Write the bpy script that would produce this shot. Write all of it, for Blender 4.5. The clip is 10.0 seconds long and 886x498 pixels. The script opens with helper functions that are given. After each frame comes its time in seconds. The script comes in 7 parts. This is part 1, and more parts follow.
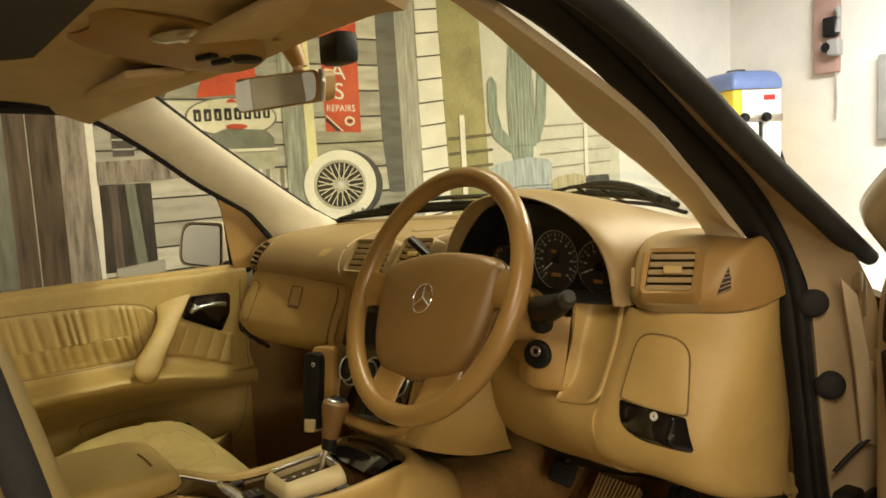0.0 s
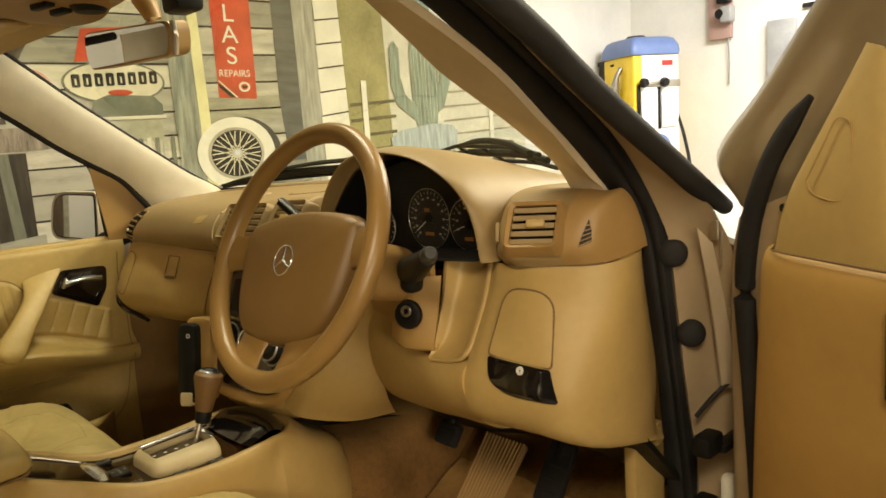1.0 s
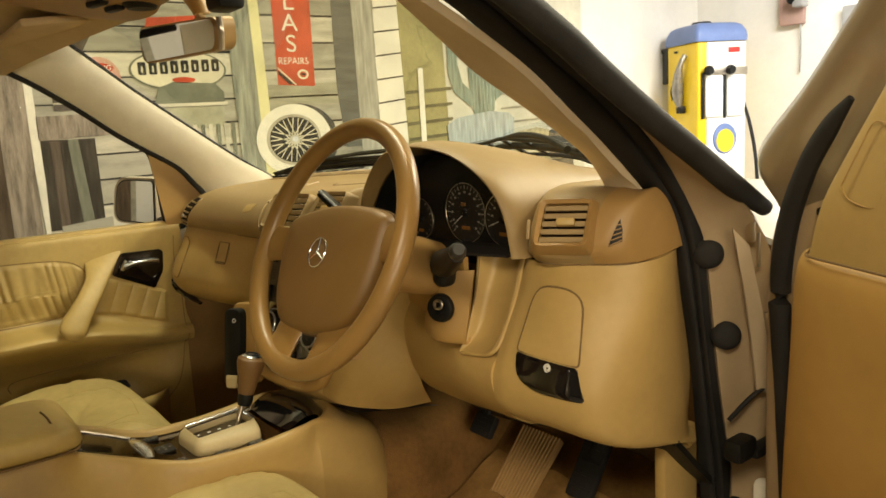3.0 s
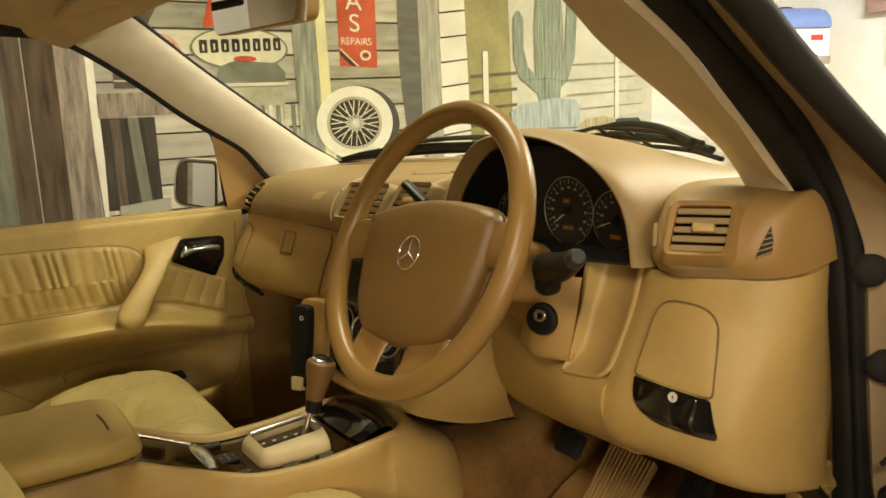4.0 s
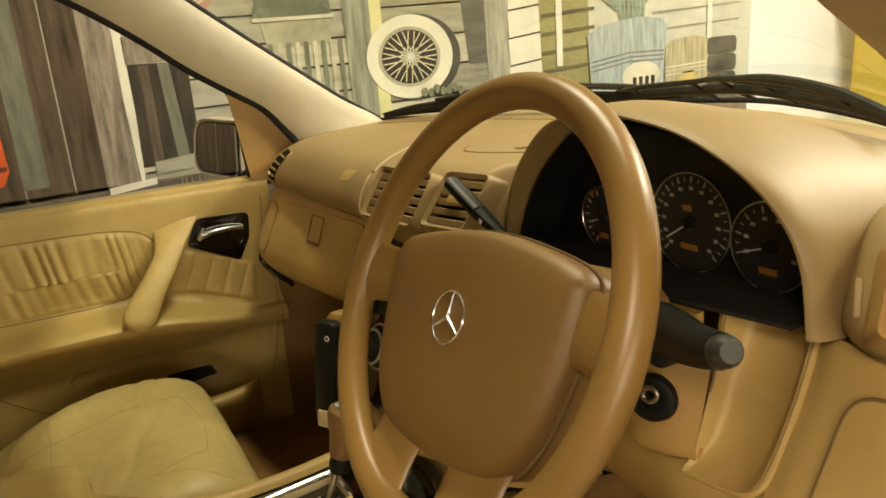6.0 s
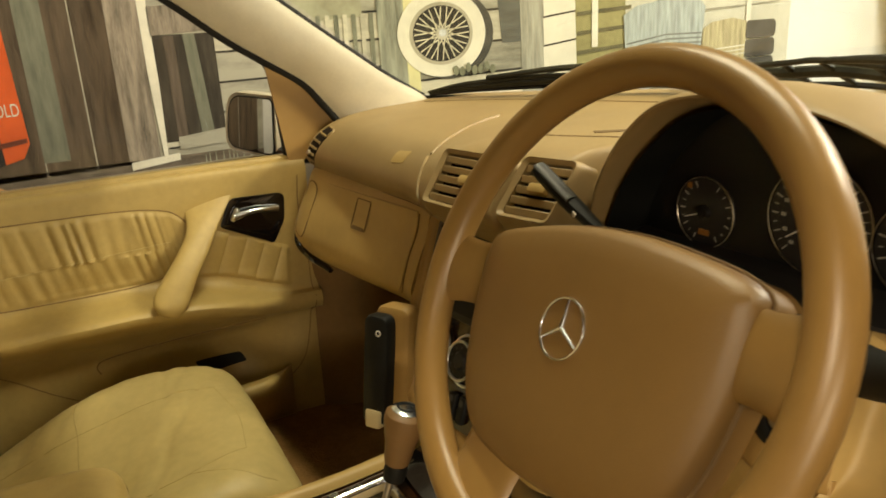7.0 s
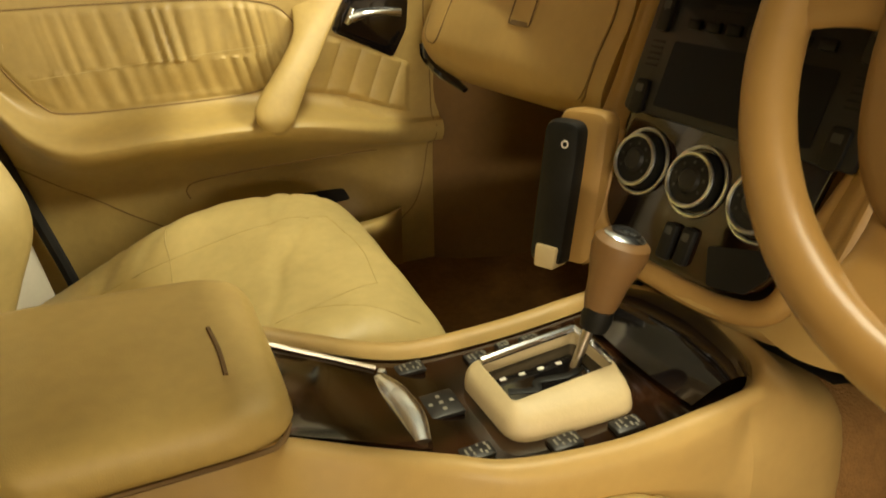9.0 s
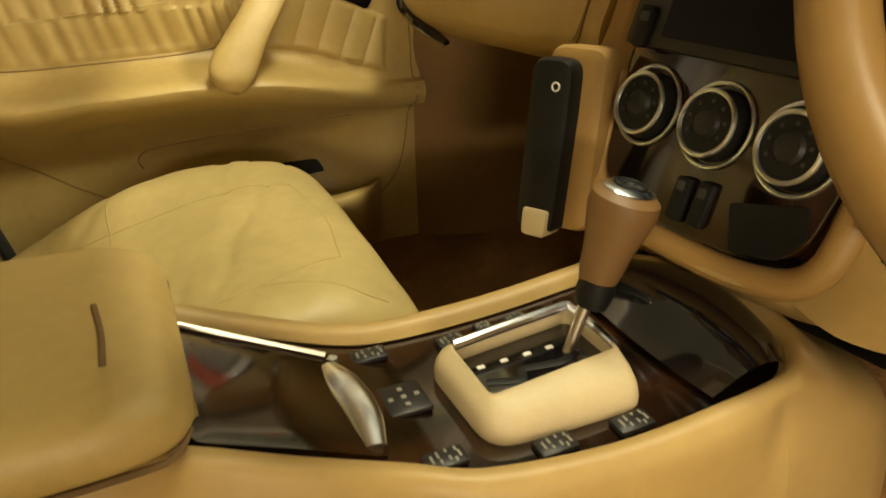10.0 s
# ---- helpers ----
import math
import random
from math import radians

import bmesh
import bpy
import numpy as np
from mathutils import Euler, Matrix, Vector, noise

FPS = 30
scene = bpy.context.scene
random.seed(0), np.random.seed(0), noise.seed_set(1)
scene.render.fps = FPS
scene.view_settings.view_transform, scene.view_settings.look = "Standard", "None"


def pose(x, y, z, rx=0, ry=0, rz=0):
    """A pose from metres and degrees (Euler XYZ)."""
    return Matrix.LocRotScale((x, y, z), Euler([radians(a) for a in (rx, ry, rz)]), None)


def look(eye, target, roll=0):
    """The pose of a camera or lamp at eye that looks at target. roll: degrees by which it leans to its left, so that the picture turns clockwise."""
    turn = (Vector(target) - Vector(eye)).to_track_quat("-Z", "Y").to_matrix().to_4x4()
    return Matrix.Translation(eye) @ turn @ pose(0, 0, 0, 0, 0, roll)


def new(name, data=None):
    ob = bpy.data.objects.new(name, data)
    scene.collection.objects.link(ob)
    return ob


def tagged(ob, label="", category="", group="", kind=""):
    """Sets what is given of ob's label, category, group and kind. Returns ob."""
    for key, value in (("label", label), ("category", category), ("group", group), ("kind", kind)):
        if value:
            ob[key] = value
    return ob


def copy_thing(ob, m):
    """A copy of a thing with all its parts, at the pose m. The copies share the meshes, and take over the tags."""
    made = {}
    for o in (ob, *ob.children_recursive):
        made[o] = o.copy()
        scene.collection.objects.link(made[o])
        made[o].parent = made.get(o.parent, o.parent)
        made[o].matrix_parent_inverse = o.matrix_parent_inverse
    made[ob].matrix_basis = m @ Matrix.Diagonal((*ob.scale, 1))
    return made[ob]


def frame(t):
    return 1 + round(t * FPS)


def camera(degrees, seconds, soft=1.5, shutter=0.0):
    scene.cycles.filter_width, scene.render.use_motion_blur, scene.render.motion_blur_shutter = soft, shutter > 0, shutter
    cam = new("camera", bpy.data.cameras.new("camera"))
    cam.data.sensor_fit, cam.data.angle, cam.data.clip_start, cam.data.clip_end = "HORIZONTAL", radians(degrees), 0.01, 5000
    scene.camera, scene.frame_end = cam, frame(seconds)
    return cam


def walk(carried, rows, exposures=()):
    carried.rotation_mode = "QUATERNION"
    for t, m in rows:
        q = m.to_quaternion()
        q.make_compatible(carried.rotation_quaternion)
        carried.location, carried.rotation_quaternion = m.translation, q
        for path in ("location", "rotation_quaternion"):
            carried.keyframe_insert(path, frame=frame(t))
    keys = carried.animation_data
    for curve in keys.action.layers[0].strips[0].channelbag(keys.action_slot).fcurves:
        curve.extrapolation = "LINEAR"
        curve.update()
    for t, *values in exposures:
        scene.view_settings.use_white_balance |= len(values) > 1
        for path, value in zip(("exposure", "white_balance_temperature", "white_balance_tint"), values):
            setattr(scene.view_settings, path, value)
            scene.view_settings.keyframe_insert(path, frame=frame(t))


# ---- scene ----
from mathutils.bvhtree import BVHTree

cam = camera(62.0, 10.0, soft=1.6, shutter=0.3)
PATH = [
    (0, (1.27, -0.624, 1.307), (-0.32, 0.569, 1.091), -3.1),
    (0.5, (1.263, -0.584, 1.289), (-0.313, 0.611, 0.99), -3.0),
    (1, (1.301, -0.542, 1.279), (-0.147, 0.804, 0.973), -3.8),
    (1.5, (1.338, -0.539, 1.27), (-0.147, 0.751, 0.907), -2.1),
    (2, (1.36, -0.547, 1.278), (-0.177, 0.695, 0.972), -5.0),
    (2.2, (1.361, -0.548, 1.284), (-0.158, 0.714, 0.964), -5.7),
    (3.3, (1.308, -0.489, 1.293), (-0.262, 0.694, 0.923), -1.2),
    (3.5, (1.28, -0.477, 1.286), (-0.281, 0.697, 0.852), -0.0),
    (4, (1.175, -0.493, 1.294), (-0.444, 0.622, 0.928), -2.1),
    (4.5, (1.095, -0.467, 1.319), (-0.49, 0.635, 0.798), -4.9),
    (5, (1.012, -0.398, 1.329), (-0.59, 0.668, 0.783), -6.1),
    (5.2, (0.979, -0.358, 1.33), (-0.638, 0.685, 0.785), -5.4),
    (6.3, (0.857, -0.269, 1.354), (-0.851, 0.617, 0.808), -4.5),
    (6.5, (0.838, -0.277, 1.359), (-0.879, 0.607, 0.84), -4.2),
    (7, (0.77, -0.297, 1.336), (-0.916, 0.59, 0.727), -3.2),
    (7.5, (0.692, -0.31, 1.302), (-1.013, 0.504, 0.646), -2.4),
    (8, (0.625, -0.332, 1.265), (-1.094, 0.38, 0.532), -2.1),
    (8.5, (0.563, -0.352, 1.215), (-1.127, 0.329, 0.39), -2.6),
    (9, (0.519, -0.356, 1.16), (-1.132, 0.349, 0.277), -1.3),
    (9.5, (0.482, -0.324, 1.103), (-1.122, 0.359, 0.124), -1.4),
    (10, (0.435, -0.291, 1.086), (-1.2, 0.408, 0.171), -1.8),
]
walk(cam, [(t, look(eye, target, roll)) for t, eye, target, roll in PATH], exposures=[(0.0, -1.08), (1.5, -0.94), (4.5, -0.97), (6.5, -0.96), (7.5, -0.72), (8.5, -0.30), (10.0, -0.37)])

# ---- world and lights ----
world = bpy.data.worlds.new("garage_air")
scene.world = world
world.use_nodes = True
world.node_tree.nodes["Background"].inputs[0].default_value = (1.0, 0.86, 0.66, 1)
world.node_tree.nodes["Background"].inputs[1].default_value = 0.012


def area_lamp(name, eye, target, size, size_y, power, colour):
    data = bpy.data.lights.new(name, "AREA")
    data.shape, data.size, data.size_y, data.energy, data.color = "RECTANGLE", size, size_y, power, colour
    ob = new(name, data)
    ob.matrix_world = look(eye, target)
    return ob


WARM = (1.0, 0.83, 0.58)
area_lamp("lamp_door_side", (3.6, -1.40, 1.40), (-0.2, 0.0, 0.98), 0.7, 0.2, 56, WARM)
area_lamp("lamp_rear", (2.0, -1.6, 2.6), (0.9, 0.1, 0.8), 0.6, 0.5, 76, WARM)
area_lamp("lamp_behind", (3.2, -0.45, 1.56), (-0.4, -0.2, 0.95), 0.5, 0.3, 26, WARM)
area_lamp("lamp_mural", (-1.0, -0.75, 2.65), (-1.75, -0.75, 0.9), 0.25, 2.6, 20, (1.0, 0.93, 0.82))
area_lamp("lamp_over_screen", (-0.10, 0.42, 2.74), (-0.10, 0.42, 0.0), 1.1, 0.10, 54, (1.0, 0.92, 0.62))
area_lamp("lamp_over_bonnet", (0.95, 1.80, 2.50), (-0.3, -0.1, 0.8), 0.9, 0.25, 98, (1.0, 0.90, 0.62))
area_lamp("lamp_front_bay", (0.9, 3.3, 2.66), (0.9, 3.8, 0.4), 2.6, 0.5, 410, (1.0, 0.97, 0.92))

# ---- materials ----


def nodes_of(name):
    m = bpy.data.materials.new(name)
    m.use_nodes = True
    return m, m.node_tree.nodes, m.node_tree.links, m.node_tree.nodes["Principled BSDF"]


def surface(name, col, rough=0.5, var=0.12, scale=12.0, bump=0.1, fine=350.0, metal=0.0, coat=0.0, stretch=(1, 1, 1), spec=0.5, blotch=0.0, random_piece=0.0):
    """A painted, moulded or woven surface: tone varies at two scales, with a fine relief."""
    m, n, l, p = nodes_of(name)
    geo = n.new("ShaderNodeTexCoord")
    mp = n.new("ShaderNodeMapping")
    mp.inputs["Scale"].default_value = stretch
    l.new(geo.outputs["Object"], mp.inputs[0])
    big = n.new("ShaderNodeTexNoise")
    big.inputs["Scale"].default_value, big.inputs["Detail"].default_value = scale, 5
    small = n.new("ShaderNodeTexNoise")
    small.inputs["Scale"].default_value, small.inputs["Detail"].default_value = scale * 9, 3
    l.new(mp.outputs[0], big.inputs[0])
    l.new(mp.outputs[0], small.inputs[0])
    add = n.new("ShaderNodeMath")
    add.operation = "MULTIPLY_ADD"
    add.inputs[1].default_value = 0.35
    l.new(small.outputs[0], add.inputs[0])
    l.new(big.outputs[0], add.inputs[2])
    last = add.outputs[0]
    if random_piece:
        info = n.new("ShaderNodeObjectInfo")
        rnd = n.new("ShaderNodeMath")
        rnd.operation = "MULTIPLY_ADD"
        rnd.inputs[1].default_value = random_piece
        l.new(info.outputs["Random"], rnd.inputs[0])
        l.new(last, rnd.inputs[2])
        last = rnd.outputs[0]
    ramp = n.new("ShaderNodeValToRGB")
    lo, hi = 0.42, 0.92 + random_piece
    ramp.color_ramp.elements[0].position, ramp.color_ramp.elements[1].position = min(lo, 0.98), min(hi, 1.0)
    ramp.color_ramp.elements[0].color = (*[c * (1 - var) for c in col], 1)
    ramp.color_ramp.elements[1].color = (*[min(c * (1 + var), 1) for c in col], 1)
    l.new(last, ramp.inputs[0])
    l.new(ramp.outputs[0], p.inputs["Base Color"])
    p.inputs["Roughness"].default_value, p.inputs["Metallic"].default_value = rough, metal
    p.inputs["Specular IOR Level"].default_value = spec
    p.inputs["Coat Weight"].default_value, p.inputs["Coat Roughness"].default_value = coat, 0.06
    if bump:
        tex = n.new("ShaderNodeTexVoronoi")
        tex.inputs["Scale"].default_value = fine
        b = n.new("ShaderNodeBump")
        b.inputs["Strength"].default_value, b.inputs["Distance"].default_value = bump, 0.001
        l.new(mp.outputs[0], tex.inputs[0])
        l.new(tex.outputs[0], b.inputs["Height"])
        l.new(b.outputs[0], p.inputs["Normal"])
    return m


def wood_grain(name, dark, light, rough, coat, scale=6.0, stretch=(1, 1, 1)):
    m, n, l, p = nodes_of(name)
    geo, mp = n.new("ShaderNodeTexCoord"), n.new("ShaderNodeMapping")
    mp.inputs["Scale"].default_value = stretch
    a, b = n.new("ShaderNodeTexNoise"), n.new("ShaderNodeTexWave")
    a.inputs["Scale"].default_value, a.inputs["Detail"].default_value, a.inputs["Distortion"].default_value = scale * 3, 6, 1.5
    b.inputs["Scale"].default_value, b.inputs["Distortion"].default_value, b.inputs["Detail"].default_value = scale, 9, 4
    mix, ramp = n.new("ShaderNodeMath"), n.new("ShaderNodeValToRGB")
    mix.operation = "MULTIPLY"
    ramp.color_ramp.elements[0].color, ramp.color_ramp.elements[1].color = (*dark, 1), (*light, 1)
    ramp.color_ramp.elements[1].position = 0.75
    l.new(geo.outputs["Object"], mp.inputs[0])
    l.new(mp.outputs[0], a.inputs[0])
    l.new(mp.outputs[0], b.inputs[0])
    l.new(a.outputs[0], mix.inputs[0])
    l.new(b.outputs[0], mix.inputs[1])
    l.new(mix.outputs[0], ramp.inputs[0])
    l.new(ramp.outputs[0], p.inputs["Base Color"])
    p.inputs["Roughness"].default_value, p.inputs["Coat Weight"].default_value, p.inputs["Coat Roughness"].default_value = rough, coat, 0.04
    return m


def glass(name, tint=(1, 1, 1), rough=0.0, gloss_most=0.5, gloss_least=0.025):
    m, n, l, p = nodes_of(name)
    out = n["Material Output"]
    clear, gloss, mix, fres = n.new("ShaderNodeBsdfTransparent"), n.new("ShaderNodeBsdfGlossy"), n.new("ShaderNodeMixShader"), n.new("ShaderNodeLayerWeight")
    power = n.new("ShaderNodeMath")
    power.operation, power.inputs[1].default_value = "POWER", 4.0
    scale = n.new("ShaderNodeMath")
    scale.operation, scale.inputs[1].default_value, scale.inputs[2].default_value = "MULTIPLY_ADD", gloss_most, gloss_least
    clear.inputs[0].default_value = (*tint, 1)
    gloss.inputs["Roughness"].default_value = rough
    fres.inputs[0].default_value = 0.5
    l.new(fres.outputs["Facing"], power.inputs[0])
    l.new(power.outputs[0], scale.inputs[0])
    l.new(scale.outputs[0], mix.inputs[0])
    l.new(clear.outputs[0], mix.inputs[1])
    l.new(gloss.outputs[0], mix.inputs[2])
    l.new(mix.outputs[0], out.inputs[0])
    return m


LEATHER = surface("beige_leather", (0.45, 0.325, 0.112), 0.42, 0.14, 9, 0.14, 900)
SEAT_LEATHER = surface("seat_leather", (0.55, 0.435, 0.18), 0.45, 0.16, 7, 0.16, 800)
TRIM = surface("beige_trim", (0.44, 0.30, 0.104), 0.45, 0.10, 8, 0.10, 900)
TRIM_DARK = surface("tan_trim", (0.37, 0.222, 0.066), 0.45, 0.08, 8, 0.2, 600)
DOOR_TAN = surface("door_tan_trim", (0.42, 0.245, 0.066), 0.5, 0.12, 5, 0.10, 900)
# tan trim darkened to carry the passenger footwell's shadow
KICK_TRIM_SHADED = surface("kick_trim_shaded", (0.20, 0.115, 0.038), 0.6, 0.15, 8, 0.2, 600, spec=0.3)
DASH_TOP = surface("dash_skin", (0.29, 0.20, 0.085), 0.5, 0.10, 8, 0.10, 1000)
DOOR_SEAM = surface("door_seam", (0.24, 0.155, 0.06), 0.9, 0.1, 20, 0)
DASH_BROWN = surface("dash_brown", (0.35, 0.21, 0.070), 0.45, 0.10, 8, 0.10, 1000)
WHEEL_LEATHER = surface("tan_wheel_leather", (0.25, 0.145, 0.042), 0.34, 0.10, 10, 0.06, 1500)
KNOB_LEATHER = surface("brown_knob_leather", (0.17, 0.092, 0.030), 0.5, 0.10, 10, 0.1, 1200)
HUB_SKIN = surface("airbag_skin", (0.175, 0.098, 0.027), 0.45, 0.06, 10, 0.12, 1200)
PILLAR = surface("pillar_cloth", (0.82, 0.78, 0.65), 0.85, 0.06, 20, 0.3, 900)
# the same pillar cloth with the driver side's shade put into its colour
PILLAR_SHADED = surface("pillar_cloth_shaded", (0.68, 0.56, 0.37), 0.85, 0.06, 20, 0.3, 900)
HEADLINER = surface("headliner", (0.55, 0.42, 0.24), 0.9, 0.08, 14, 0.3, 900)
CARPET = surface("brown_carpet", (0.20, 0.108, 0.036), 0.95, 0.35, 10, 0.9, 260, spec=0.1)
MAT_RIB = surface("ribbed_mat", (0.42, 0.26, 0.10), 0.7, 0.12, 10, 0.2, 300)
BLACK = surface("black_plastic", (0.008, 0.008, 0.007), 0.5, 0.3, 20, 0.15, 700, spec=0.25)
RUBBER = surface("black_rubber", (0.018, 0.017, 0.016), 0.75, 0.3, 15, 0.2, 500, spec=0.3)
PIANO = surface("gloss_black", (0.006, 0.005, 0.005), 0.08, 0.2, 15, 0.0, coat=1.0)
GREY_PLASTIC = surface("grey_plastic", (0.014, 0.013, 0.012), 0.4, 0.2, 20, 0.1, 700, spec=0.35)
GREY_TIP = surface("grey_tip", (0.035, 0.034, 0.030), 0.4, 0.1, 20, 0.1, 600)
SEAM = surface("seam_shadow", (0.16, 0.10, 0.04), 0.9, 0.1, 20, 0)
# body paint as it looks in shadow, browned in the base colour
PAINT_SHADED = surface("shaded_champagne_paint", (0.20, 0.145, 0.08), 0.32, 0.08, 6, 0, metal=0.3, coat=0.5)
MAT = surface("brown_carpet_mat", (0.29, 0.165, 0.055), 0.95, 0.30, 9, 0.9, 260, spec=0.1)
VENT_DARK = surface("vent_shade_plastic", (0.016, 0.010, 0.006), 0.8, 0.1, 20, 0, spec=0.15)
STITCH = surface("seam_stitch", (0.49, 0.38, 0.16), 0.8, 0.1, 20, 0)
WIPER = surface("wiper_black", (0.022, 0.021, 0.014), 0.55, 0.5, 30, 0.3, 120, spec=0.25)
CHROME = surface("chrome", (0.78, 0.83, 0.90), 0.22, 0.05, 20, 0, metal=1.0)
STEEL = surface("bright_ring_metal", (0.80, 0.87, 0.97), 0.30, 0.05, 20, 0, metal=1.0)
SATIN = surface("satin_metal", (0.55, 0.50, 0.42), 0.32, 0.05, 20, 0, metal=1.0)
BURL = wood_grain("dark_burl_wood", (0.004, 0.0025, 0.0015), (0.034, 0.013, 0.005), 0.10, 0.35, 5)
GLASS = glass("car_glass", (0.97, 0.98, 0.96))
SCREEN_GLASS = glass("tinted_screen_glass", (0.93, 0.96, 0.86))
LENS = glass("cluster_lens", (0.96, 0.96, 0.96), 0.1, 0.06, 0.004)
MIRROR = surface("mirror_glass", (0.85, 0.85, 0.82), 0.02, 0.0, 5, 0, metal=1.0)
PAINT = surface("champagne_paint", (0.42, 0.36, 0.27), 0.3, 0.06, 6, 0, metal=0.35, coat=0.7)
# champagne paint brightened for lamp light that does not reach the door mirror
MIRROR_PAINT_LIT = surface("lit_champagne_paint", (0.62, 0.54, 0.40), 0.35, 0.06, 6, 0, coat=0.5)
FLANGE_PAINT = surface("pale_flange_paint", (0.55, 0.44, 0.29), 0.4, 0.08, 10, 0, coat=0.3)
BODY_IN = surface("inner_body_paint", (0.40, 0.30, 0.18), 0.4, 0.08, 10, 0, coat=0.3)
DIAL_FACE = surface("dial_face", (0.014, 0.013, 0.012), 0.6, 0.2, 30, 0)
DIAL_MARK = surface("dial_print", (0.42, 0.40, 0.34), 0.6, 0.05, 30, 0)
SCREEN = surface("screen_black", (0.006, 0.006, 0.007), 0.35, 0.1, 20, 0, spec=0.15)
DIM_PRINT = surface("dim_print", (0.22, 0.21, 0.17), 0.6, 0.2, 30, 0)
LAMP_LENS = surface("lamp_lens_grey", (0.30, 0.24, 0.15), 0.25, 0.1, 20, 0, coat=0.5)
SYMBOL = surface("white_print", (0.75, 0.72, 0.65), 0.6, 0.05, 30, 0)
RED = surface("red_plastic", (0.50, 0.03, 0.02), 0.4, 0.1, 20, 0)
CREAM = surface("cream_plastic", (0.56, 0.46, 0.26), 0.5, 0.08, 20, 0.1, 500)

# ---- mesh helpers ----


def cr(pts, n):
    """n points along a smooth curve through pts."""
    p = np.array(pts, float)
    k = len(p)
    if k == 2:
        return [p[0] + (p[1] - p[0]) * t for t in np.linspace(0, 1, n)]
    e = np.vstack([2 * p[0] - p[1], p, 2 * p[-1] - p[-2]])
    out = []
    for s in np.linspace(0, k - 1, n):
        i = min(int(s), k - 2)
        t = s - i
        a, b, c, d = e[i], e[i + 1], e[i + 2], e[i + 3]
        out.append(0.5 * (2 * b + (c - a) * t + (2 * a - 5 * b + 4 * c - d) * t * t + (3 * b - a - 3 * c + d) * t ** 3))
    return out


def thing(name, at, label, category, group="", kind=""):
    ob = new(name)
    ob.empty_display_size = 0.05
    ob.location = at
    return tagged(ob, label, category, group, kind)


def finish(ob, angle=38):
    me = ob.data
    me.shade_smooth()
    me.set_sharp_from_angle(angle=radians(angle))
    return ob


def part(name, bm, material, parent=None, label="", angle=38):
    me = bpy.data.meshes.new(name)
    bmesh.ops.recalc_face_normals(bm, faces=bm.faces)
    bm.to_mesh(me)
    bm.free()
    me.materials.append(material)
    ob = new(name, me)
    if parent:
        ob.parent = parent
        base = parent
        shift = Vector((0, 0, 0))
        while base:
            shift += base.location if base.type == "EMPTY" else Vector((0, 0, 0))
            base = base.parent
        ob.matrix_parent_inverse = Matrix.Translation(-shift) if parent.type == "EMPTY" else Matrix.Identity(4)
    if label:
        ob["label"] = label
    return finish(ob, angle)


def single(name, bm, material, label, category, group="", kind="", angle=38):
    return tagged(part(name, bm, material, None, label, angle), label, category, group, kind)


def grid_bm(rows, close_u=False, close_v=False):
    bm = bmesh.new()
    vs = [[bm.verts.new(p) for p in r] for r in rows]
    nu, nv = len(vs), len(vs[0])
    for i in range(nu if close_u else nu - 1):
        for j in range(nv if close_v else nv - 1):
            q = [vs[i][j], vs[(i + 1) % nu][j], vs[(i + 1) % nu][(j + 1) % nv], vs[i][(j + 1) % nv]]
            if len(set(q)) == 4:
                bm.faces.new(q)
    return bm


def dense(rows, nu, nv):
    a = [cr(r, nv) for r in rows]
    cols = [cr([r[j] for r in a], nu) for j in range(nv)]
    return [[cols[j][i] for j in range(nv)] for i in range(nu)]


def skin(rows, nu=24, nv=24, thick=0.0):
    """A smooth sheet through rows of points; thick gives it a body away from its normal."""
    d = dense(rows, nu, nv)
    bm = grid_bm(d)
    if thick:
        bmesh.ops.recalc_face_normals(bm, faces=bm.faces)
        bmesh.ops.solidify(bm, geom=bm.faces[:], thickness=thick)
    return bm


def merge(*bms):
    out = bms[0]
    for b in bms[1:]:
        me = bpy.data.meshes.new("tmp")
        b.to_mesh(me)
        b.free()
        out.from_mesh(me)
        bpy.data.meshes.remove(me)
    return out


def moved(bm, m):
    bm.transform(m)
    return bm


def box(size, at=(0, 0, 0), bevel=0.004, seg=2, m=None):
    bm = bmesh.new()
    bmesh.ops.create_cube(bm, size=1)
    bmesh.ops.scale(bm, vec=size, verts=bm.verts)
    if bevel:
        bmesh.ops.bevel(bm, geom=bm.edges[:], offset=min(bevel, min(size) * 0.49), segments=seg, profile=0.5, affect="EDGES")
    bm.transform((m or Matrix.Identity(4)) if m else Matrix.Translation(at))
    return bm


def tube(pts, r, n=10, smooth=0, closed=False, flat=1.0, up=(0, 0, 1)):
    """A round rod along pts; r may be a list of radii."""
    rs = list(r) if isinstance(r, (list, tuple)) else [r] * len(pts)
    if smooth:
        rs = [float(v[0]) for v in cr([(a, 0, 0) for a in rs], smooth)]
        pts = cr(pts, smooth)
    pts = [Vector(p) for p in pts]
    rows = []
    for i, p in enumerate(pts):
        a = pts[(i - 1) % len(pts)] if closed or i else p
        b = pts[(i + 1) % len(pts)] if closed or i < len(pts) - 1 else p
        d = (b - a).normalized()
        s = d.cross(Vector(up))
        if s.length < 1e-4:
            s = d.cross(Vector((1, 0, 0)))
        s.normalize()
        u = s.cross(d)
        rows.append([p + rs[i] * (math.cos(k) * s + flat * math.sin(k) * u) for k in [2 * math.pi * j / n for j in range(n)]])
    bm = grid_bm(rows, closed, True)
    if not closed:
        bm.verts.ensure_lookup_table()
        bm.faces.new(bm.verts[:n])
        bm.faces.new(bm.verts[-n:])
    return bm


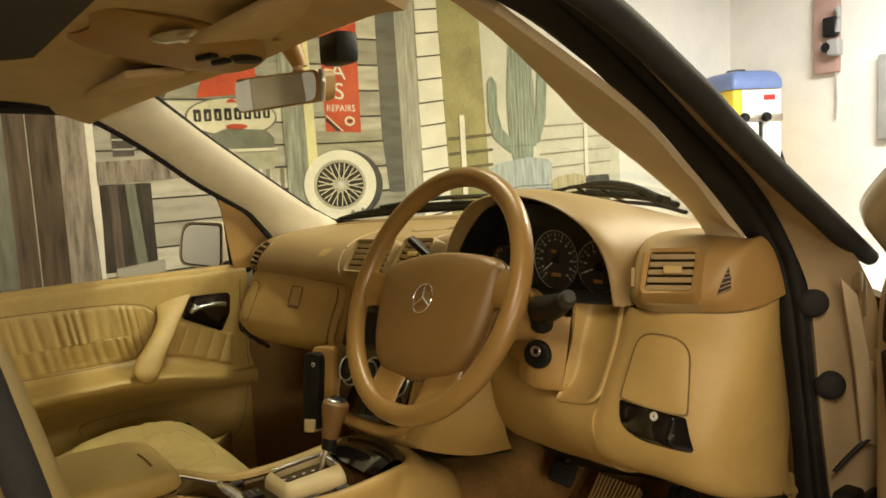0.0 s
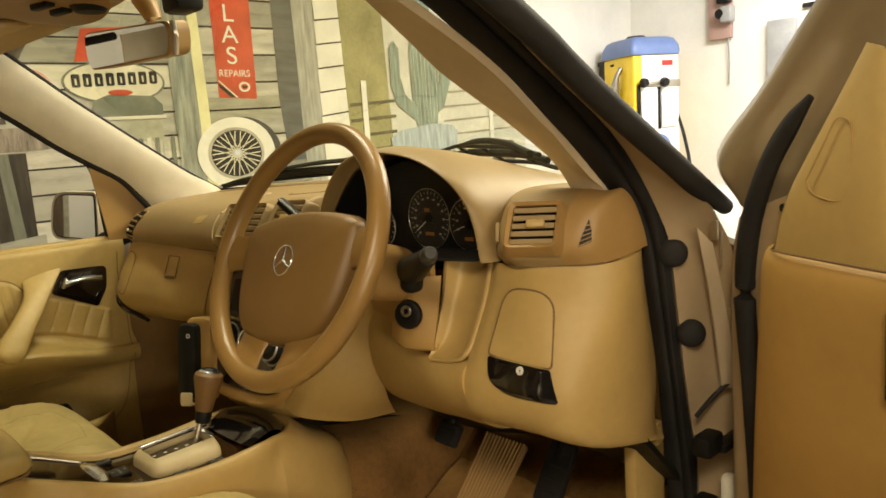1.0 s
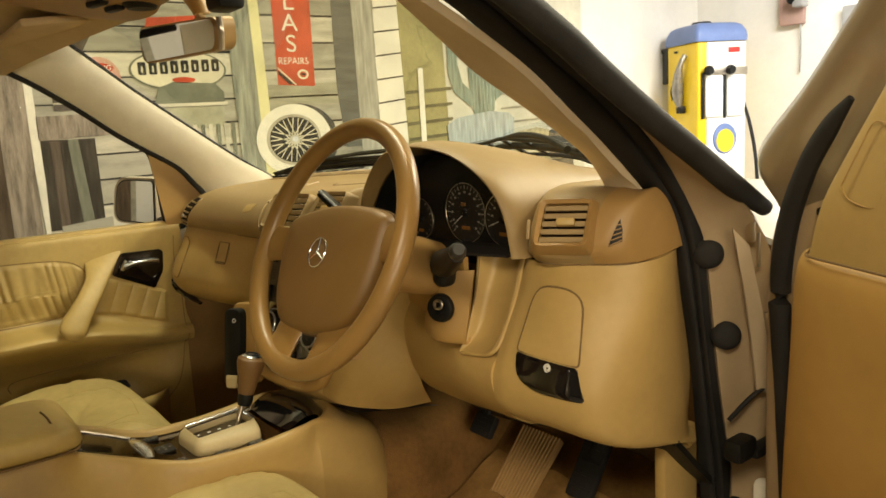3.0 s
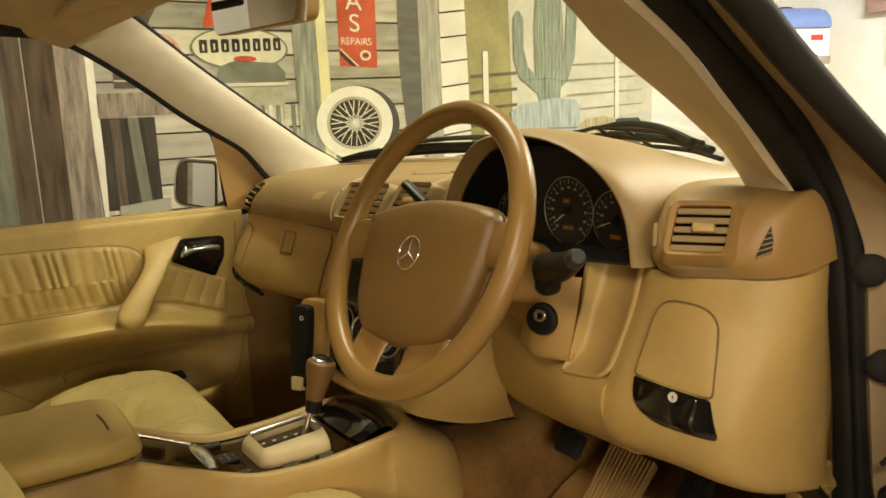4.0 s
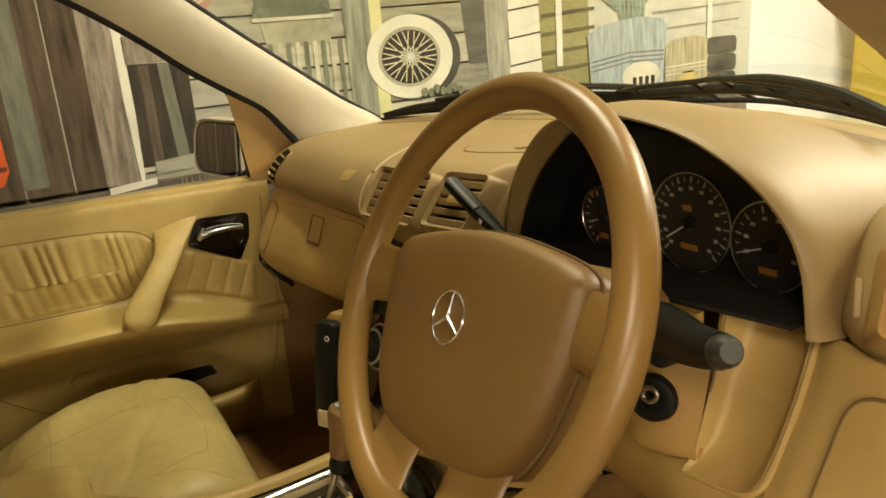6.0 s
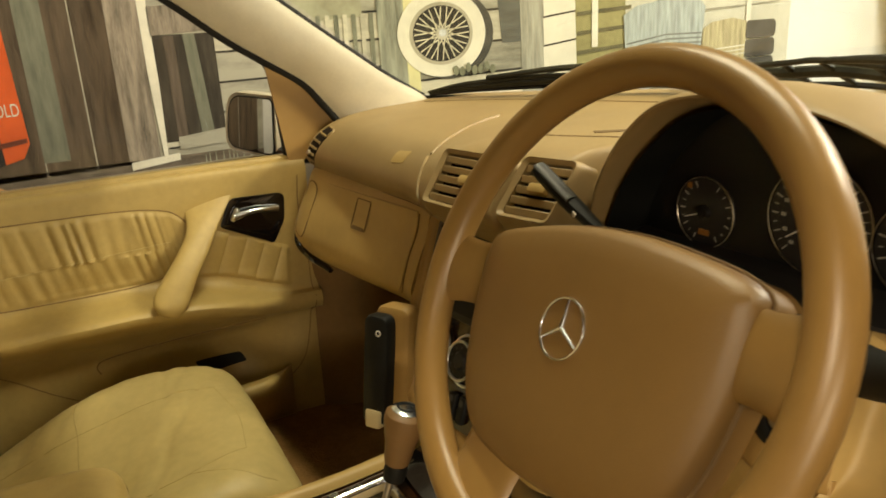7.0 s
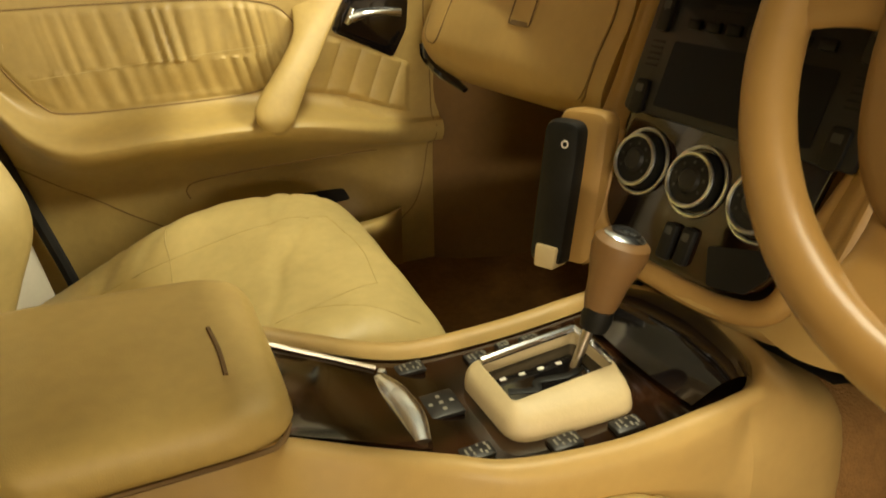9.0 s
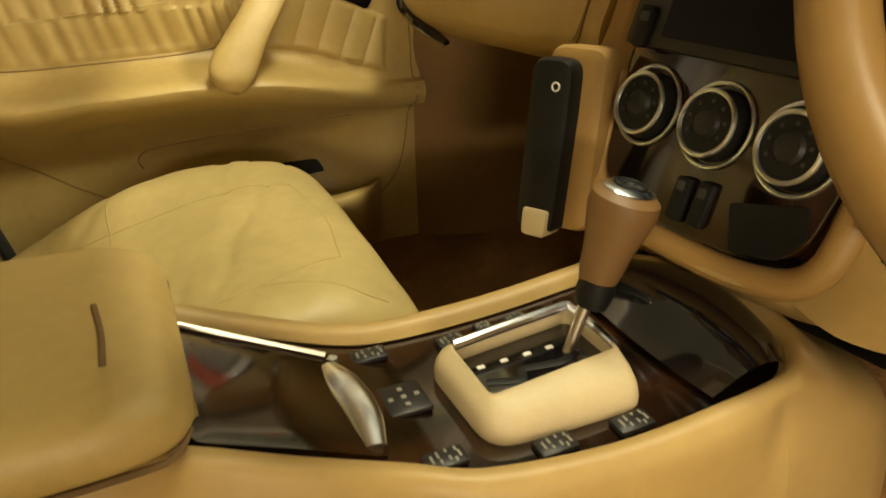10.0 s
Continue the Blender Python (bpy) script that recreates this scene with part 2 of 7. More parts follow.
def lathe(profile, n=28, m=None):
    """A turned body: profile of (radius, height) about the local z axis."""
    rows = [[(r * math.cos(2 * math.pi * j / n), r * math.sin(2 * math.pi * j / n), h) for j in range(n)] for r, h in profile]
    bm = grid_bm(rows, False, True)
    bm.verts.ensure_lookup_table()
    if profile[0][0] > 1e-5:
        bm.faces.new(bm.verts[:n])
    if profile[-1][0] > 1e-5:
        bm.faces.new(bm.verts[-n:])
    bmesh.ops.remove_doubles(bm, verts=bm.verts, dist=1e-6)
    if m:
        bm.transform(m)
    return bm


def rpoly(corners, r, seg=5):
    """A polygon with rounded corners."""
    out, k = [], len(corners)
    rs = r if isinstance(r, (list, tuple)) else [r] * k
    for i in range(k):
        p, a, b = (Vector(corners[j % k]) for j in (i, i - 1, i + 1))
        da, db = (a - p), (b - p)
        ra = min(rs[i], da.length * 0.49, db.length * 0.49)
        s, e = p + da.normalized() * ra, p + db.normalized() * ra
        for t in np.linspace(0, 1, seg):
            out.append((1 - t) ** 2 * s + 2 * t * (1 - t) * p + t * t * e)
    return [tuple(v) for v in out]


def plate(outline, thick, m, bevel=0.0):
    """A flat plate: a 2D outline in the local xy plane, thick along local z, laid out by m."""
    bm = bmesh.new()
    f = bm.faces.new([bm.verts.new((x, y, 0)) for x, y in outline])
    top = bmesh.ops.extrude_face_region(bm, geom=[f])
    moving = [v for v in top["geom"] if isinstance(v, bmesh.types.BMVert)]
    bmesh.ops.translate(bm, vec=(0, 0, thick), verts=moving)
    if bevel:
        edges = [e for e in bm.edges if all(abs(v.co.z - thick) < 1e-7 for v in e.verts)]
        bmesh.ops.bevel(bm, geom=edges, offset=bevel, segments=2, profile=0.5, affect="EDGES")
    bm.transform(m)
    return bm


def basis(at, right, up):
    """A frame at a place: x to the right, y up, z towards the viewer."""
    x = Vector(right).normalized()
    z = x.cross(Vector(up)).normalized()
    y = z.cross(x)
    return Matrix(((x.x, y.x, z.x, at[0]), (x.y, y.y, z.y, at[1]), (x.z, y.z, z.z, at[2]), (0, 0, 0, 1)))


def even(outline, n):
    """The same closed outline with n points at even steps."""
    p = np.array([tuple(q)[:2] for q in outline] + [tuple(outline[0])[:2]])
    d = np.concatenate([[0], np.cumsum(np.hypot(*np.diff(p, axis=0).T))])
    s = np.linspace(0, d[-1], n, endpoint=False)
    return list(zip(np.interp(s, d, p[:, 0]), np.interp(s, d, p[:, 1])))


class Sheet:
    """A finished surface on which trim, seams and covers are laid."""

    def __init__(self, obs, way):
        self.trees = [BVHTree.FromPolygons([v.co for v in ob.data.vertices], [p.vertices for p in ob.data.polygons]) for ob in obs]
        self.way = Vector(way)

    def at(self, a, b, lift=0.0):
        w = self.way
        if abs(w.y) > 0.5:
            start = Vector((a, -3 * w.y, b))
        elif abs(w.x) > 0.5:
            start = Vector((-3 * w.x, a, b))
        else:
            start = Vector((a, b, -3 * w.z))
        best = None
        for tree in self.trees:
            place, normal, _, dist = tree.ray_cast(start, w)
            if place is not None and (best is None or dist < best[2]):
                best = (place, normal, dist)
        if best is None:
            return start + 3 * w
        nrm = best[1] if best[1].dot(w) < 0 else -best[1]
        return best[0] + nrm * lift

    def groove(self, pts, r=0.0013, n=40, lift=0.0):
        return tube([self.at(p[0], p[1], lift) for p in cr(pts, n)], r, 6)

    def cover(self, outline, lift, rings=7, skirt=0.004):
        """A raised panel of that outline, lying on the surface."""
        outline = even(outline, 72)
        c = np.mean(np.array(outline), axis=0)
        rows = []
        for k in np.linspace(0.0005, 1, rings):
            up = lift * (1.0 if k < 0.9 else 0.75)
            rows.append([self.at(c[0] + (p[0] - c[0]) * k, c[1] + (p[1] - c[1]) * k, up) for p in outline])
        rows.append([self.at(*p, -skirt) for p in outline])
        return grid_bm(rows, False, True)


# ---- the garage ----
WALL_X = -2.0
PLASTER = surface("white_plaster", (0.78, 0.76, 0.70), 0.85, 0.06, 4, 0.3, 120)
CONCRETE = surface("concrete_floor", (0.27, 0.25, 0.22), 0.7, 0.25, 3, 0.4, 80)


# darker than the white plaster so unseen surfaces bounce less fill light
LOW_BOUNCE_PLASTER = surface("low_bounce_plaster", (0.26, 0.24, 0.20), 0.9, 0.15, 3, 0.2, 60)


def slab(name, size, at, material, label):
    return single(name, box(size, at, 0.0), material, label, "structure", kind="structure")


slab("floor", (7.2, 10.2, 0.1), (0.9, 0.5, -0.05), CONCRETE, "grey concrete garage floor under the car")
slab("wall_west", (0.12, 10.2, 2.8), (WALL_X - 0.06, 0.5, 1.4), PLASTER, "white plastered garage wall behind the mural")
slab("wall_north", (7.0, 0.12, 2.8), (1.3, 4.76, 1.4), PLASTER, "white plastered end wall of the garage bay")
# unseen walls and ceiling, toned down to deepen the cabin's shadows
slab("wall_east", (0.12, 10.2, 2.8), (4.4, 0.5, 1.4), LOW_BOUNCE_PLASTER, "unseen garage wall, greyed to cut bounced light")
slab("wall_south", (7.0, 0.12, 2.8), (1.3, -4.5, 1.4), LOW_BOUNCE_PLASTER, "unseen garage wall, greyed to cut bounced light")
slab("ceiling", (7.2, 10.2, 0.1), (0.9, 0.5, 2.86), LOW_BOUNCE_PLASTER, "unseen garage ceiling, greyed to cut bounced light")

# ---- the mural: flat painted shapes on the west wall ----
INK = {}


def ink(name, col, var=0.25, scale=5, stretch=(1, 1, 1), random_piece=0.0):
    if name not in INK:
        INK[name] = surface("mural_" + name, col, 0.75, var, scale, 0.05, 200, stretch=stretch, random_piece=random_piece, spec=0.12)
    return INK[name]


mural = thing("mural", (WALL_X, 1.5, 0.0), "flat painted mural of a weathered timber store front", "mural", kind="structure")


def paint(name, pts, layer, material, label=""):
    """A flat painted shape: pts of (y, z), layer by layer towards the room."""
    m = Matrix(((0, 0, 1, WALL_X + 0.0005 + layer * 0.0012), (1, 0, 0, 0), (0, 1, 0, 0), (0, 0, 0, 1)))
    return part(name, plate(pts, 0.001, m), material, mural, label)


def rect(y0, y1, z0, z1):
    return [(y0, z0), (y1, z0), (y1, z1), (y0, z1)]


def oval(y, z, ry, rz, n=40, a0=0.0, a1=2 * math.pi):
    return [(y + ry * math.cos(a0 + (a1 - a0) * k / n), z + rz * math.sin(a0 + (a1 - a0) * k / n)) for k in range(n)]


GREYWOOD = ink("grey_wood", (0.30, 0.28, 0.22), 0.45, 4, (1, 1.2, 7), 0.3)
PALEWOOD = ink("pale_wood", (0.50, 0.46, 0.36), 0.35, 4, (1, 1.2, 7), 0.3)
DARKWOOD = ink("dark_wood", (0.098, 0.071, 0.047), 0.6, 4, (1, 9, 1.2), 0.18)
GREENWOOD = ink("green_wood", (0.17, 0.17, 0.125), 0.4, 5, (1, 8, 1.5), 0.2)
POSTWOOD = ink("post_wood", (0.29, 0.24, 0.185), 0.7, 4, (1, 9, 1.2), 0.2)
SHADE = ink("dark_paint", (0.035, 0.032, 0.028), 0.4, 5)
CREAMP = ink("cream_paint", (0.66, 0.60, 0.44), 0.2, 5)
IVORY = ink("ivory_paint", (0.76, 0.71, 0.58), 0.15, 5)
REDP = ink("red_paint", (0.52, 0.085, 0.04), 0.3, 6)
ORANGEP = ink("orange_paint", (0.66, 0.115, 0.03), 0.2, 6)
OLIVE = ink("olive_paint", (0.30, 0.27, 0.12), 0.3, 5)
TEAL = ink("cactus_paint", (0.22, 0.27, 0.21), 0.45, 6, (1, 10, 1))
BLUEP = ink("bucket_paint", (0.38, 0.42, 0.40), 0.35, 6, (1, 8, 1))
PATHP = ink("ground_paint", (0.17, 0.135, 0.10), 0.5, 5, (1, 2, 8))
SKYP = ink("sky_paint", (0.60, 0.57, 0.45), 0.2, 3)
YELLOWP = ink("yellow_edge_paint", (0.72, 0.66, 0.36), 0.15, 5)

paint("backing", rect(-1.6, 3.35, 0.1, 2.6), 0, GREYWOOD)
paint("ground", rect(-1.6, 3.35, 0.1, 0.90), 1, PATHP)
# dark plank door and its surrounds
for k in range(10):
    y0 = -1.55 + k * 0.155
    paint("dark_board", rect(y0, y0 + 0.15, 0.88, 2.5), 1, DARKWOOD)
paint("green_post", rect(-0.315, -0.235, 0.93, 2.5), 2, GREENWOOD)
paint("door_light", rect(-0.16, -0.06, 1.75, 1.83), 2, ink("lamp_paint", (0.65, 0.32, 0.06), 0.3, 8))
paint("walkway", [(-1.6, 0.80), (0.6, 0.86), (0.6, 0.90), (-1.6, 0.86)], 2, ink("stone_paint", (0.15, 0.12, 0.09), 0.5, 6, (1, 2, 8), 0.2))
paint("kerb", [(-1.6, 0.70), (0.9, 0.82), (0.9, 0.845), (-1.6, 0.75)], 3, SHADE)
# porch post with a pale edge
paint("porch_post", [(-0.055, 0.9), (0.05, 0.9), (0.055, 2.5), (-0.045, 2.5)], 3, POSTWOOD)
paint("post_edge", [(0.062, 0.9), (0.076, 0.9), (0.084, 1.15), (0.080, 2.5), (0.056, 2.5), (0.052, 1.2)], 4, IVORY)
paint("post_foot", [(-0.05, 0.868), (0.115, 0.885), (0.115, 0.91), (-0.05, 0.895)], 5, IVORY)
# horizontal grey boards behind the porch
for k in range(11):
    z0 = 0.93 + k * 0.105
    paint("wall_board", [(0.06, z0), (1.03, z0 + 0.01), (1.03, z0 + 0.105), (0.06, z0 + 0.097)], 1, GREYWOOD if k % 3 else PALEWOOD)
    paint("board_gap", [(0.085, z0 - 0.004), (1.03, z0 + 0.004), (1.03, z0 + 0.012), (0.085, z0 + 0.002)], 2, SHADE)
paint("window", rect(0.070, 0.29, 0.95, 1.315), 3, ink("window_paint", (0.06, 0.05, 0.038), 0.5, 6, (1, 8, 1)))
paint("curtain", rect(0.12, 0.155, 0.96, 1.31), 4, ink("curtain_paint", (0.13, 0.10, 0.075), 0.4, 6, (1, 9, 1)))
paint("shutter", [(0.205, 0.95), (0.25, 0.95), (0.225, 1.315), (0.185, 1.315)], 4, GREENWOOD)
paint("rail_beam", [(0.080, 1.315), (0.46, 1.33), (0.46, 1.42), (0.080, 1.41)], 4, POSTWOOD)
paint("lantern", rect(0.15, 0.235, 1.43, 1.58), 4, ink("lantern_paint", (0.10, 0.085, 0.07), 0.5, 9))
for k in range(3):
    paint("lantern_bar", rect(0.15, 0.235, 1.455 + k * 0.04, 1.462 + k * 0.04), 5, PALEWOOD)
paint("bench", [(0.12, 0.92), (0.32, 0.93), (0.32, 0.985), (0.12, 0.965)], 5, GREYWOOD)
for k in range(22):
    y0 = 0.20 + 0.02 * k + 0.006 * math.sin(k * 5)
    paint("grass_blade", [(y0, 0.86), (y0 + 0.006, 0.86), (y0 + 0.004 + 0.006 * math.sin(k * 3.1), 0.90 + 0.012 * math.sin(k * 7))], 6, ink("grass_paint", (0.33, 0.33, 0.24), 0.3, 9))
# drinks machine in orange and dark brown
paint("machine_body", [(-0.95, 0.80), (-0.37, 0.955), (-0.345, 1.00), (-0.36, 1.47), (-0.95, 1.62)], 4, ORANGEP, "orange painted drinks machine")
paint("machine_band", [(-0.465, 0.93), (-0.425, 0.94), (-0.435, 1.48), (-0.475, 1.49)], 5, SHADE)
paint("machine_line", [(-0.95, 0.915), (-0.35, 1.005), (-0.35, 1.02), (-0.95, 0.945)], 6, ink("machine_brown", (0.16, 0.05, 0.03), 0.3, 6))
paint("machine_hose", [(-0.62, 1.06), (-0.605, 1.06), (-0.52, 0.90), (-0.44, 0.86), (-0.455, 0.85), (-0.54, 0.89)], 7, ink("machine_trim", (0.60, 0.36, 0.16), 0.2, 6))
paint("machine_trim", [(-0.66, 0.98), (-0.64, 0.98), (-0.66, 1.5), (-0.68, 1.5)], 7, ink("machine_trim", (0.6, 0.36, 0.16)))
for k in range(5):
    paint("machine_grille", rect(-0.93 + k * 0.05, -0.91 + k * 0.05, 0.88, 1.06), 7, SHADE)
# signs
paint("oval_sign_rim", oval(0.675, 1.591, 0.216, 0.090), 4, GREENWOOD)
paint("oval_sign", oval(0.675, 1.592, 0.206, 0.082), 5, CREAMP, "cream oval sign with dark bars for its lettering")
for k in range(8):
    y0 = 0.497 + k * 0.0465
    paint("sign_bar", rpoly(rect(y0, y0 + 0.034, 1.570 + 0.0022 * k, 1.624 + 0.0022 * k), 0.006, 3), 6, SHADE)
    paint("sign_bar_gap", rect(y0 + 0.013, y0 + 0.020, 1.580 + 0.0022 * k, 1.606 + 0.0022 * k), 7, CREAMP)
paint("sign_red", oval(0.69, 1.548, 0.052, 0.013, 20), 6, REDP)
paint("sign_bell", rpoly([(0.645, 1.655), (0.705, 1.655), (0.690, 1.668), (0.676, 1.676), (0.660, 1.668)], 0.006, 3), 6, REDP)
paint("round_sign", oval(0.34, 1.56, 0.085, 0.085), 4, ink("pink_paint", (0.52, 0.30, 0.22), 0.3, 7))
paint("round_sign_rim", oval(0.34, 1.60, 0.06, 0.02, 20), 5, REDP)
for k in range(5):
    for side in (-1, 1):
        paint("wing_bar", [(0.34 + side * 0.006, 1.50 + k * 0.012), (0.34 + side * (0.055 - k * 0.004), 1.525 + k * 0.012), (0.34 + side * (0.055 - k * 0.004), 1.532 + k * 0.012), (0.34 + side * 0.006, 1.508 + k * 0.012)][::side], 6, CREAMP)
paint("red_board", [(0.52, 1.675), (0.80, 1.70), (0.80, 1.83), (0.56, 1.81)], 3, REDP)
paint("tall_red_sign", [(1.146, 1.520), (1.345, 1.512), (1.356, 2.3), (1.146, 2.3)], 4, REDP, "tall red sign with a chevron foot")
paint("sign_chevron", [(1.150, 1.590), (1.150, 1.570), (1.205, 1.522), (1.232, 1.522)], 5, SHADE)
paint("sign_chevron", [(1.236, 1.520), (1.246, 1.520), (1.150, 1.603), (1.150, 1.595)], 5, CREAMP)
paint("sign_ring", oval(1.283, 1.570, 0.030, 0.024, 24), 5, CREAMP)
paint("sign_ring_mid", oval(1.283, 1.570, 0.019, 0.014, 20), 6, REDP)
paint("sign_ring_dot", rect(1.272, 1.294, 1.565, 1.575), 7, SHADE)


def lettering(body, y, z, size, layer, material, stretch=1.0, name="lettering"):
    cu = bpy.data.curves.new("text", "FONT")
    cu.body, cu.size, cu.align_x, cu.align_y = body, size, "CENTER", "CENTER"
    ob = new("text", cu)
    bpy.context.view_layer.update()
    me = bpy.data.meshes.new_from_object(ob.evaluated_get(bpy.context.evaluated_depsgraph_get()))
    bpy.data.objects.remove(ob)
    bm = bmesh.new()
    bm.from_mesh(me)
    bpy.data.meshes.remove(me)
    bm.transform(Matrix(((0, 0, 1, WALL_X + 0.0022 + layer * 0.0012), (stretch, 0, 0, y), (0, 1, 0, z), (0, 0, 0, 1))))
    return part(name, bm, material, mural)


for k, ch in enumerate("SAL"):
    lettering(ch, 1.232, 1.712 + 0.098 * k, 0.115, 5, IVORY, 1.15)
lettering("REPAIRS", 1.237, 1.632, 0.046, 5, IVORY, 1.0)
lettering("FLYING", 0.34, 1.60, 0.030, 7, IVORY, 1.0)
lettering("ICE COLD", -0.432, 1.110, 0.058, 7, IVORY, 0.60)
for k in range(7):
    y0 = -0.585 + 0.031 * k
    paint("script_bar", [(y0, 1.245 + 0.008 * (k % 2)), (y0 + 0.018, 1.250 + 0.008 * (k % 2)), (y0 + 0.026, 1.315 - 0.012 * (k % 3)), (y0 + 0.010, 1.312 - 0.012 * (k % 3))], 7, IVORY)
paint("script_bar", [(-0.60, 1.335), (-0.38, 1.300), (-0.372, 1.310), (-0.60, 1.352)], 7, IVORY)
# rocking chair, leaning post, yellow edged column
paint("chair_back", [(0.55, 1.445), (0.868, 1.450), (0.868, 1.495), (0.83, 1.532), (0.64, 1.540), (0.575, 1.515)], 6, ink("chair_paint", (0.17, 0.175, 0.13), 0.4, 6))
paint("chair_rail", [(0.55, 1.432), (0.88, 1.435), (0.88, 1.449), (0.55, 1.446)], 7, PALEWOOD)
paint("chair_panel", [(0.60, 1.33), (0.86, 1.34), (0.86, 1.43), (0.58, 1.425)], 4, ink("chair_pale", (0.40, 0.38, 0.27), 0.3, 6))
for k in range(9):
    paint("chair_slat", rect(0.60 + k * 0.036, 0.618 + k * 0.036, 1.05, 1.35), 5, PALEWOOD if k % 2 else GREENWOOD)
paint("grey_column", [(0.93, 0.95), (1.06, 0.95), (1.02, 2.5), (0.90, 2.5)], 6, ink("column_paint", (0.28, 0.28, 0.22), 0.5, 5, (1, 9, 1)))
paint("column_edge", [(1.045, 0.95), (1.10, 0.95), (1.06, 2.5), (1.015, 2.5)], 7, YELLOWP)
# grey boards behind the wheel, and the spare wheel
for k in range(12):
    z0 = 0.95 + k * 0.128
    paint("wall_board", [(1.08, z0), (1.62, z0 + 0.012), (1.62, z0 + 0.132), (1.08, z0 + 0.12)], 2, GREYWOOD if k % 2 else PALEWOOD)
    paint("board_gap", [(1.08, z0 - 0.005), (1.62, z0 + 0.004), (1.62, z0 + 0.014), (1.08, z0 + 0.002)], 3, SHADE)
paint("shelf_panel", [(1.09, 1.40), (1.50, 1.43), (1.50, 1.53), (1.09, 1.52)], 3, ink("shelf_paint", (0.33, 0.31, 0.22), 0.3, 5, (1, 1, 6)))
paint("panel_shadow", [(1.50, 1.2), (1.60, 1.2), (1.60, 2.4), (1.47, 2.4), (1.47, 1.5)], 4, ink("blue_shadow", (0.12, 0.12, 0.105), 0.3, 5, (1, 1, 6)))
WH_Y, WH_Z = 1.208, 1.256
paint("tyre_side", oval(WH_Y + 0.03, WH_Z - 0.005, 0.215, 0.178, 48), 8, ink("tyre_paint", (0.07, 0.068, 0.06), 0.5, 9), "dark tyre tread of the painted spare wheel")
paint("whitewall", oval(WH_Y, WH_Z, 0.205, 0.172, 48), 9, IVORY)
paint("rim_line", oval(WH_Y - 0.005, WH_Z, 0.148, 0.124, 48), 10, ink("rim_paint", (0.40, 0.36, 0.27), 0.3, 8))
paint("wheel_dark", oval(WH_Y - 0.005, WH_Z, 0.132, 0.11, 48), 11, SHADE)
for k in range(28):
    a = 2 * math.pi * k / 28
    b = a + (0.35 if k % 2 else -0.35)
    c0, c1 = (WH_Y - 0.005 + 0.03 * math.cos(b), WH_Z + 0.025 * math.sin(b)), (WH_Y - 0.005 + 0.128 * math.cos(a), WH_Z + 0.106 * math.sin(a))
    nx, nz = -(c1[1] - c0[1]), c1[0] - c0[0]
    ln = math.hypot(nx, nz)
    nx, nz = nx / ln * 0.0024, nz / ln * 0.0024
    paint("spoke", [(c0[0] + nx, c0[1] + nz), (c0[0] - nx, c0[1] - nz), (c1[0] - nx, c1[1] - nz), (c1[0] + nx, c1[1] + nz)], 12, CREAMP)
paint("hub_ring", oval(WH_Y - 0.005, WH_Z, 0.030, 0.025, 24), 13, PALEWOOD)
paint("hub_cap", oval(WH_Y - 0.003, WH_Z + 0.003, 0.017, 0.014, 20), 14, ink("hub_paint", (0.62, 0.62, 0.62), 0.3, 30))
for k in range(7):
    paint("weed", oval(1.26 + 0.03 * k, 1.105 + 0.008 * math.sin(k * 4), 0.014, 0.02, 12), 15, ink("weed_paint", (0.22, 0.22, 0.15), 0.4, 20))
# corner post and white lapped boards
paint("corner_post", [(1.60, 0.95), (1.735, 0.95), (1.70, 2.5), (1.58, 2.5)], 5, ink("corner_paint", (0.36, 0.345, 0.28), 0.4, 5, (1, 9, 1)))
for k in range(13):
    z0 = 0.93 + k * 0.122
    paint("white_board", [(1.72, z0), (1.905 - k * 0.004, z0 + 0.02), (1.90 - k * 0.004, z0 + 0.136), (1.715, z0 + 0.116)], 6, IVORY)
    paint("board_line", [(1.72, z0 - 0.004), (1.905 - k * 0.004, z0 + 0.015), (1.905 - k * 0.004, z0 + 0.022), (1.72, z0 + 0.003)], 7, SHADE)
# olive yard side, sky, fences
paint("olive_wall", [(1.90, 0.95), (2.20, 0.95), (2.15, 2.5), (1.86, 2.5)], 4, OLIVE)
paint("sky", rect(2.13, 3.35, 0.95, 2.5), 3, SKYP)
for k in range(5):
    z0 = 1.12 + 0.085 * k
    paint("fence_rail", [(1.90, z0), (2.22, z0 + 0.02), (2.22, z0 + 0.036), (1.90, z0 + 0.018)], 8, ink("rail_paint", (0.12, 0.11, 0.06), 0.3, 9))
for k in range(4):
    z0 = 1.27 + 0.085 * k
    paint("fence_rail", [(2.60, z0), (3.25, z0 + 0.03), (3.25, z0 + 0.036), (2.60, z0 + 0.012)], 8, ink("rail_grey", (0.30, 0.28, 0.21), 0.3, 9))
for y0 in (1.985, 3.0):
    paint("fence_post", rect(y0, y0 + 0.035, 1.15, 1.60), 9, IVORY)
# cactus in a bucket, tin drum, tyres
paint("cactus_trunk", oval(2.46, 1.66, 0.11, 0.46, 40), 9, TEAL, "grey green painted cactus with ribbed arms")
paint("cactus_arm", [(2.20, 1.56), (2.24, 1.46), (2.36, 1.38), (2.42, 1.42), (2.30, 1.52), (2.27, 1.62), (2.27, 1.78), (2.235, 1.82), (2.20, 1.78)], 10, TEAL)
paint("cactus_arm", [(2.50, 1.38), (2.60, 1.44), (2.66, 1.58), (2.68, 1.86), (2.64, 1.92), (2.60, 1.86), (2.58, 1.60), (2.50, 1.46)], 10, TEAL)
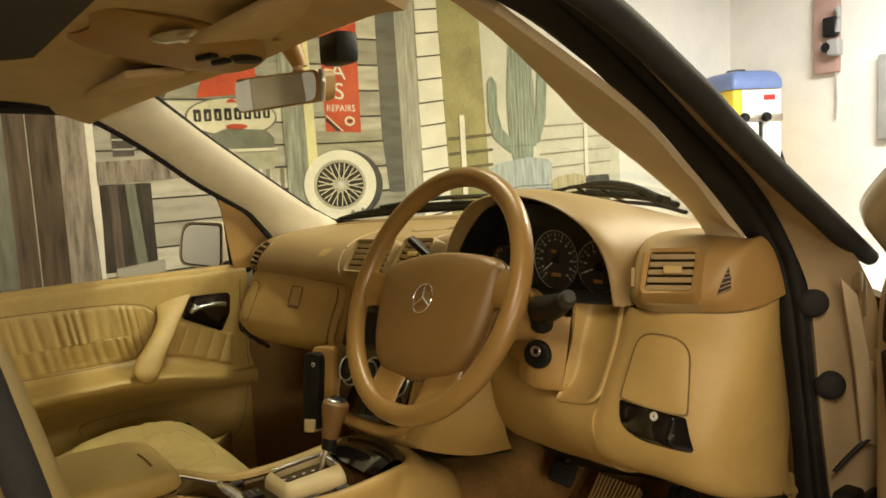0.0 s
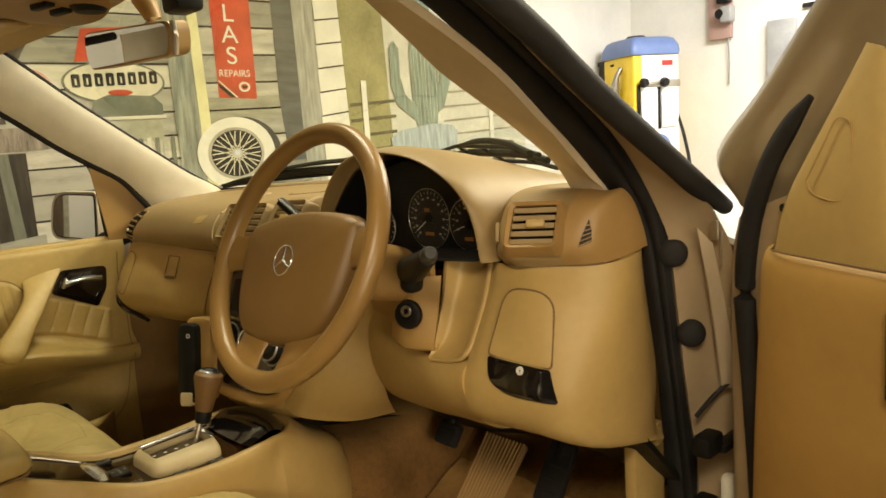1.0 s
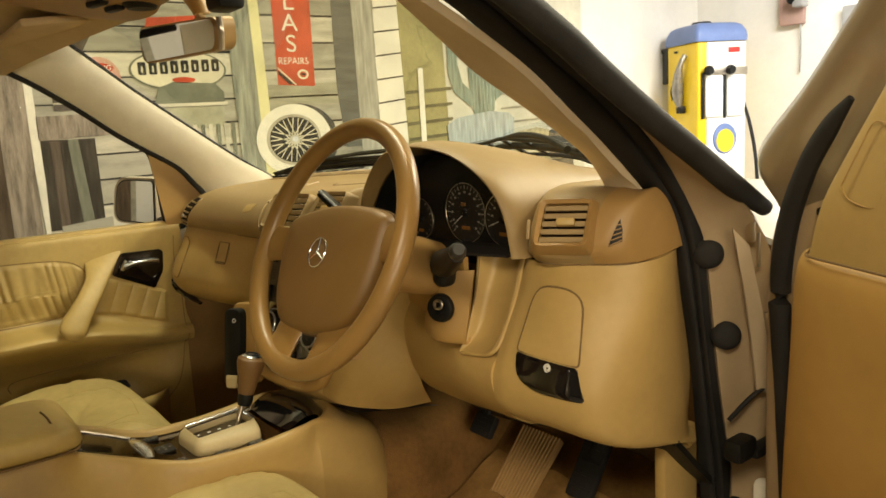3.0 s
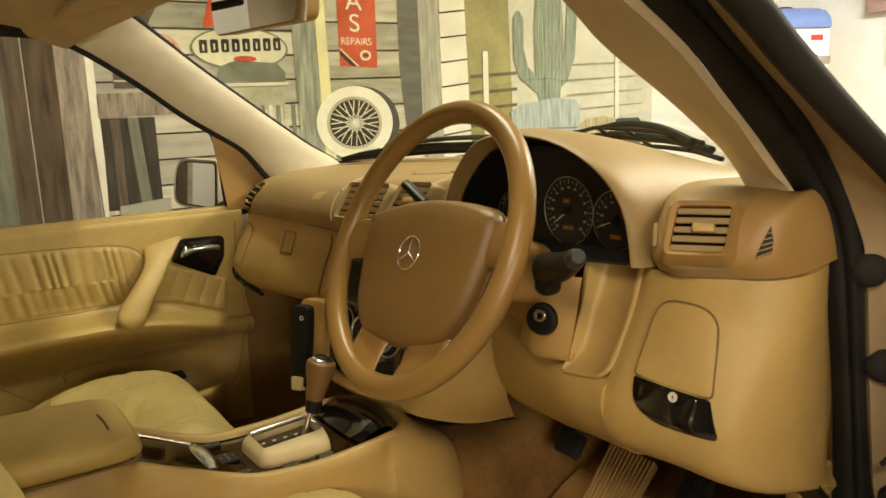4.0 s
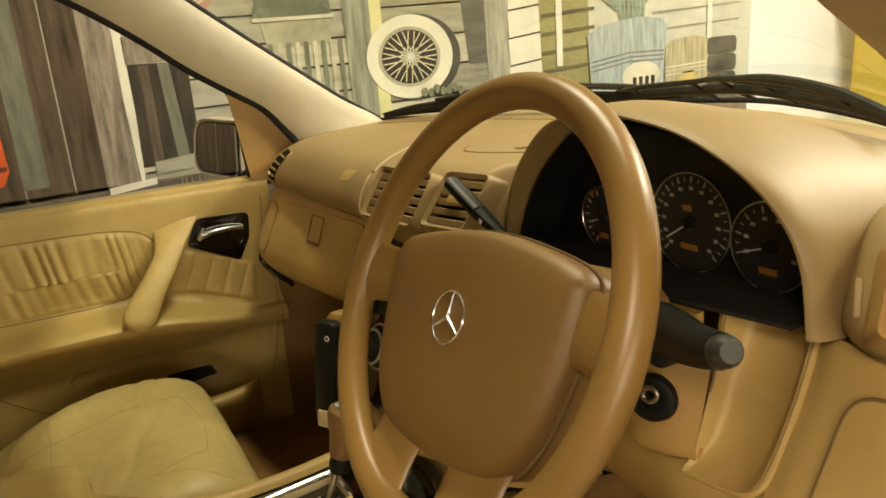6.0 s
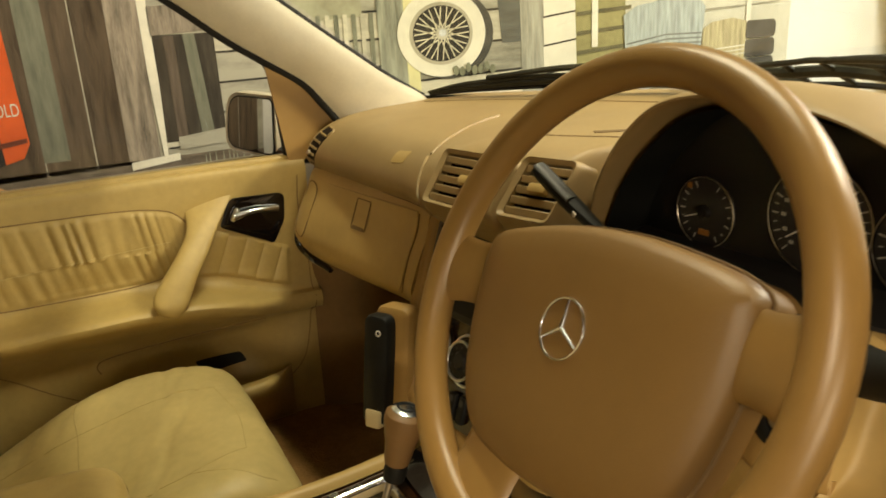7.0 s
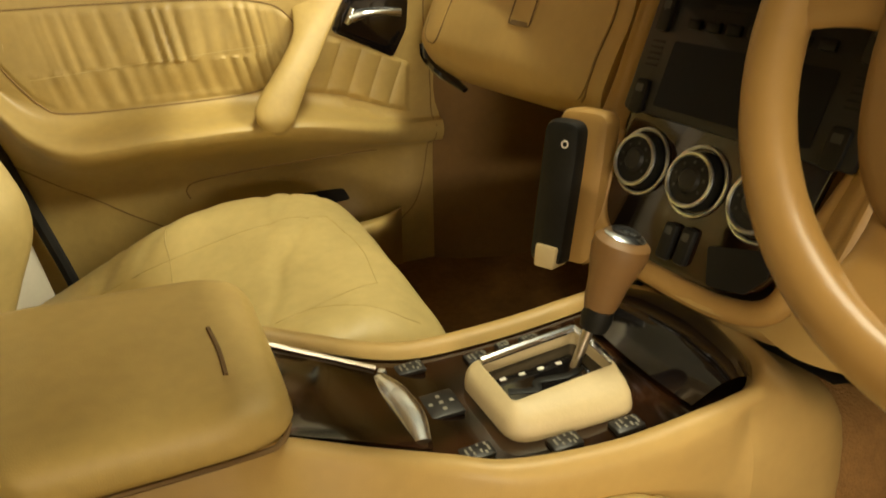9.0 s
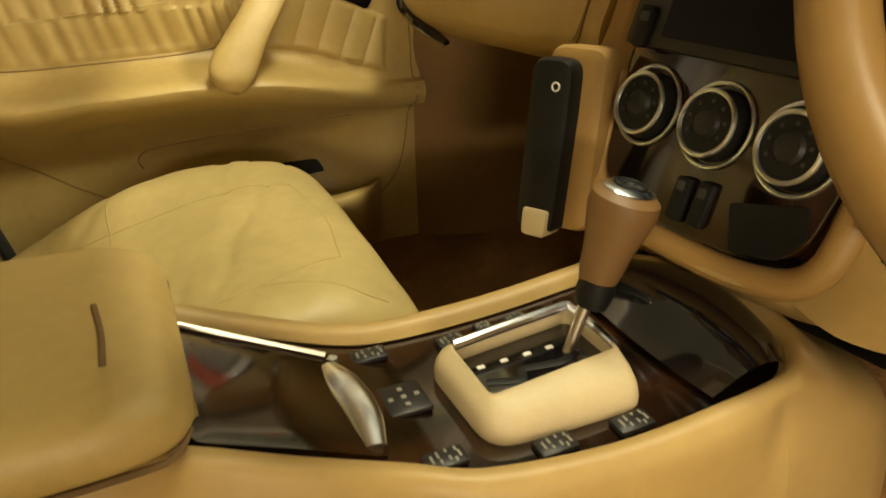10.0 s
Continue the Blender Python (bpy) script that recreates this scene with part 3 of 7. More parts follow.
for k in range(7):
    paint("cactus_rib", [(2.38 + k * 0.027, 1.36), (2.384 + k * 0.027, 1.36), (2.378 + k * 0.029, 2.0), (2.374 + k * 0.029, 2.0)], 11, ink("rib_paint", (0.42, 0.45, 0.36), 0.3, 9))
paint("bucket", [(2.20, 0.93), (2.66, 0.93), (2.70, 1.30), (2.66, 1.335), (2.50, 1.35), (2.25, 1.32), (2.17, 1.28)], 12, BLUEP, "painted galvanised bucket")
for k in range(3):
    paint("bucket_hoop", [(2.19, 1.145 - 0.022 * k), (2.44, 1.175 - 0.022 * k), (2.68, 1.17 - 0.022 * k), (2.68, 1.178 - 0.022 * k), (2.44, 1.183 - 0.022 * k), (2.19, 1.153 - 0.022 * k)], 13, ink("hoop_paint", (0.18, 0.19, 0.175), 0.3, 9))
paint("bucket_label", oval(2.52, 1.06, 0.13, 0.07, 30), 14, CREAMP)
for k in range(4):
    paint("label_bar", rect(2.46 + k * 0.042, 2.485 + k * 0.042, 1.00, 1.055), 15, SHADE)
paint("tin_drum", [(2.69, 0.93), (2.995, 0.93), (3.005, 1.215), (2.90, 1.235), (2.75, 1.22), (2.69, 1.19)], 12, ink("drum_paint", (0.44, 0.38, 0.22), 0.4, 5, (1, 9, 1)))
for k in range(3):
    paint("drum_hoop", [(2.69, 1.08 - 0.02 * k), (3.0, 1.09 - 0.02 * k), (3.0, 1.098 - 0.02 * k), (2.69, 1.087 - 0.02 * k)], 13, PALEWOOD)
paint("drum_badge", oval(2.86, 1.0, 0.07, 0.06, 24), 13, ink("badge_paint", (0.60, 0.46, 0.16), 0.3, 12))
for k in range(3):
    paint("stacked_tyre", rpoly(rect(3.0, 3.23, 1.125 - 0.095 * k, 1.215 - 0.095 * k), 0.03), 12, ink("tyre_paint", (0.07, 0.068, 0.06)))

# ---- drinks-yellow fuel pump and wall boxes in the bright bay ----
PUMP_Y = surface("pump_yellow", (0.82, 0.58, 0.01), 0.35, 0.08, 6, 0, coat=0.4)
PUMP_B = surface("pump_blue", (0.15, 0.22, 0.45), 0.4, 0.12, 6, 0)
BRASS_GREY = surface("worn_nozzle_metal", (0.32, 0.30, 0.26), 0.4, 0.3, 30, 0.1, 100, metal=0.8)
PUMP_W = surface("pump_white", (0.80, 0.79, 0.74), 0.4, 0.05, 6, 0)
pump = thing("fuel_pump", (-1.67, 4.28, 0.0), "yellow fuel dispenser with a rounded blue top by the end wall", "fuel pump")
pm = pose(-1.67, 4.28, 0, 0, 0, 66) @ Matrix.Diagonal((0.88, 0.90, 1.0, 1.0))


def on_pump(size, at, bevel=0.004, seg=2):
    return box(size, m=pm @ Matrix.Translation(at), bevel=bevel, seg=seg)


part("body", on_pump((0.42, 0.42, 1.74), (0, 0, 0.87), 0.02, 3), PUMP_Y, pump)
part("top", moved(grid_bm([[(x * s, y * s, z) for x, y in rpoly([(-0.22, -0.22), (0.22, -0.22), (0.22, 0.22), (-0.22, 0.22)], 0.04, 6)] for s, z in ((0.9, 1.735), (1.03, 1.735), (1.05, 1.76), (1.02, 1.80), (0.90, 1.845), (0.72, 1.862), (0.02, 1.865))], False, True), pm), PUMP_B, pump, "low blue domed top")
part("cap", lathe([(0.0, 0.02), (0.07, 0.02), (0.08, 0.0), (0.0, 0.0)], 24, pm @ Matrix.Translation((-0.02, 0.02, 1.864))), BLACK, pump)
part("front_panel", on_pump((0.345, 0.02, 1.66), (0.035, -0.212, 0.90), 0.008), PUMP_W, pump, "white front panel")
part("tap_ledge", on_pump((0.33, 0.03, 0.05), (0.04, -0.232, 1.535), 0.006), SATIN, pump, "dark ledge under the taps")
for k in range(2):
    part("tap", lathe([(0, 0.0), (0.030, 0.0), (0.034, 0.02), (0.026, 0.05), (0, 0.05)], 20, pm @ Matrix.Translation((-0.15 + 0.19 * k, -0.245, 1.54)) @ pose(0, 0, 0, 90)), BLACK, pump)
    part("flap", on_pump((0.145, 0.015, 0.29), (-0.085 + 0.19 * k, -0.230, 1.375), 0.006), PUMP_W, pump)
    part("flap_gap", on_pump((0.022, 0.012, 0.31), (-0.175 + 0.19 * k, -0.226, 1.375), 0.003), BLACK, pump)
part("red_badge", on_pump((0.10, 0.006, 0.035), (0.10, -0.223, 1.675), 0.002), RED, pump)
part("nozzle", tube([pm @ Vector(p) for p in ((-0.215, -0.05, 1.66), (-0.255, -0.045, 1.60), (-0.262, -0.02, 1.50), (-0.25, 0.0, 1.40), (-0.24, -0.01, 1.31))], [0.018, 0.018, 0.034, 0.040, 0.020], 10, 18), BRASS_GREY, pump, "chrome nozzle")
part("nozzle_rest", on_pump((0.05, 0.07, 0.05), (-0.235, -0.02, 1.29), 0.01), BLACK, pump)
part("nozzle_lever", tube([pm @ Vector(p) for p in ((-0.26, 0.02, 1.50), (-0.27, 0.06, 1.43), (-0.25, 0.07, 1.36))], 0.006, 8, 10), BLACK, pump)
part("side_slot", on_pump((0.006, 0.05, 0.016), (-0.212, 0.08, 1.69), 0.002), BLACK, pump)
part("rear_bracket", merge(on_pump((0.05, 0.10, 0.24), (-0.17, 0.26, 1.60), 0.006), on_pump((0.06, 0.14, 0.03), (-0.17, 0.27, 1.72), 0.006)), GREY_TIP, pump, "dark rear bracket")
part("hose", tube([pm @ Vector(p) for p in ((0.205, -0.20, 1.32), (0.225, -0.26, 1.15), (0.25, -0.30, 0.9), (0.27, -0.30, 0.5), (0.25, -0.26, 0.25))], 0.012, 10, 24), RUBBER, pump, "black rubber hose")
em = part("emblem", lathe([(0.0, 0.01), (0.10, 0.01), (0.105, 0.0), (0.0, 0.0)], 24, pm @ Matrix.Translation((0.02, -0.222, 1.08)) @ pose(0, 0, 0, 90)), PUMP_B, pump)
part("emblem_face", lathe([(0.0, 0.004), (0.078, 0.004), (0.08, 0.0), (0.0, 0.0)], 24, pm @ Matrix.Translation((0.02, -0.232, 1.065)) @ pose(0, 0, 0, 90)), PUMP_Y, em)
BOX_PINK = surface("pink_box_paint", (0.40, 0.26, 0.22), 0.6, 0.15, 8, 0.1, 200)
BOX_GREY = surface("grey_box_paint", (0.34, 0.34, 0.33), 0.5, 0.15, 8, 0.1, 200)
wt = thing("wall_telephone", (-1.25, 4.69, 2.05), "dull pinkish telephone panel mounted on the white end wall", "wall box")
part("case", box((0.17, 0.05, 0.52), (-1.25, 4.67, 2.08), 0.01), BOX_PINK, wt)
part("bell_box", box((0.09, 0.07, 0.13), (-1.20, 4.62, 2.12), 0.012, 3), BLACK, wt)
part("coin_box", box((0.08, 0.08, 0.11), (-1.17, 4.61, 1.98), 0.012, 3), BOX_GREY, wt, "grey metal box")
part("dial", lathe([(0, 0.012), (0.03, 0.01), (0.036, 0.0), (0, 0)], 20, Matrix.Translation((-1.215, 4.58, 1.985)) @ pose(0, 0, 0, 90)), BLACK, wt)
part("handset", tube([(-1.15, 4.61, 2.24), (-1.14, 4.60, 2.17), (-1.155, 4.61, 2.08)], [0.024, 0.016, 0.024], 10, 14), BOX_GREY, wt)
part("cable", tube([(-1.19, 4.66, 1.82), (-1.19, 4.68, 1.65), (-1.195, 4.68, 1.50)], 0.006, 8, 10), BOX_GREY, wt)
wt = thing("notice_board", (-0.82, 4.69, 1.62), "pale grey notice board on the white end wall", "notice board")
part("case", box((0.19, 0.05, 0.55), (-0.82, 4.67, 1.62), 0.01), BOX_GREY, wt)
for k in range(4):
    single("wall_rail", box((0.22, 0.03, 0.03), (-0.58, 4.68, 1.45 + 0.17 * k), 0.004), GREY_PLASTIC, "dark slim rail fixed to the white end wall", "rail", "rails on the end wall")
# ---- the car: shell ----
car = thing("car", (0.0, 0.0, 0.0), "champagne painted off-road car body with its doors and trim", "car")
# A-pillar trims: windscreen side to door side, bottom to top
def trim_rows(inner, outer, bulge):
    """Rows of a swelling trim between its windscreen edge and its door edge."""
    rows = []
    for a, b in zip(inner, outer):
        a, b = Vector(a), Vector(b)
        rows.append([a, a.lerp(b, 0.12) + Vector(bulge) * 0.55, a.lerp(b, 0.4) + Vector(bulge), a.lerp(b, 0.75) + Vector(bulge) * 0.8, b])
    return rows


SCREEN_EDGE = [(0.640, 0.40, 1.12), (0.630, 0.366, 1.185), (0.602, 0.359, 1.232), (0.592, 0.320, 1.266), (0.590, 0.244, 1.312), (0.586, 0.146, 1.368), (0.583, 0.089, 1.412), (0.575, -0.02, 1.49), (0.56, -0.16, 1.56)]
SEAL_IN = [(0.66, -0.62, 1.515), (0.675, -0.28, 1.515), (0.690, -0.10, 1.473), (0.700, 0.002, 1.423), (0.700, 0.052, 1.395), (0.700, 0.132, 1.350), (0.697, 0.204, 1.300), (0.688, 0.280, 1.252), (0.682, 0.366, 1.187), (0.682, 0.400, 1.150), (0.685, 0.433, 1.090), (0.688, 0.452, 1.010), (0.690, 0.476, 0.895), (0.690, 0.489, 0.794), (0.690, 0.502, 0.688), (0.690, 0.505, 0.58), (0.690, 0.46, 0.46), (0.690, 0.38, 0.43), (0.690, -0.30, 0.42)]
SEAL_OUT = [(0.76, -0.62, 1.53), (0.765, -0.26, 1.525), (0.752, -0.06, 1.475), (0.740, 0.068, 1.413), (0.738, 0.105, 1.392), (0.736, 0.163, 1.356), (0.735, 0.237, 1.317), (0.735, 0.314, 1.260), (0.735, 0.388, 1.178), (0.735, 0.416, 1.136), (0.735, 0.432, 1.080), (0.735, 0.446, 1.000), (0.735, 0.463, 0.900), (0.735, 0.487, 0.794), (0.735, 0.507, 0.690), (0.735, 0.512, 0.58), (0.735, 0.47, 0.45), (0.735, 0.38, 0.42), (0.735, -0.30, 0.405)]
SEAL_TOP = [SEAL_IN[8], (0.684, 0.33, 1.216), SEAL_IN[7], (0.692, 0.245, 1.277), SEAL_IN[6], SEAL_IN[5], SEAL_IN[4], SEAL_IN[2], SEAL_IN[1]]
# driver's trim: its weaker light is painted in as a darker cloth
part("pillar_trim", skin(trim_rows(SCREEN_EDGE, [(0.668, 0.385, 1.12)] + SEAL_TOP[:8], (0.006, -0.005, 0.002)), 30, 14, 0.010), PILLAR_SHADED, car, "cloth covered windscreen pillar trim in a shaded tone")
PASS_EDGE = [(-0.64, 0.47, 1.10), (-0.648, 0.420, 1.168), (-0.65, 0.340, 1.218), (-0.65, 0.278, 1.262), (-0.65, 0.165, 1.345), (-0.65, 0.060, 1.424), (-0.645, -0.011, 1.481), (-0.63, -0.10, 1.545), (-0.61, -0.20, 1.585)]
PASS_LOW = [(-0.715, 0.27, 1.10), (-0.707, 0.254, 1.140), (-0.71, 0.224, 1.182), (-0.712, 0.184, 1.230), (-0.715, 0.110, 1.278), (-0.72, 0.045, 1.322), (-0.72, -0.045, 1.392), (-0.715, -0.16, 1.468), (-0.70, -0.25, 1.505)]
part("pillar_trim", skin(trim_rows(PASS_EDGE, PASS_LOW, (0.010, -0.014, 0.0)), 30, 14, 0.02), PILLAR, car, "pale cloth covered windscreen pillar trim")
# thin black seals where the trims meet the glass
for edge in (SCREEN_EDGE, PASS_EDGE):
    part("windscreen_seal", tube([(x * 1.006, y + 0.006, z + 0.003) for x, y, z in edge[1:]], 0.0045, 8, 30), RUBBER, car)
# windscreen
WS = []
for k in range(7):
    t = k / 6
    WS.append([(x * (1.0 - 0.06 * t), (0.76 - 0.86 * x * x) * (1 - t) + (-0.03 - 0.10 * x * x) * t, (1.165 + 0.02 * (1 - x * x)) * (1 - t) + 1.555 * t - 0.05 * t * x * x) for x in (-0.64, -0.43, -0.21, 0, 0.21, 0.43, 0.64)])
ws = part("windscreen", skin(WS, 16, 20), SCREEN_GLASS, car, "clear windscreen glass")
ws.visible_shadow = False
# door-opening seal on the driver's side: a broad rubber band with a groove, and the painted frame round it
rows = []
for a, b in zip(SEAL_IN, SEAL_OUT):
    a, b = Vector(a), Vector(b)
    out = Vector((0.55, -0.8, 0.2)).normalized()
    rows.append([a + Vector((-0.002, 0.014, 0)), a, a.lerp(b, 0.14) + out * 0.010, a.lerp(b, 0.36) + out * 0.016, a.lerp(b, 0.56) + out * 0.012, a.lerp(b, 0.64) + out * 0.005, a.lerp(b, 0.74) + out * 0.011, a.lerp(b, 0.9) + out * 0.009, b, b + Vector((0.002, 0.014, 0))])
part("door_seal", grid_bm(dense(rows, 110, 28)), RUBBER, car, "thick black rubber door seal with a groove")
part("door_seal", tube([(-0.712, -0.62, 1.530), (-0.708, -0.42, 1.522)] + [(x + 0.014, y - 0.009, z - 0.011) for x, y, z in PASS_LOW[::-1]], 0.0085, 10, 60), RUBBER, car, "thick black rubber door seal")
LIPC = [(0.77, -0.55, 1.545), (0.785, -0.30, 1.525), (0.80, -0.10, 1.462), (0.80, 0.063, 1.382), (0.80, 0.133, 1.340), (0.80, 0.224, 1.288), (0.80, 0.33, 1.231), (0.80, 0.407, 1.189), (0.80, 0.492, 1.148)]
FLANGE = [[Vector(b) + Vector((0.002, 0.010, 0)), Vector(b).lerp(Vector(c), 0.5) + Vector((0, 0.010, 0)), Vector(c)] for b, c in zip(
    [SEAL_OUT[0], SEAL_OUT[1], SEAL_OUT[2], SEAL_OUT[3], SEAL_OUT[5], SEAL_OUT[7], SEAL_OUT[9], SEAL_OUT[10], SEAL_OUT[11], SEAL_OUT[12], SEAL_OUT[13], SEAL_OUT[14], SEAL_OUT[16]],
    [LIPC[0], LIPC[1], LIPC[2], LIPC[3], LIPC[4], LIPC[6], LIPC[7], (0.80, 0.50, 1.10), (0.80, 0.53, 1.00), (0.80, 0.545, 0.90), (0.80, 0.555, 0.79), (0.80, 0.565, 0.69), (0.80, 0.575, 0.45)])]
part("door_frame", skin(FLANGE, 48, 12, -0.008), BODY_IN, car, "tan painted front door frame")
part("frame_lip", tube(LIPC, [0.013, 0.015, 0.016, 0.016, 0.016, 0.016, 0.016, 0.016, 0.012], 12, 60, up=(1, 0, 0)), RUBBER, car, "black outer weather strip")
part("frame_flange", skin([[(0.788, 0.43, 1.125), (0.800, 0.452, 1.10)], [(0.790, 0.462, 1.02), (0.803, 0.485, 1.00)], [(0.790, 0.485, 0.93), (0.803, 0.510, 0.92)], [(0.790, 0.498, 0.87), (0.803, 0.522, 0.86)]], 14, 5, 0.004), FLANGE_PAINT, car, "pale painted flange")
part("eyelet", merge(box((0.014, 0.006, 0.030), (0.797, 0.462, 1.118), 0.003), box((0.004, 0.004, 0.05), (0.800, 0.478, 1.090), 0.001)), SATIN, car, "small bright bracket")
for x, y, z in ((0.741, 0.448, 1.084), (0.752, 0.478, 0.956)):
    part("rubber_plug", lathe([(0, 0.010), (0.010, 0.010), (0.016, 0.006), (0.018, 0.0), (0, 0)], 24, basis((x + 0.004, y - 0.010, z), (0.80, 0.60, 0), (0, 0.1, 1)) @ Matrix.Scale(1.22, 4)), RUBBER, car, "round black rubber plug")
part("door_check", merge(box((0.030, 0.05, 0.034), (0.79, 0.452, 0.793), 0.008), box((0.022, 0.07, 0.016), (0.80, 0.50, 0.783), 0.005)), BLACK, car, "black door check strap")
part("hinge", merge(box((0.03, 0.05, 0.05), (0.80, 0.535, 0.965), 0.006), box((0.03, 0.03, 0.10), (0.812, 0.52, 0.965), 0.008)), SATIN, car, "brass coloured door hinge")
part("hinge", merge(box((0.035, 0.05, 0.05), (0.80, 0.52, 0.65), 0.006), box((0.024, 0.026, 0.13), (0.797, 0.507, 0.66), 0.008)), PILLAR, car, "pale door hinge")
part("wire", tube([(0.765, 0.462, 0.826), (0.778, 0.482, 0.850), (0.79, 0.50, 0.868), (0.795, 0.515, 0.872)], 0.0035, 6, 16), RUBBER, car)
part("connector", merge(box((0.030, 0.030, 0.05), (0.785, 0.452, 0.682), 0.005), box((0.034, 0.006, 0.012), (0.785, 0.436, 0.69), 0.002)), BLACK, car, "black wiring connector")
part("kick_strip", box((0.022, 0.09, 0.32), (0.678, 0.455, 0.63), 0.006), TRIM, car, "beige footwell side strip")
# B-pillar on the driver's side, sill
part("rear_pillar", skin([[(0.70, -0.66, 0.42), (0.76, -0.60, 0.42), (0.80, -0.585, 0.42), (0.86, -0.66, 0.42)], [(0.70, -0.68, 1.0), (0.75, -0.62, 1.0), (0.79, -0.605, 1.0), (0.85, -0.68, 1.0)], [(0.66, -0.72, 1.5), (0.70, -0.66, 1.5), (0.74, -0.645, 1.5), (0.80, -0.72, 1.5)]], 12, 8, 0.015), PAINT, car, "champagne painted rear door pillar")
part("pillar_seal", tube([(0.765, -0.53, 0.45), (0.765, -0.550, 0.95), (0.765, -0.590, 1.2), (0.755, -0.66, 1.45)], 0.012, 10, 30), RUBBER, car)
part("rear_pillar_trim", skin([[(-0.73, -0.52, 0.46), (-0.70, -0.60, 0.46), (-0.66, -0.75, 0.46)], [(-0.735, -0.56, 0.75), (-0.70, -0.64, 0.75), (-0.67, -0.78, 0.75)], [(-0.735, -0.62, 1.06), (-0.70, -0.70, 1.06), (-0.68, -0.82, 1.06)], [(-0.70, -0.68, 1.5), (-0.67, -0.74, 1.5), (-0.64, -0.84, 1.5)]], 14, 10, 0.01), PILLAR, car, "pale rear pillar trim")
part("sill", box((0.14, 1.35, 0.10), (0.80, -0.10, 0.37), 0.03), PAINT, car)
# roof, headliner and header
ROOF = []
for y, z in ((-0.075, 1.522), (-0.14, 1.545), (-0.35, 1.575), (-0.9, 1.60), (-1.7, 1.58)):
    ROOF.append([(x, y - 0.10 * (x / 0.6) ** 2 * (1 if y > -0.2 else 0), z - 0.034 * (abs(x) / 0.6) ** 3) for x in (-0.68, -0.55, -0.3, 0, 0.3, 0.55, 0.68)])
part("headliner", skin(ROOF, 20, 24, 0.015), HEADLINER, car, "tan cloth headliner")
OUT = [[(x, y + 0.02, z + 0.06 - 0.10 * (abs(x) / 0.8) ** 4) for x in (-0.80, -0.6, -0.3, 0, 0.3, 0.6, 0.80)] for y, z in ((-0.04, 1.535), (-0.3, 1.60), (-0.9, 1.64), (-2.0, 1.60))]
part("roof", skin(OUT, 14, 20, 0.012), PAINT, car, "champagne painted roof")
# bonnet and front wings below the windscreen
BON = []
for y, z in ((0.80, 1.13), (0.95, 1.135), (1.4, 1.10), (1.85, 1.02), (1.98, 0.9), (2.0, 0.6)):
    BON.append([(x, y - 0.25 * (x / 0.8) ** 2 * (1 if y < 1.0 else 0.6), z - 0.05 * (abs(x) / 0.85) ** 3) for x in (-0.85, -0.6, -0.3, 0, 0.3, 0.6, 0.85)])
part("bonnet", skin(BON, 20, 20, 0.01), surface("silver_paint", (0.62, 0.60, 0.54), 0.3, 0.05, 6, 0, metal=0.2, coat=0.7), car, "pale painted bonnet")
for s in (1, -1):
    part("front_wing", skin([[(s * 0.85, 0.56, 1.12), (s * 0.90, 0.56, 1.0), (s * 0.91, 0.56, 0.5)], [(s * 0.85, 1.2, 1.08), (s * 0.91, 1.2, 0.98), (s * 0.92, 1.2, 0.5)], [(s * 0.80, 1.9, 0.98), (s * 0.85, 1.95, 0.9), (s * 0.86, 1.95, 0.5)]], 14, 10, 0.01), PAINT, car)
part("scuttle", skin([[(x, 0.775 - 0.86 * x * x, 1.172) for x in (-0.66, -0.4, 0, 0.4, 0.66)], [(x, 0.86 - 0.86 * x * x, 1.168) for x in (-0.66, -0.4, 0, 0.4, 0.66)]], 4, 24, 0.01), BLACK, car, "black scuttle panel under the wipers")
part("underbody", box((1.5, 3.6, 0.06), (0, 0.1, 0.40), 0.01), BLACK, car)
for sx in (1, -1):
    for y in (1.25, -1.55):
        tyre = part("wheel", lathe([(0.2, 0.02), (0.24, 0.0), (0.34, 0.01), (0.365, 0.05), (0.365, 0.18), (0.34, 0.22), (0.2, 0.2)], 36, Matrix.Translation((sx * 0.80 - 0.11, y, 0.365)) @ pose(0, 0, 0, 0, 90)), RUBBER, car, "black road tyre")
        part("rim", lathe([(0.0, 0.05), (0.18, 0.03), (0.21, 0.04), (0.21, 0.18), (0.0, 0.17)], 30, Matrix.Translation((sx * 0.80 - 0.11, y, 0.365)) @ pose(0, 0, 0, 0, 90)), SATIN, tyre, "silver alloy rim")
part("rear_shell", skin([[(-0.88, -2.0, 0.45), (-0.9, -2.0, 1.0), (-0.78, -1.95, 1.6)], [(0, -2.15, 0.45), (0, -2.15, 1.0), (0, -2.05, 1.62)], [(0.88, -2.0, 0.45), (0.9, -2.0, 1.0), (0.78, -1.95, 1.6)]], 14, 10, 0.01), PAINT, car)
for s in (1, -1):
    part("rear_side", skin([[(s * 0.88, -0.7, 0.45), (s * 0.9, -0.7, 1.0), (s * 0.885, -0.7, 1.06)], [(s * 0.88, -2.0, 0.45), (s * 0.9, -2.0, 1.0), (s * 0.885, -2.0, 1.06)]], 6, 6, 0.01), PAINT, car)
# cabin floor and bulkhead
part("cabin_floor", skin([[(x, y, z) for x in (-0.74, -0.4, -0.14, 0.0, 0.14, 0.4, 0.75)] for y, z in ((-1.9, 0.46), (-0.2, 0.46), (0.35, 0.46), (0.55, 0.56), (0.72, 0.74), (0.75, 1.10))], 20, 20, -0.02), CARPET, car, "brown carpeted cabin floor")
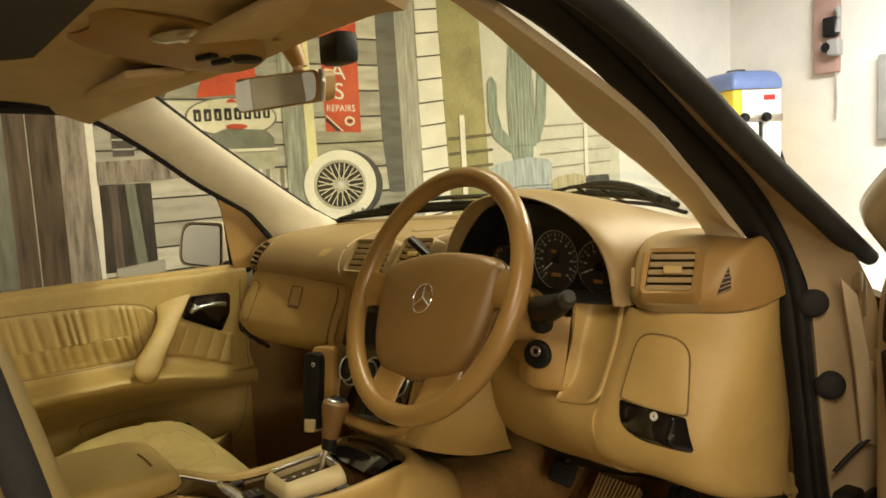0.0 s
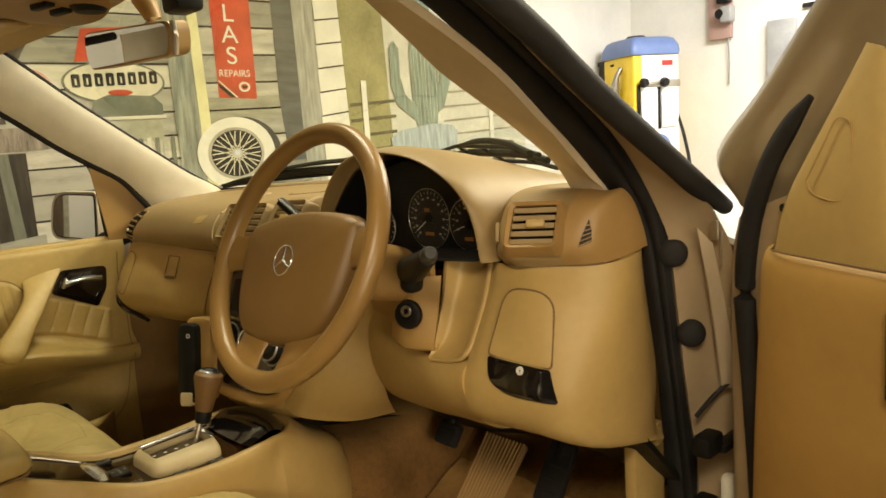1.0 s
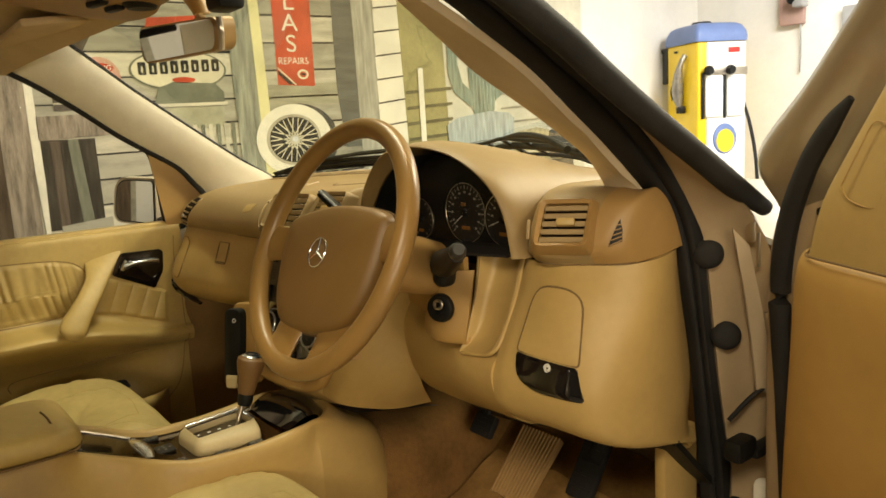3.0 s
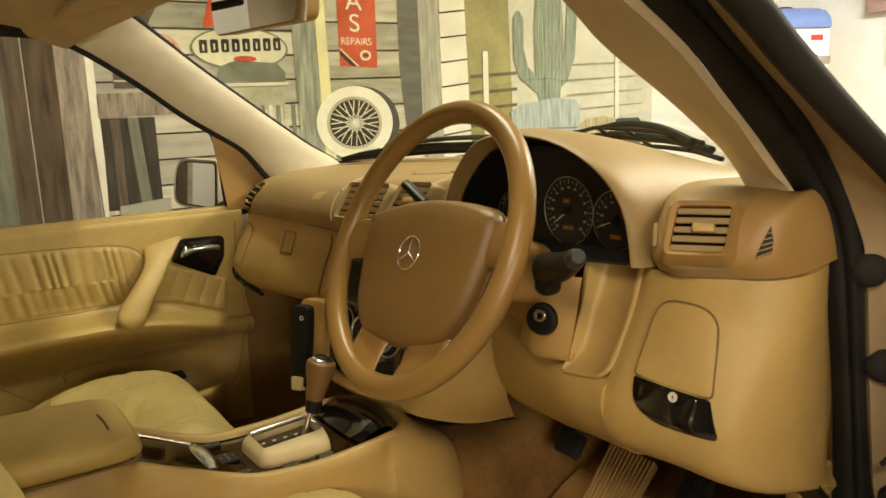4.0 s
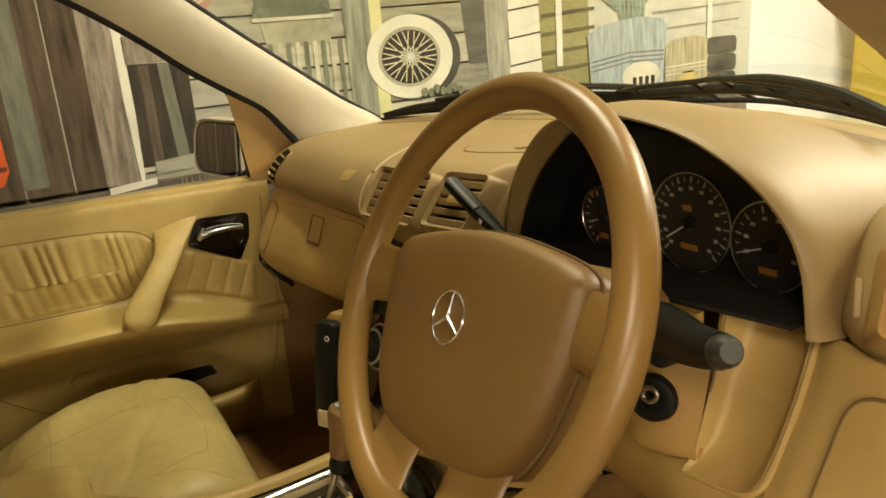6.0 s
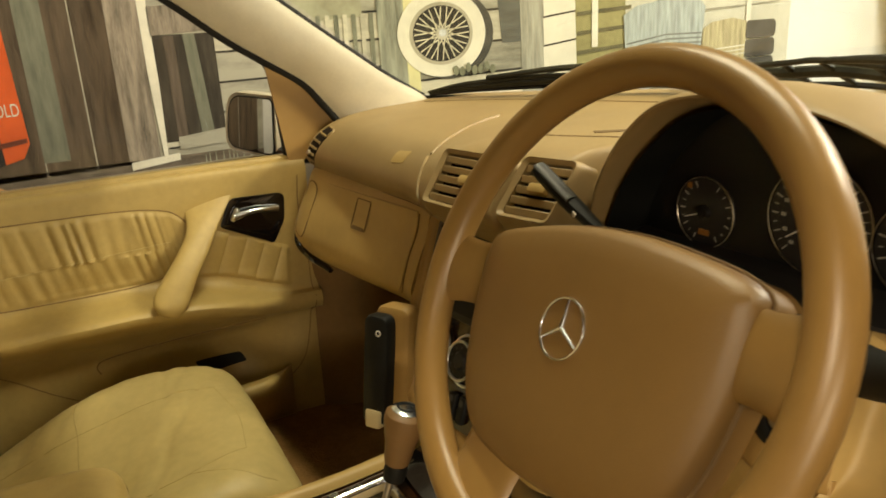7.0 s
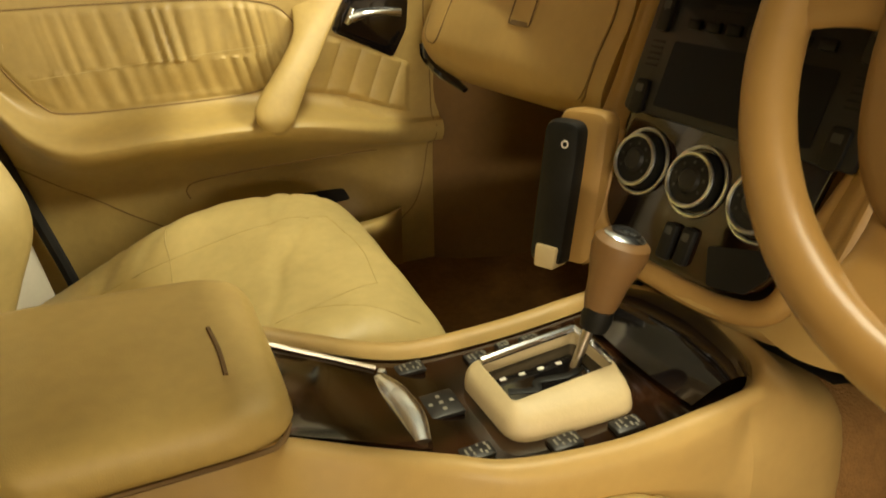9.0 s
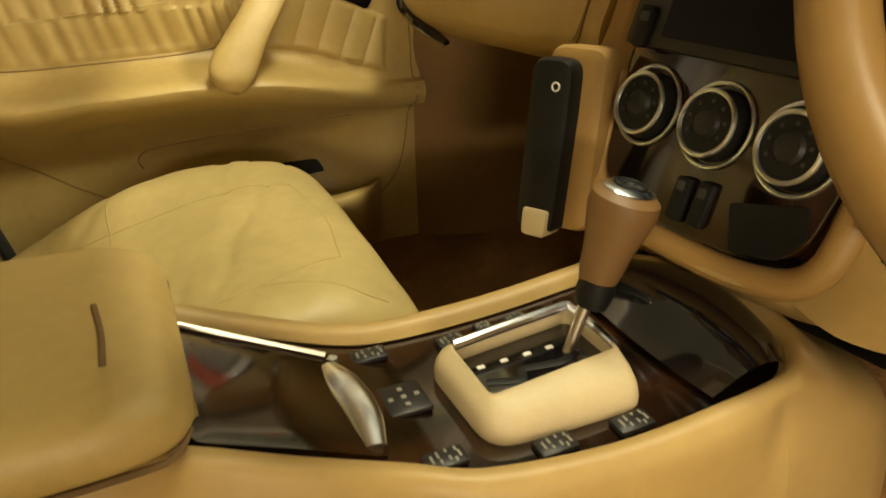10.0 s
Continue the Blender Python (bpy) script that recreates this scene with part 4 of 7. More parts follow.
part("tunnel", skin([[(-0.17, y, 0.45), (-0.15, y, z * 0.9), (-0.10, y, z), (0.10, y, z), (0.15, y, z * 0.9), (0.17, y, 0.45)] for y, z in ((-0.9, 0.60), (0.0, 0.66), (0.4, 0.68), (0.7, 0.70))], 12, 20), CARPET, car)
# panel colour includes the shade that falls low in the footwell
part("kick_panel", skin([[(-0.735, 0.16, 0.46), (-0.73, 0.16, 0.70), (-0.715, 0.165, 0.98)], [(-0.69, 0.26, 0.46), (-0.68, 0.26, 0.70), (-0.66, 0.26, 0.98)], [(-0.62, 0.5, 0.46), (-0.62, 0.5, 0.7), (-0.6, 0.5, 0.98)]], 12, 12), KICK_TRIM_SHADED, car, "tan footwell side panel darkened for footwell shade")
part("footwell_seal", tube([(-0.225, 0.30, 0.86), (-0.235, 0.30, 0.70), (-0.26, 0.25, 0.56), (-0.34, 0.22, 0.50)], 0.008, 8, 20), BLACK, car)
# floor mats, pedals, foot rest in the driver's footwell
MATPTS = [[(x, y, z + 0.004 * math.sin(x * 60 + y * 34) + 0.003 * math.sin(x * 23 - y * 71)) for y, z in ((-0.05, 0.485), (0.06, 0.487), (0.16, 0.488), (0.24, 0.489), (0.32, 0.492), (0.40, 0.515), (0.47, 0.545), (0.52, 0.572))] for x in (0.175, 0.21, 0.245, 0.28, 0.315, 0.35, 0.385, 0.42, 0.455, 0.49, 0.525)]
single("floor_mat", skin(MATPTS, 60, 60, 0.012), MAT, "brown wrinkled carpet mat lying in the driver's footwell", "floor mat")
rest = thing("foot_plate", (0.28, 0.45, 0.49), "ribbed tan rubber heel plate on the footwell floor", "mat")
part("pad", skin([[(0.245, 0.43, 0.530), (0.232, 0.49, 0.575), (0.215, 0.56, 0.625)], [(0.345, 0.43, 0.530), (0.338, 0.49, 0.575), (0.33, 0.56, 0.625)]], 4, 20, 0.012), MAT_RIB, rest)
for k in range(12):
    u = (k + 0.5) / 12
    part("rib", tube([(0.245 + 0.100 * u, 0.43, 0.532), (0.232 + 0.106 * u, 0.49, 0.577), (0.215 + 0.115 * u, 0.56, 0.627)], 0.0022, 5, 14), MAT_RIB, rest)
for nm, x, y, z, w, h in (("brake_pedal", 0.225, 0.44, 0.665, 0.06, 0.048), ("accelerator_pedal", 0.455, 0.50, 0.625, 0.06, 0.12)):
    pd = thing(nm, (x, y, z), "black rubber faced pedal hanging in the footwell", "pedal")
    pad = part("pad", box((w, 0.018, h), m=Matrix.Translation((x, y, z)) @ pose(0, 0, 0, -35), bevel=0.006), RUBBER, pd)
    for k in range(4):
        part("pad_rib", box((w * 0.8, 0.004, 0.005), m=Matrix.Translation((x, y, z)) @ pose(0, 0, 0, -35) @ Matrix.Translation((0, -0.010, (k - 1.5) * h * 0.22)), bevel=0.0015), RUBBER, pad)
    part("arm", tube([(x, y + 0.01, z + 0.02), (x + 0.005, y + 0.05, z + 0.1), (x + 0.005, y + 0.09, z + 0.24)], 0.009, 8, 12), BLACK, pd)
# added black sheet that supplies the shadow under the dash, above the pedals
single("pedal_box_shade", skin([[(0.20, 0.36, 0.80), (0.20, 0.45, 0.70), (0.20, 0.60, 0.62)], [(0.45, 0.36, 0.80), (0.45, 0.45, 0.74), (0.45, 0.60, 0.66)], [(0.72, 0.40, 0.80), (0.72, 0.50, 0.70), (0.72, 0.62, 0.6)]], 10, 10, 0.01), BLACK, "black sheet standing in for the shade above the pedals", "lining")

# ---- wipers ----
def wiper(top, low, arm):
    """A wiper seen edge on: blade between its upper and lower edge, a rubber lip and a thin arm above."""
    w = thing("wiper", top[0], "black wiper arm and blade resting at the windscreen's foot", "wiper", "windscreen wipers")
    mix = lambda u, dy: [tuple(a[i] + (b[i] - a[i]) * u + (dy if i == 1 else 0) for i in range(3)) for a, b in zip(top, low)]
    n = len(top)
    bl = part("blade", tube(mix(0.36, 0.0), [0.003] + [0.0085] * (n - 2) + [0.006], 8, 40), WIPER, w)
    part("spine", tube(top, [0.002] + [0.0042] * (n - 2) + [0.004], 8, 40), WIPER, bl)
    part("rubber_lip", tube(mix(0.85, -0.004), [0.002] + [0.0045] * (n - 2) + [0.004], 6, 40), RUBBER, bl)
    for k in range(1, n - 1):
        a, b = Vector(top[k]), Vector(low[k])
        part("yoke", tube([a, a.lerp(b, 0.5), a.lerp(b, 0.85)], [0.004, 0.005, 0.003], 6, 6), WIPER, bl)
    part("arm", tube(arm, [0.004] + [0.006] * (len(arm) - 2) + [0.007], 8, 30), WIPER, w, "slim black wiper arm")


wiper([(-0.63, 0.425, 1.180), (-0.555, 0.467, 1.196), (-0.447, 0.530, 1.209), (-0.345, 0.590, 1.214), (-0.20, 0.665, 1.214), (-0.02, 0.72, 1.212)],
      [(-0.63, 0.435, 1.172), (-0.555, 0.482, 1.180), (-0.447, 0.550, 1.186), (-0.345, 0.612, 1.190), (-0.20, 0.690, 1.192), (-0.02, 0.745, 1.192)],
      [(-0.50, 0.49, 1.210), (-0.34, 0.585, 1.228), (-0.15, 0.68, 1.226), (0.02, 0.74, 1.205)])
wiper([(-0.22, 0.70, 1.205), (-0.10, 0.668, 1.226), (0.06, 0.632, 1.243), (0.14, 0.600, 1.252), (0.23, 0.575, 1.250), (0.38, 0.505, 1.247), (0.50, 0.44, 1.235)],
      [(-0.22, 0.73, 1.188), (-0.10, 0.722, 1.194), (0.06, 0.715, 1.202), (0.14, 0.700, 1.206), (0.23, 0.672, 1.208), (0.38, 0.59, 1.208), (0.50, 0.50, 1.204)],
      [(0.165, 0.585, 1.254), (0.29, 0.515, 1.262), (0.41, 0.455, 1.257), (0.50, 0.415, 1.238)])

# ---- rear-view mirror and roof console ----
rvm = thing("rear_view_mirror", (0.02, -0.03, 1.47), "tan rear-view mirror on a stalk under the roof header", "mirror")
RM = basis((0.005, -0.04, 1.462), (1, 0.18, -0.02), (0, -0.12, 1))
part("housing", plate(rpoly([(-0.124, -0.031), (0.130, -0.027), (0.140, 0.026), (-0.118, 0.034)], 0.02, 6), -0.035, RM, 0.0), DASH_BROWN, rvm)
part("glass", plate(rpoly([(-0.121, -0.028), (0.124, -0.024), (0.133, 0.023), (-0.115, 0.031)], 0.018, 6), 0.002, RM @ Matrix.Translation((0, 0, 0.001))), MIRROR, rvm, "mirror glass")
part("end_cap", tube([RM @ Vector(p) for p in ((0.131, -0.026, -0.004), (0.139, 0.0, -0.004), (0.140, 0.025, -0.004))], 0.005, 8, 12), SATIN, rvm, "bright end cap")
part("stalk", tube([(0.03, -0.01, 1.47), (0.04, 0.0, 1.50), (0.03, -0.01, 1.54)], [0.016, 0.014, 0.02], 10, 12), DASH_BROWN, rvm)
oc = thing("roof_console", (0.0, -0.2, 1.53), "tan roof console with reading lamps and switches", "roof console")
part("shell", skin([[(x * w, y - 0.03 * (x / 0.17) ** 2, z - 0.020 * (1 - (x / 0.17) ** 4)) for x in (-0.17, -0.15, -0.10, 0, 0.10, 0.15, 0.17)] for y, z, w in ((-0.075, 1.523, 0.8), (-0.10, 1.526, 0.95), (-0.16, 1.533, 1.0), (-0.25, 1.546, 0.95), (-0.31, 1.560, 0.8), (-0.34, 1.574, 0.6))], 30, 30, -0.006), TRIM_DARK, oc)
lamp = part("lamp_lens", lathe([(0, 0.010), (0.02, 0.009), (0.036, 0.005), (0.042, 0.0), (0, 0)], 28, Matrix.Translation((0.115, -0.245, 1.530)) @ pose(0, 0, 0, 186) @ Matrix.Diagonal((1.25, 0.8, 1, 1))), LAMP_LENS, oc, "oval grey reading lamp lens")
part("bulb", lathe([(0, 0.004), (0.006, 0.003), (0.008, 0.0), (0, 0)], 16, Matrix.Translation((0.128, -0.235, 1.521)) @ pose(0, 0, 0, 186)), CHROME, lamp, "small bright bulb")
part("switch", box((0.05, 0.016, 0.012), m=pose(0.045, -0.172, 1.513, 0, 0, 12), bevel=0.004), BLACK, oc)
part("switch", box((0.045, 0.016, 0.012), m=pose(0.030, -0.142, 1.509, 0, 0, 12), bevel=0.004), BLACK, oc)
part("sensor", lathe([(0, 0.016), (0.022, 0.014), (0.029, 0.006), (0.031, 0.0), (0, 0)], 24, Matrix.Translation((0.072, -0.112, 1.516)) @ pose(0, 0, 0, 180)), BLACK, oc, "round black sensor cover")
visor = thing("sun_visor", (0.37, -0.15, 1.52), "tan padded sun visor folded against the headliner", "sun visor", "sun visors")
part("pad", box((0.36, 0.15, 0.016), m=pose(0.37, -0.17, 1.522, 8), bevel=0.007), HEADLINER, visor)
part("clip", box((0.03, 0.02, 0.02), (0.20, -0.11, 1.525), 0.004), TRIM_DARK, visor)

copy_thing(visor, pose(-0.37, -0.15, 1.52))
part("hinge_block", box((0.055, 0.04, 0.045), (0.30, -0.068, 1.490), 0.008), BLACK, visor, "black hinge block")
single("sunroof_blind", plate(rpoly([(-0.38, -0.80), (0.38, -0.80), (0.38, -0.37), (-0.38, -0.37)], 0.05), -0.01, Matrix.Translation((0, 0, 1.566))), BLACK, "dark glazed sunroof panel set in the headliner", "sunroof")
# ---- dashboard ----
dash = thing("dashboard", (0.0, 0.35, 1.0), "beige and tan moulded dashboard with round edged vents", "dashboard")


def prof(x, yz):
    return [(x, y, z) for y, z in yz]


UP = [
    prof(-0.715, [(0.225, 1.055), (0.215, 1.08), (0.235, 1.11), (0.275, 1.13), (0.34, 1.145), (0.41, 1.155)]),
    prof(-0.665, [(0.180, 1.055), (0.165, 1.085), (0.190, 1.120), (0.25, 1.145), (0.35, 1.158), (0.44, 1.165)]),
    prof(-0.60, [(0.160, 1.056), (0.148, 1.088), (0.178, 1.128), (0.25, 1.152), (0.38, 1.163), (0.50, 1.172)]),
    prof(-0.40, [(0.170, 1.058), (0.152, 1.090), (0.182, 1.134), (0.25, 1.157), (0.42, 1.168), (0.64, 1.178)]),
    prof(-0.22, [(0.180, 1.060), (0.155, 1.092), (0.185, 1.136), (0.26, 1.160), (0.46, 1.172), (0.73, 1.182)]),
    prof(-0.12, [(0.160, 1.064), (0.138, 1.098), (0.175, 1.148), (0.26, 1.168), (0.46, 1.176), (0.76, 1.184)]),
    prof(-0.06, [(0.150, 1.068), (0.130, 1.102), (0.172, 1.158), (0.26, 1.174), (0.46, 1.180), (0.77, 1.185)]),
    prof(0.04, [(0.150, 1.070), (0.132, 1.108), (0.188, 1.166), (0.27, 1.180), (0.47, 1.184), (0.77, 1.186)]),
    prof(0.100, [(0.165, 1.073), (0.150, 1.112), (0.206, 1.168), (0.285, 1.183), (0.47, 1.186), (0.76, 1.186)]),
    prof(0.124, [(0.222, 1.075), (0.214, 1.115), (0.235, 1.168), (0.295, 1.183), (0.47, 1.186), (0.76, 1.186)]),
    prof(0.140, [(0.316, 1.05), (0.316, 1.10), (0.328, 1.15), (0.36, 1.176), (0.48, 1.186), (0.75, 1.186)]),
    prof(0.18, [(0.32, 1.05), (0.32, 1.10), (0.328, 1.15), (0.36, 1.175), (0.48, 1.186), (0.74, 1.185)]),
    prof(0.34, [(0.32, 1.05), (0.32, 1.10), (0.33, 1.15), (0.36, 1.178), (0.48, 1.188), (0.68, 1.184)]),
    prof(0.50, [(0.32, 1.05), (0.31, 1.10), (0.32, 1.15), (0.35, 1.178), (0.43, 1.187), (0.56, 1.180)]),
]
UPR = [
    prof(0.540, [(0.310, 1.083), (0.302, 1.11), (0.312, 1.165), (0.335, 1.184), (0.40, 1.188), (0.60, 1.182)]),
    prof(0.562, [(0.268, 1.083), (0.254, 1.11), (0.280, 1.167), (0.324, 1.187), (0.40, 1.189), (0.56, 1.181)]),
    prof(0.60, [(0.252, 1.083), (0.230, 1.11), (0.266, 1.168), (0.318, 1.187), (0.38, 1.187), (0.50, 1.180)]),
    prof(0.64, [(0.270, 1.083), (0.255, 1.11), (0.288, 1.167), (0.328, 1.186), (0.37, 1.186), (0.45, 1.178)]),
    prof(0.665, [(0.286, 1.083), (0.272, 1.112), (0.300, 1.165), (0.333, 1.185), (0.366, 1.184), (0.42, 1.176)]),
]
POD = [
    prof(0.664, [(0.285, 1.083), (0.271, 1.112), (0.299, 1.166), (0.332, 1.186), (0.366, 1.186), (0.43, 1.176)]),
    prof(0.690, [(0.300, 1.084), (0.284, 1.114), (0.305, 1.162), (0.335, 1.182), (0.362, 1.184), (0.42, 1.176)]),
    prof(0.706, [(0.324, 1.086), (0.306, 1.115), (0.316, 1.158), (0.338, 1.181), (0.364, 1.188), (0.42, 1.184)]),
    prof(0.714, [(0.364, 1.090), (0.350, 1.116), (0.352, 1.156), (0.364, 1.181), (0.382, 1.191), (0.42, 1.190)]),
    prof(0.716, [(0.410, 1.096), (0.402, 1.120), (0.400, 1.156), (0.402, 1.182), (0.408, 1.194), (0.43, 1.196)]),
    prof(0.712, [(0.452, 1.100), (0.448, 1.124), (0.446, 1.156), (0.444, 1.182), (0.444, 1.194), (0.45, 1.198)]),
]
upper = part("upper_pad", skin(UP, 90, 28, 0.012), DASH_TOP, dash, "grained tan upper dash pad")
upper_r = part("vent_pad", skin(UPR, 40, 28, 0.012), DASH_TOP, dash, "tan grained pad round the outer vent")
pod = part("tweeter_pod", skin(POD, 24, 28, 0.012), DASH_BROWN, dash, "brown rounded speaker pod")
face = Sheet([upper, upper_r, pod], (0, 1, 0))
top = Sheet([upper, upper_r], (0, 0, -1))
part("pad_seam", merge(top.groove([(-0.60, 0.40), (-0.35, 0.53), (0.0, 0.60), (0.35, 0.55), (0.50, 0.46)], 0.0014)), SEAM, dash)
part("centre_crest", face.groove([(-0.105, 1.072), (-0.125, 1.10), (-0.15, 1.13), (-0.165, 1.14)], 0.003, 24), DASH_TOP, dash)
part("centre_crest", top.groove([(-0.165, 0.185), (-0.20, 0.235), (-0.25, 0.31), (-0.28, 0.375)], 0.0028, 24), DASH_TOP, dash)
part("airbag_badge", face.cover(rpoly([(-0.275, 1.118), (-0.235, 1.122), (-0.235, 1.138), (-0.275, 1.134)], 0.005), 0.0010, 4), TRIM, dash, "small pale embossed badge")
for pts in ([(0.028, 0.319), (0.079, 0.362), (0.092, 0.352), (0.044, 0.311)], [(0.46, 0.40), (0.50, 0.40), (0.50, 0.41), (0.46, 0.41)]):
    part("defrost_slot", top.cover(rpoly(pts, 0.003, 3), 0.0012, 3), SEAM, dash)
part("speaker_panel", top.groove([(-0.085, 0.315), (-0.03, 0.275), (0.06, 0.29), (0.13, 0.33), (0.13, 0.45), (0.05, 0.50)], 0.0012), SEAM, dash)


def vent(at, right, up, w, h, slats, parent, skew=0.0, surround=DASH_BROWN, slat_m=DASH_TOP):
    """A louvred air vent with a bezel, slats and a thumb tab."""
    m = basis(at, right, up) @ Matrix.Translation((0, 0, 0.013))
    outer = rpoly([(-w / 2 - 0.010, -h / 2 - 0.008), (w / 2 + 0.010, -h / 2 - 0.008), (w / 2 + 0.010 + skew, h / 2 + 0.008), (-w / 2 - 0.010 + skew, h / 2 + 0.008)], 0.012, 6)
    inner = rpoly([(-w / 2, -h / 2), (w / 2, -h / 2), (w / 2 + skew, h / 2), (-w / 2 + skew, h / 2)], 0.006, 6)
    rows = [[(p[0] * 1.10, p[1] * 1.10, -0.022) for p in outer], [(*p, -0.002) for p in outer], [((p[0] * 0.6 + q[0] * 0.4), (p[1] * 0.6 + q[1] * 0.4), 0.005) for p, q in zip(outer, inner)], [(*p, 0.001) for p in inner], [(*p, -0.014) for p in inner]]
    holder = part("vent", moved(grid_bm(rows, False, True), m), surround, parent, "louvred air vent")
    part("recess", plate(inner, 0.001, m @ Matrix.Translation((0, 0, -0.012))), VENT_DARK, holder)
    for k in range(slats):
        f = (k + 0.5) / slats
        y = -h / 2 + h * f
        part("slat", box((w * 0.99, 0.66 * h / slats, 0.009), m=m @ Matrix.Translation((skew * (f - 0.5) + skew * 0.5, y, -0.004)) @ pose(0, 0, 0, 20), bevel=0.001, seg=1), slat_m, holder)
    part("tab", box((0.026, 0.012, 0.010), m=m @ Matrix.Translation((skew * 0.5 + w * 0.06, 0.0, 0.004)), bevel=0.003), TRIM, holder)
    return holder


vent((0.627, 0.258, 1.140), (0.84, 0.54, 0.0), (-0.02, 0.50, 0.86), 0.062, 0.058, 5, dash, 0.008)
part("vent_dial", moved(box((0.006, 0.03, 0.006), (0, 0, 0), 0.002), basis((0.586, 0.232, 1.135), (0.84, 0.54, 0), (-0.02, 0.50, 0.86))), DASH_TOP, dash)
part("tweeter_grille", face.cover([(0.6885, 1.112), (0.7015, 1.119), (0.7005, 1.135), (0.696, 1.150)], 0.0012, 3), BLACK, dash, "small triangular speaker grille")
for k in range(5):
    f = k / 5
    part("grille_bar", tube([face.at(0.6895 + 0.0065 * f, 1.114 + 0.034 * f, 0.0018), face.at(0.7012 - 0.003 * f, 1.121 + 0.026 * f, 0.0018)], 0.0008, 5), DASH_BROWN, dash)
# outer vent on the passenger's side and the pair of centre vents
sv = part("side_vent", face.cover(rpoly([(-0.636, 1.070), (-0.590, 1.068), (-0.558, 1.134), (-0.616, 1.136)], 0.008, 5), 0.0012), VENT_DARK, dash, "slatted end vent")
part("vent_rim", tube([face.at(*p, 0.001) for p in rpoly([(-0.636, 1.070), (-0.590, 1.068), (-0.558, 1.134), (-0.616, 1.136)], 0.008, 5)], 0.0022, 6, closed=True, up=(0, 1, 0)), DASH_TOP, sv)
for k in range(5):
    part("slat", face.groove([(-0.630 + 0.004 * k, 1.080 + 0.0115 * k), (-0.588 + 0.0055 * k, 1.078 + 0.0115 * k)], 0.0026, 8, 0.002), DASH_TOP, sv)
part("tab", lathe([(0, 0.005), (0.004, 0.004), (0.005, 0.0), (0, 0)], 12, Matrix.Translation(face.at(-0.606, 1.092, 0.004)) @ pose(0, 0, 0, 60)), SATIN, sv, "small bright tab")
vent((0.012, 0.149, 1.132), (1.0, 0.08, 0.03), (0.02, 0.62, 0.78), 0.120, 0.066, 5, dash, -0.006, DASH_TOP)
vent((0.122, 0.171, 1.138), (1.0, 0.20, 0.03), (0.02, 0.64, 0.76), 0.066, 0.066, 5, dash, 0.006, DASH_TOP)
# instrument hood, a swept lip round the dark recess
LIP = [(0.128, 1.075), (0.138, 1.112), (0.157, 1.152), (0.192, 1.196), (0.243, 1.237), (0.30, 1.253), (0.36, 1.254), (0.43, 1.243), (0.490, 1.218), (0.526, 1.186), (0.543, 1.148), (0.547, 1.088)]
HC = (0.33, 1.11)
hood_rows = []
for x, z in LIP:
    dx, dz = x - HC[0], z - HC[1]
    ln = math.hypot(dx, dz)
    ux, uz = dx / ln, dz / ln
    fy = 0.215
    side = 1 - min(1, max(0, (z - 1.08) / 0.14))
    zb = 1.185
    hood_rows.append([
        (x - 0.010 * ux, 0.292, z - 0.010 * uz),
        (x - 0.006 * ux, 0.262, z - 0.006 * uz),
        (x, fy + 0.018 * side, z),
        (x + 0.011 * ux, fy + 0.010 + 0.02 * side, z + 0.007 * uz),
        (x + 0.016 * ux, 0.285, z + 0.009 * uz - 0.001),
        (x + 0.022 * ux + 0.02 * (x - 0.33), 0.40, z + 0.004 * uz - max(0, z - zb) * 0.30),
        (x + 0.03 * (x - 0.33) * 4, 0.56, min(z, zb) - 0.006 * (z < zb)),
    ])
part("instrument_hood", skin(hood_rows, 60, 26), DASH_TOP, dash, "arched tan hood over the instruments")
INNER = [(x - 0.010 * (x - HC[0]) / math.hypot(x - HC[0], z - HC[1]), z - 0.010 * (z - HC[1]) / math.hypot(x - HC[0], z - HC[1])) for x, z in LIP]
cl = thing("instrument_cluster", (0.34, 0.30, 1.12), "black instrument cluster with three round dials behind clear plastic", "instrument cluster")
part("face_plate", plate([tuple(p[:2]) for p in cr([(x, z, 0) for x, z in INNER], 40)] + [(0.50, 1.05), (0.15, 1.05)], 0.002, Matrix(((1, 0, 0, 0), (0, 0, -1, 0.306), (0, 1, 0, 0), (0, 0, 0, 1)))), BLACK, cl)
part("recess_wall", skin([[(x * 0.995 + 0.0017, 0.245, z - 0.003), (x * 0.99 + 0.0034, 0.305, z - 0.006)] for x, z in INNER], 50, 4), BLACK, cl)
part("lower_shelf", skin([[(0.14, 0.235, 1.072), (0.14, 0.305, 1.085)], [(0.34, 0.232, 1.080), (0.34, 0.305, 1.088)], [(0.525, 0.245, 1.089), (0.525, 0.305, 1.094)]], 12, 4, 0.004), DIAL_FACE, cl)
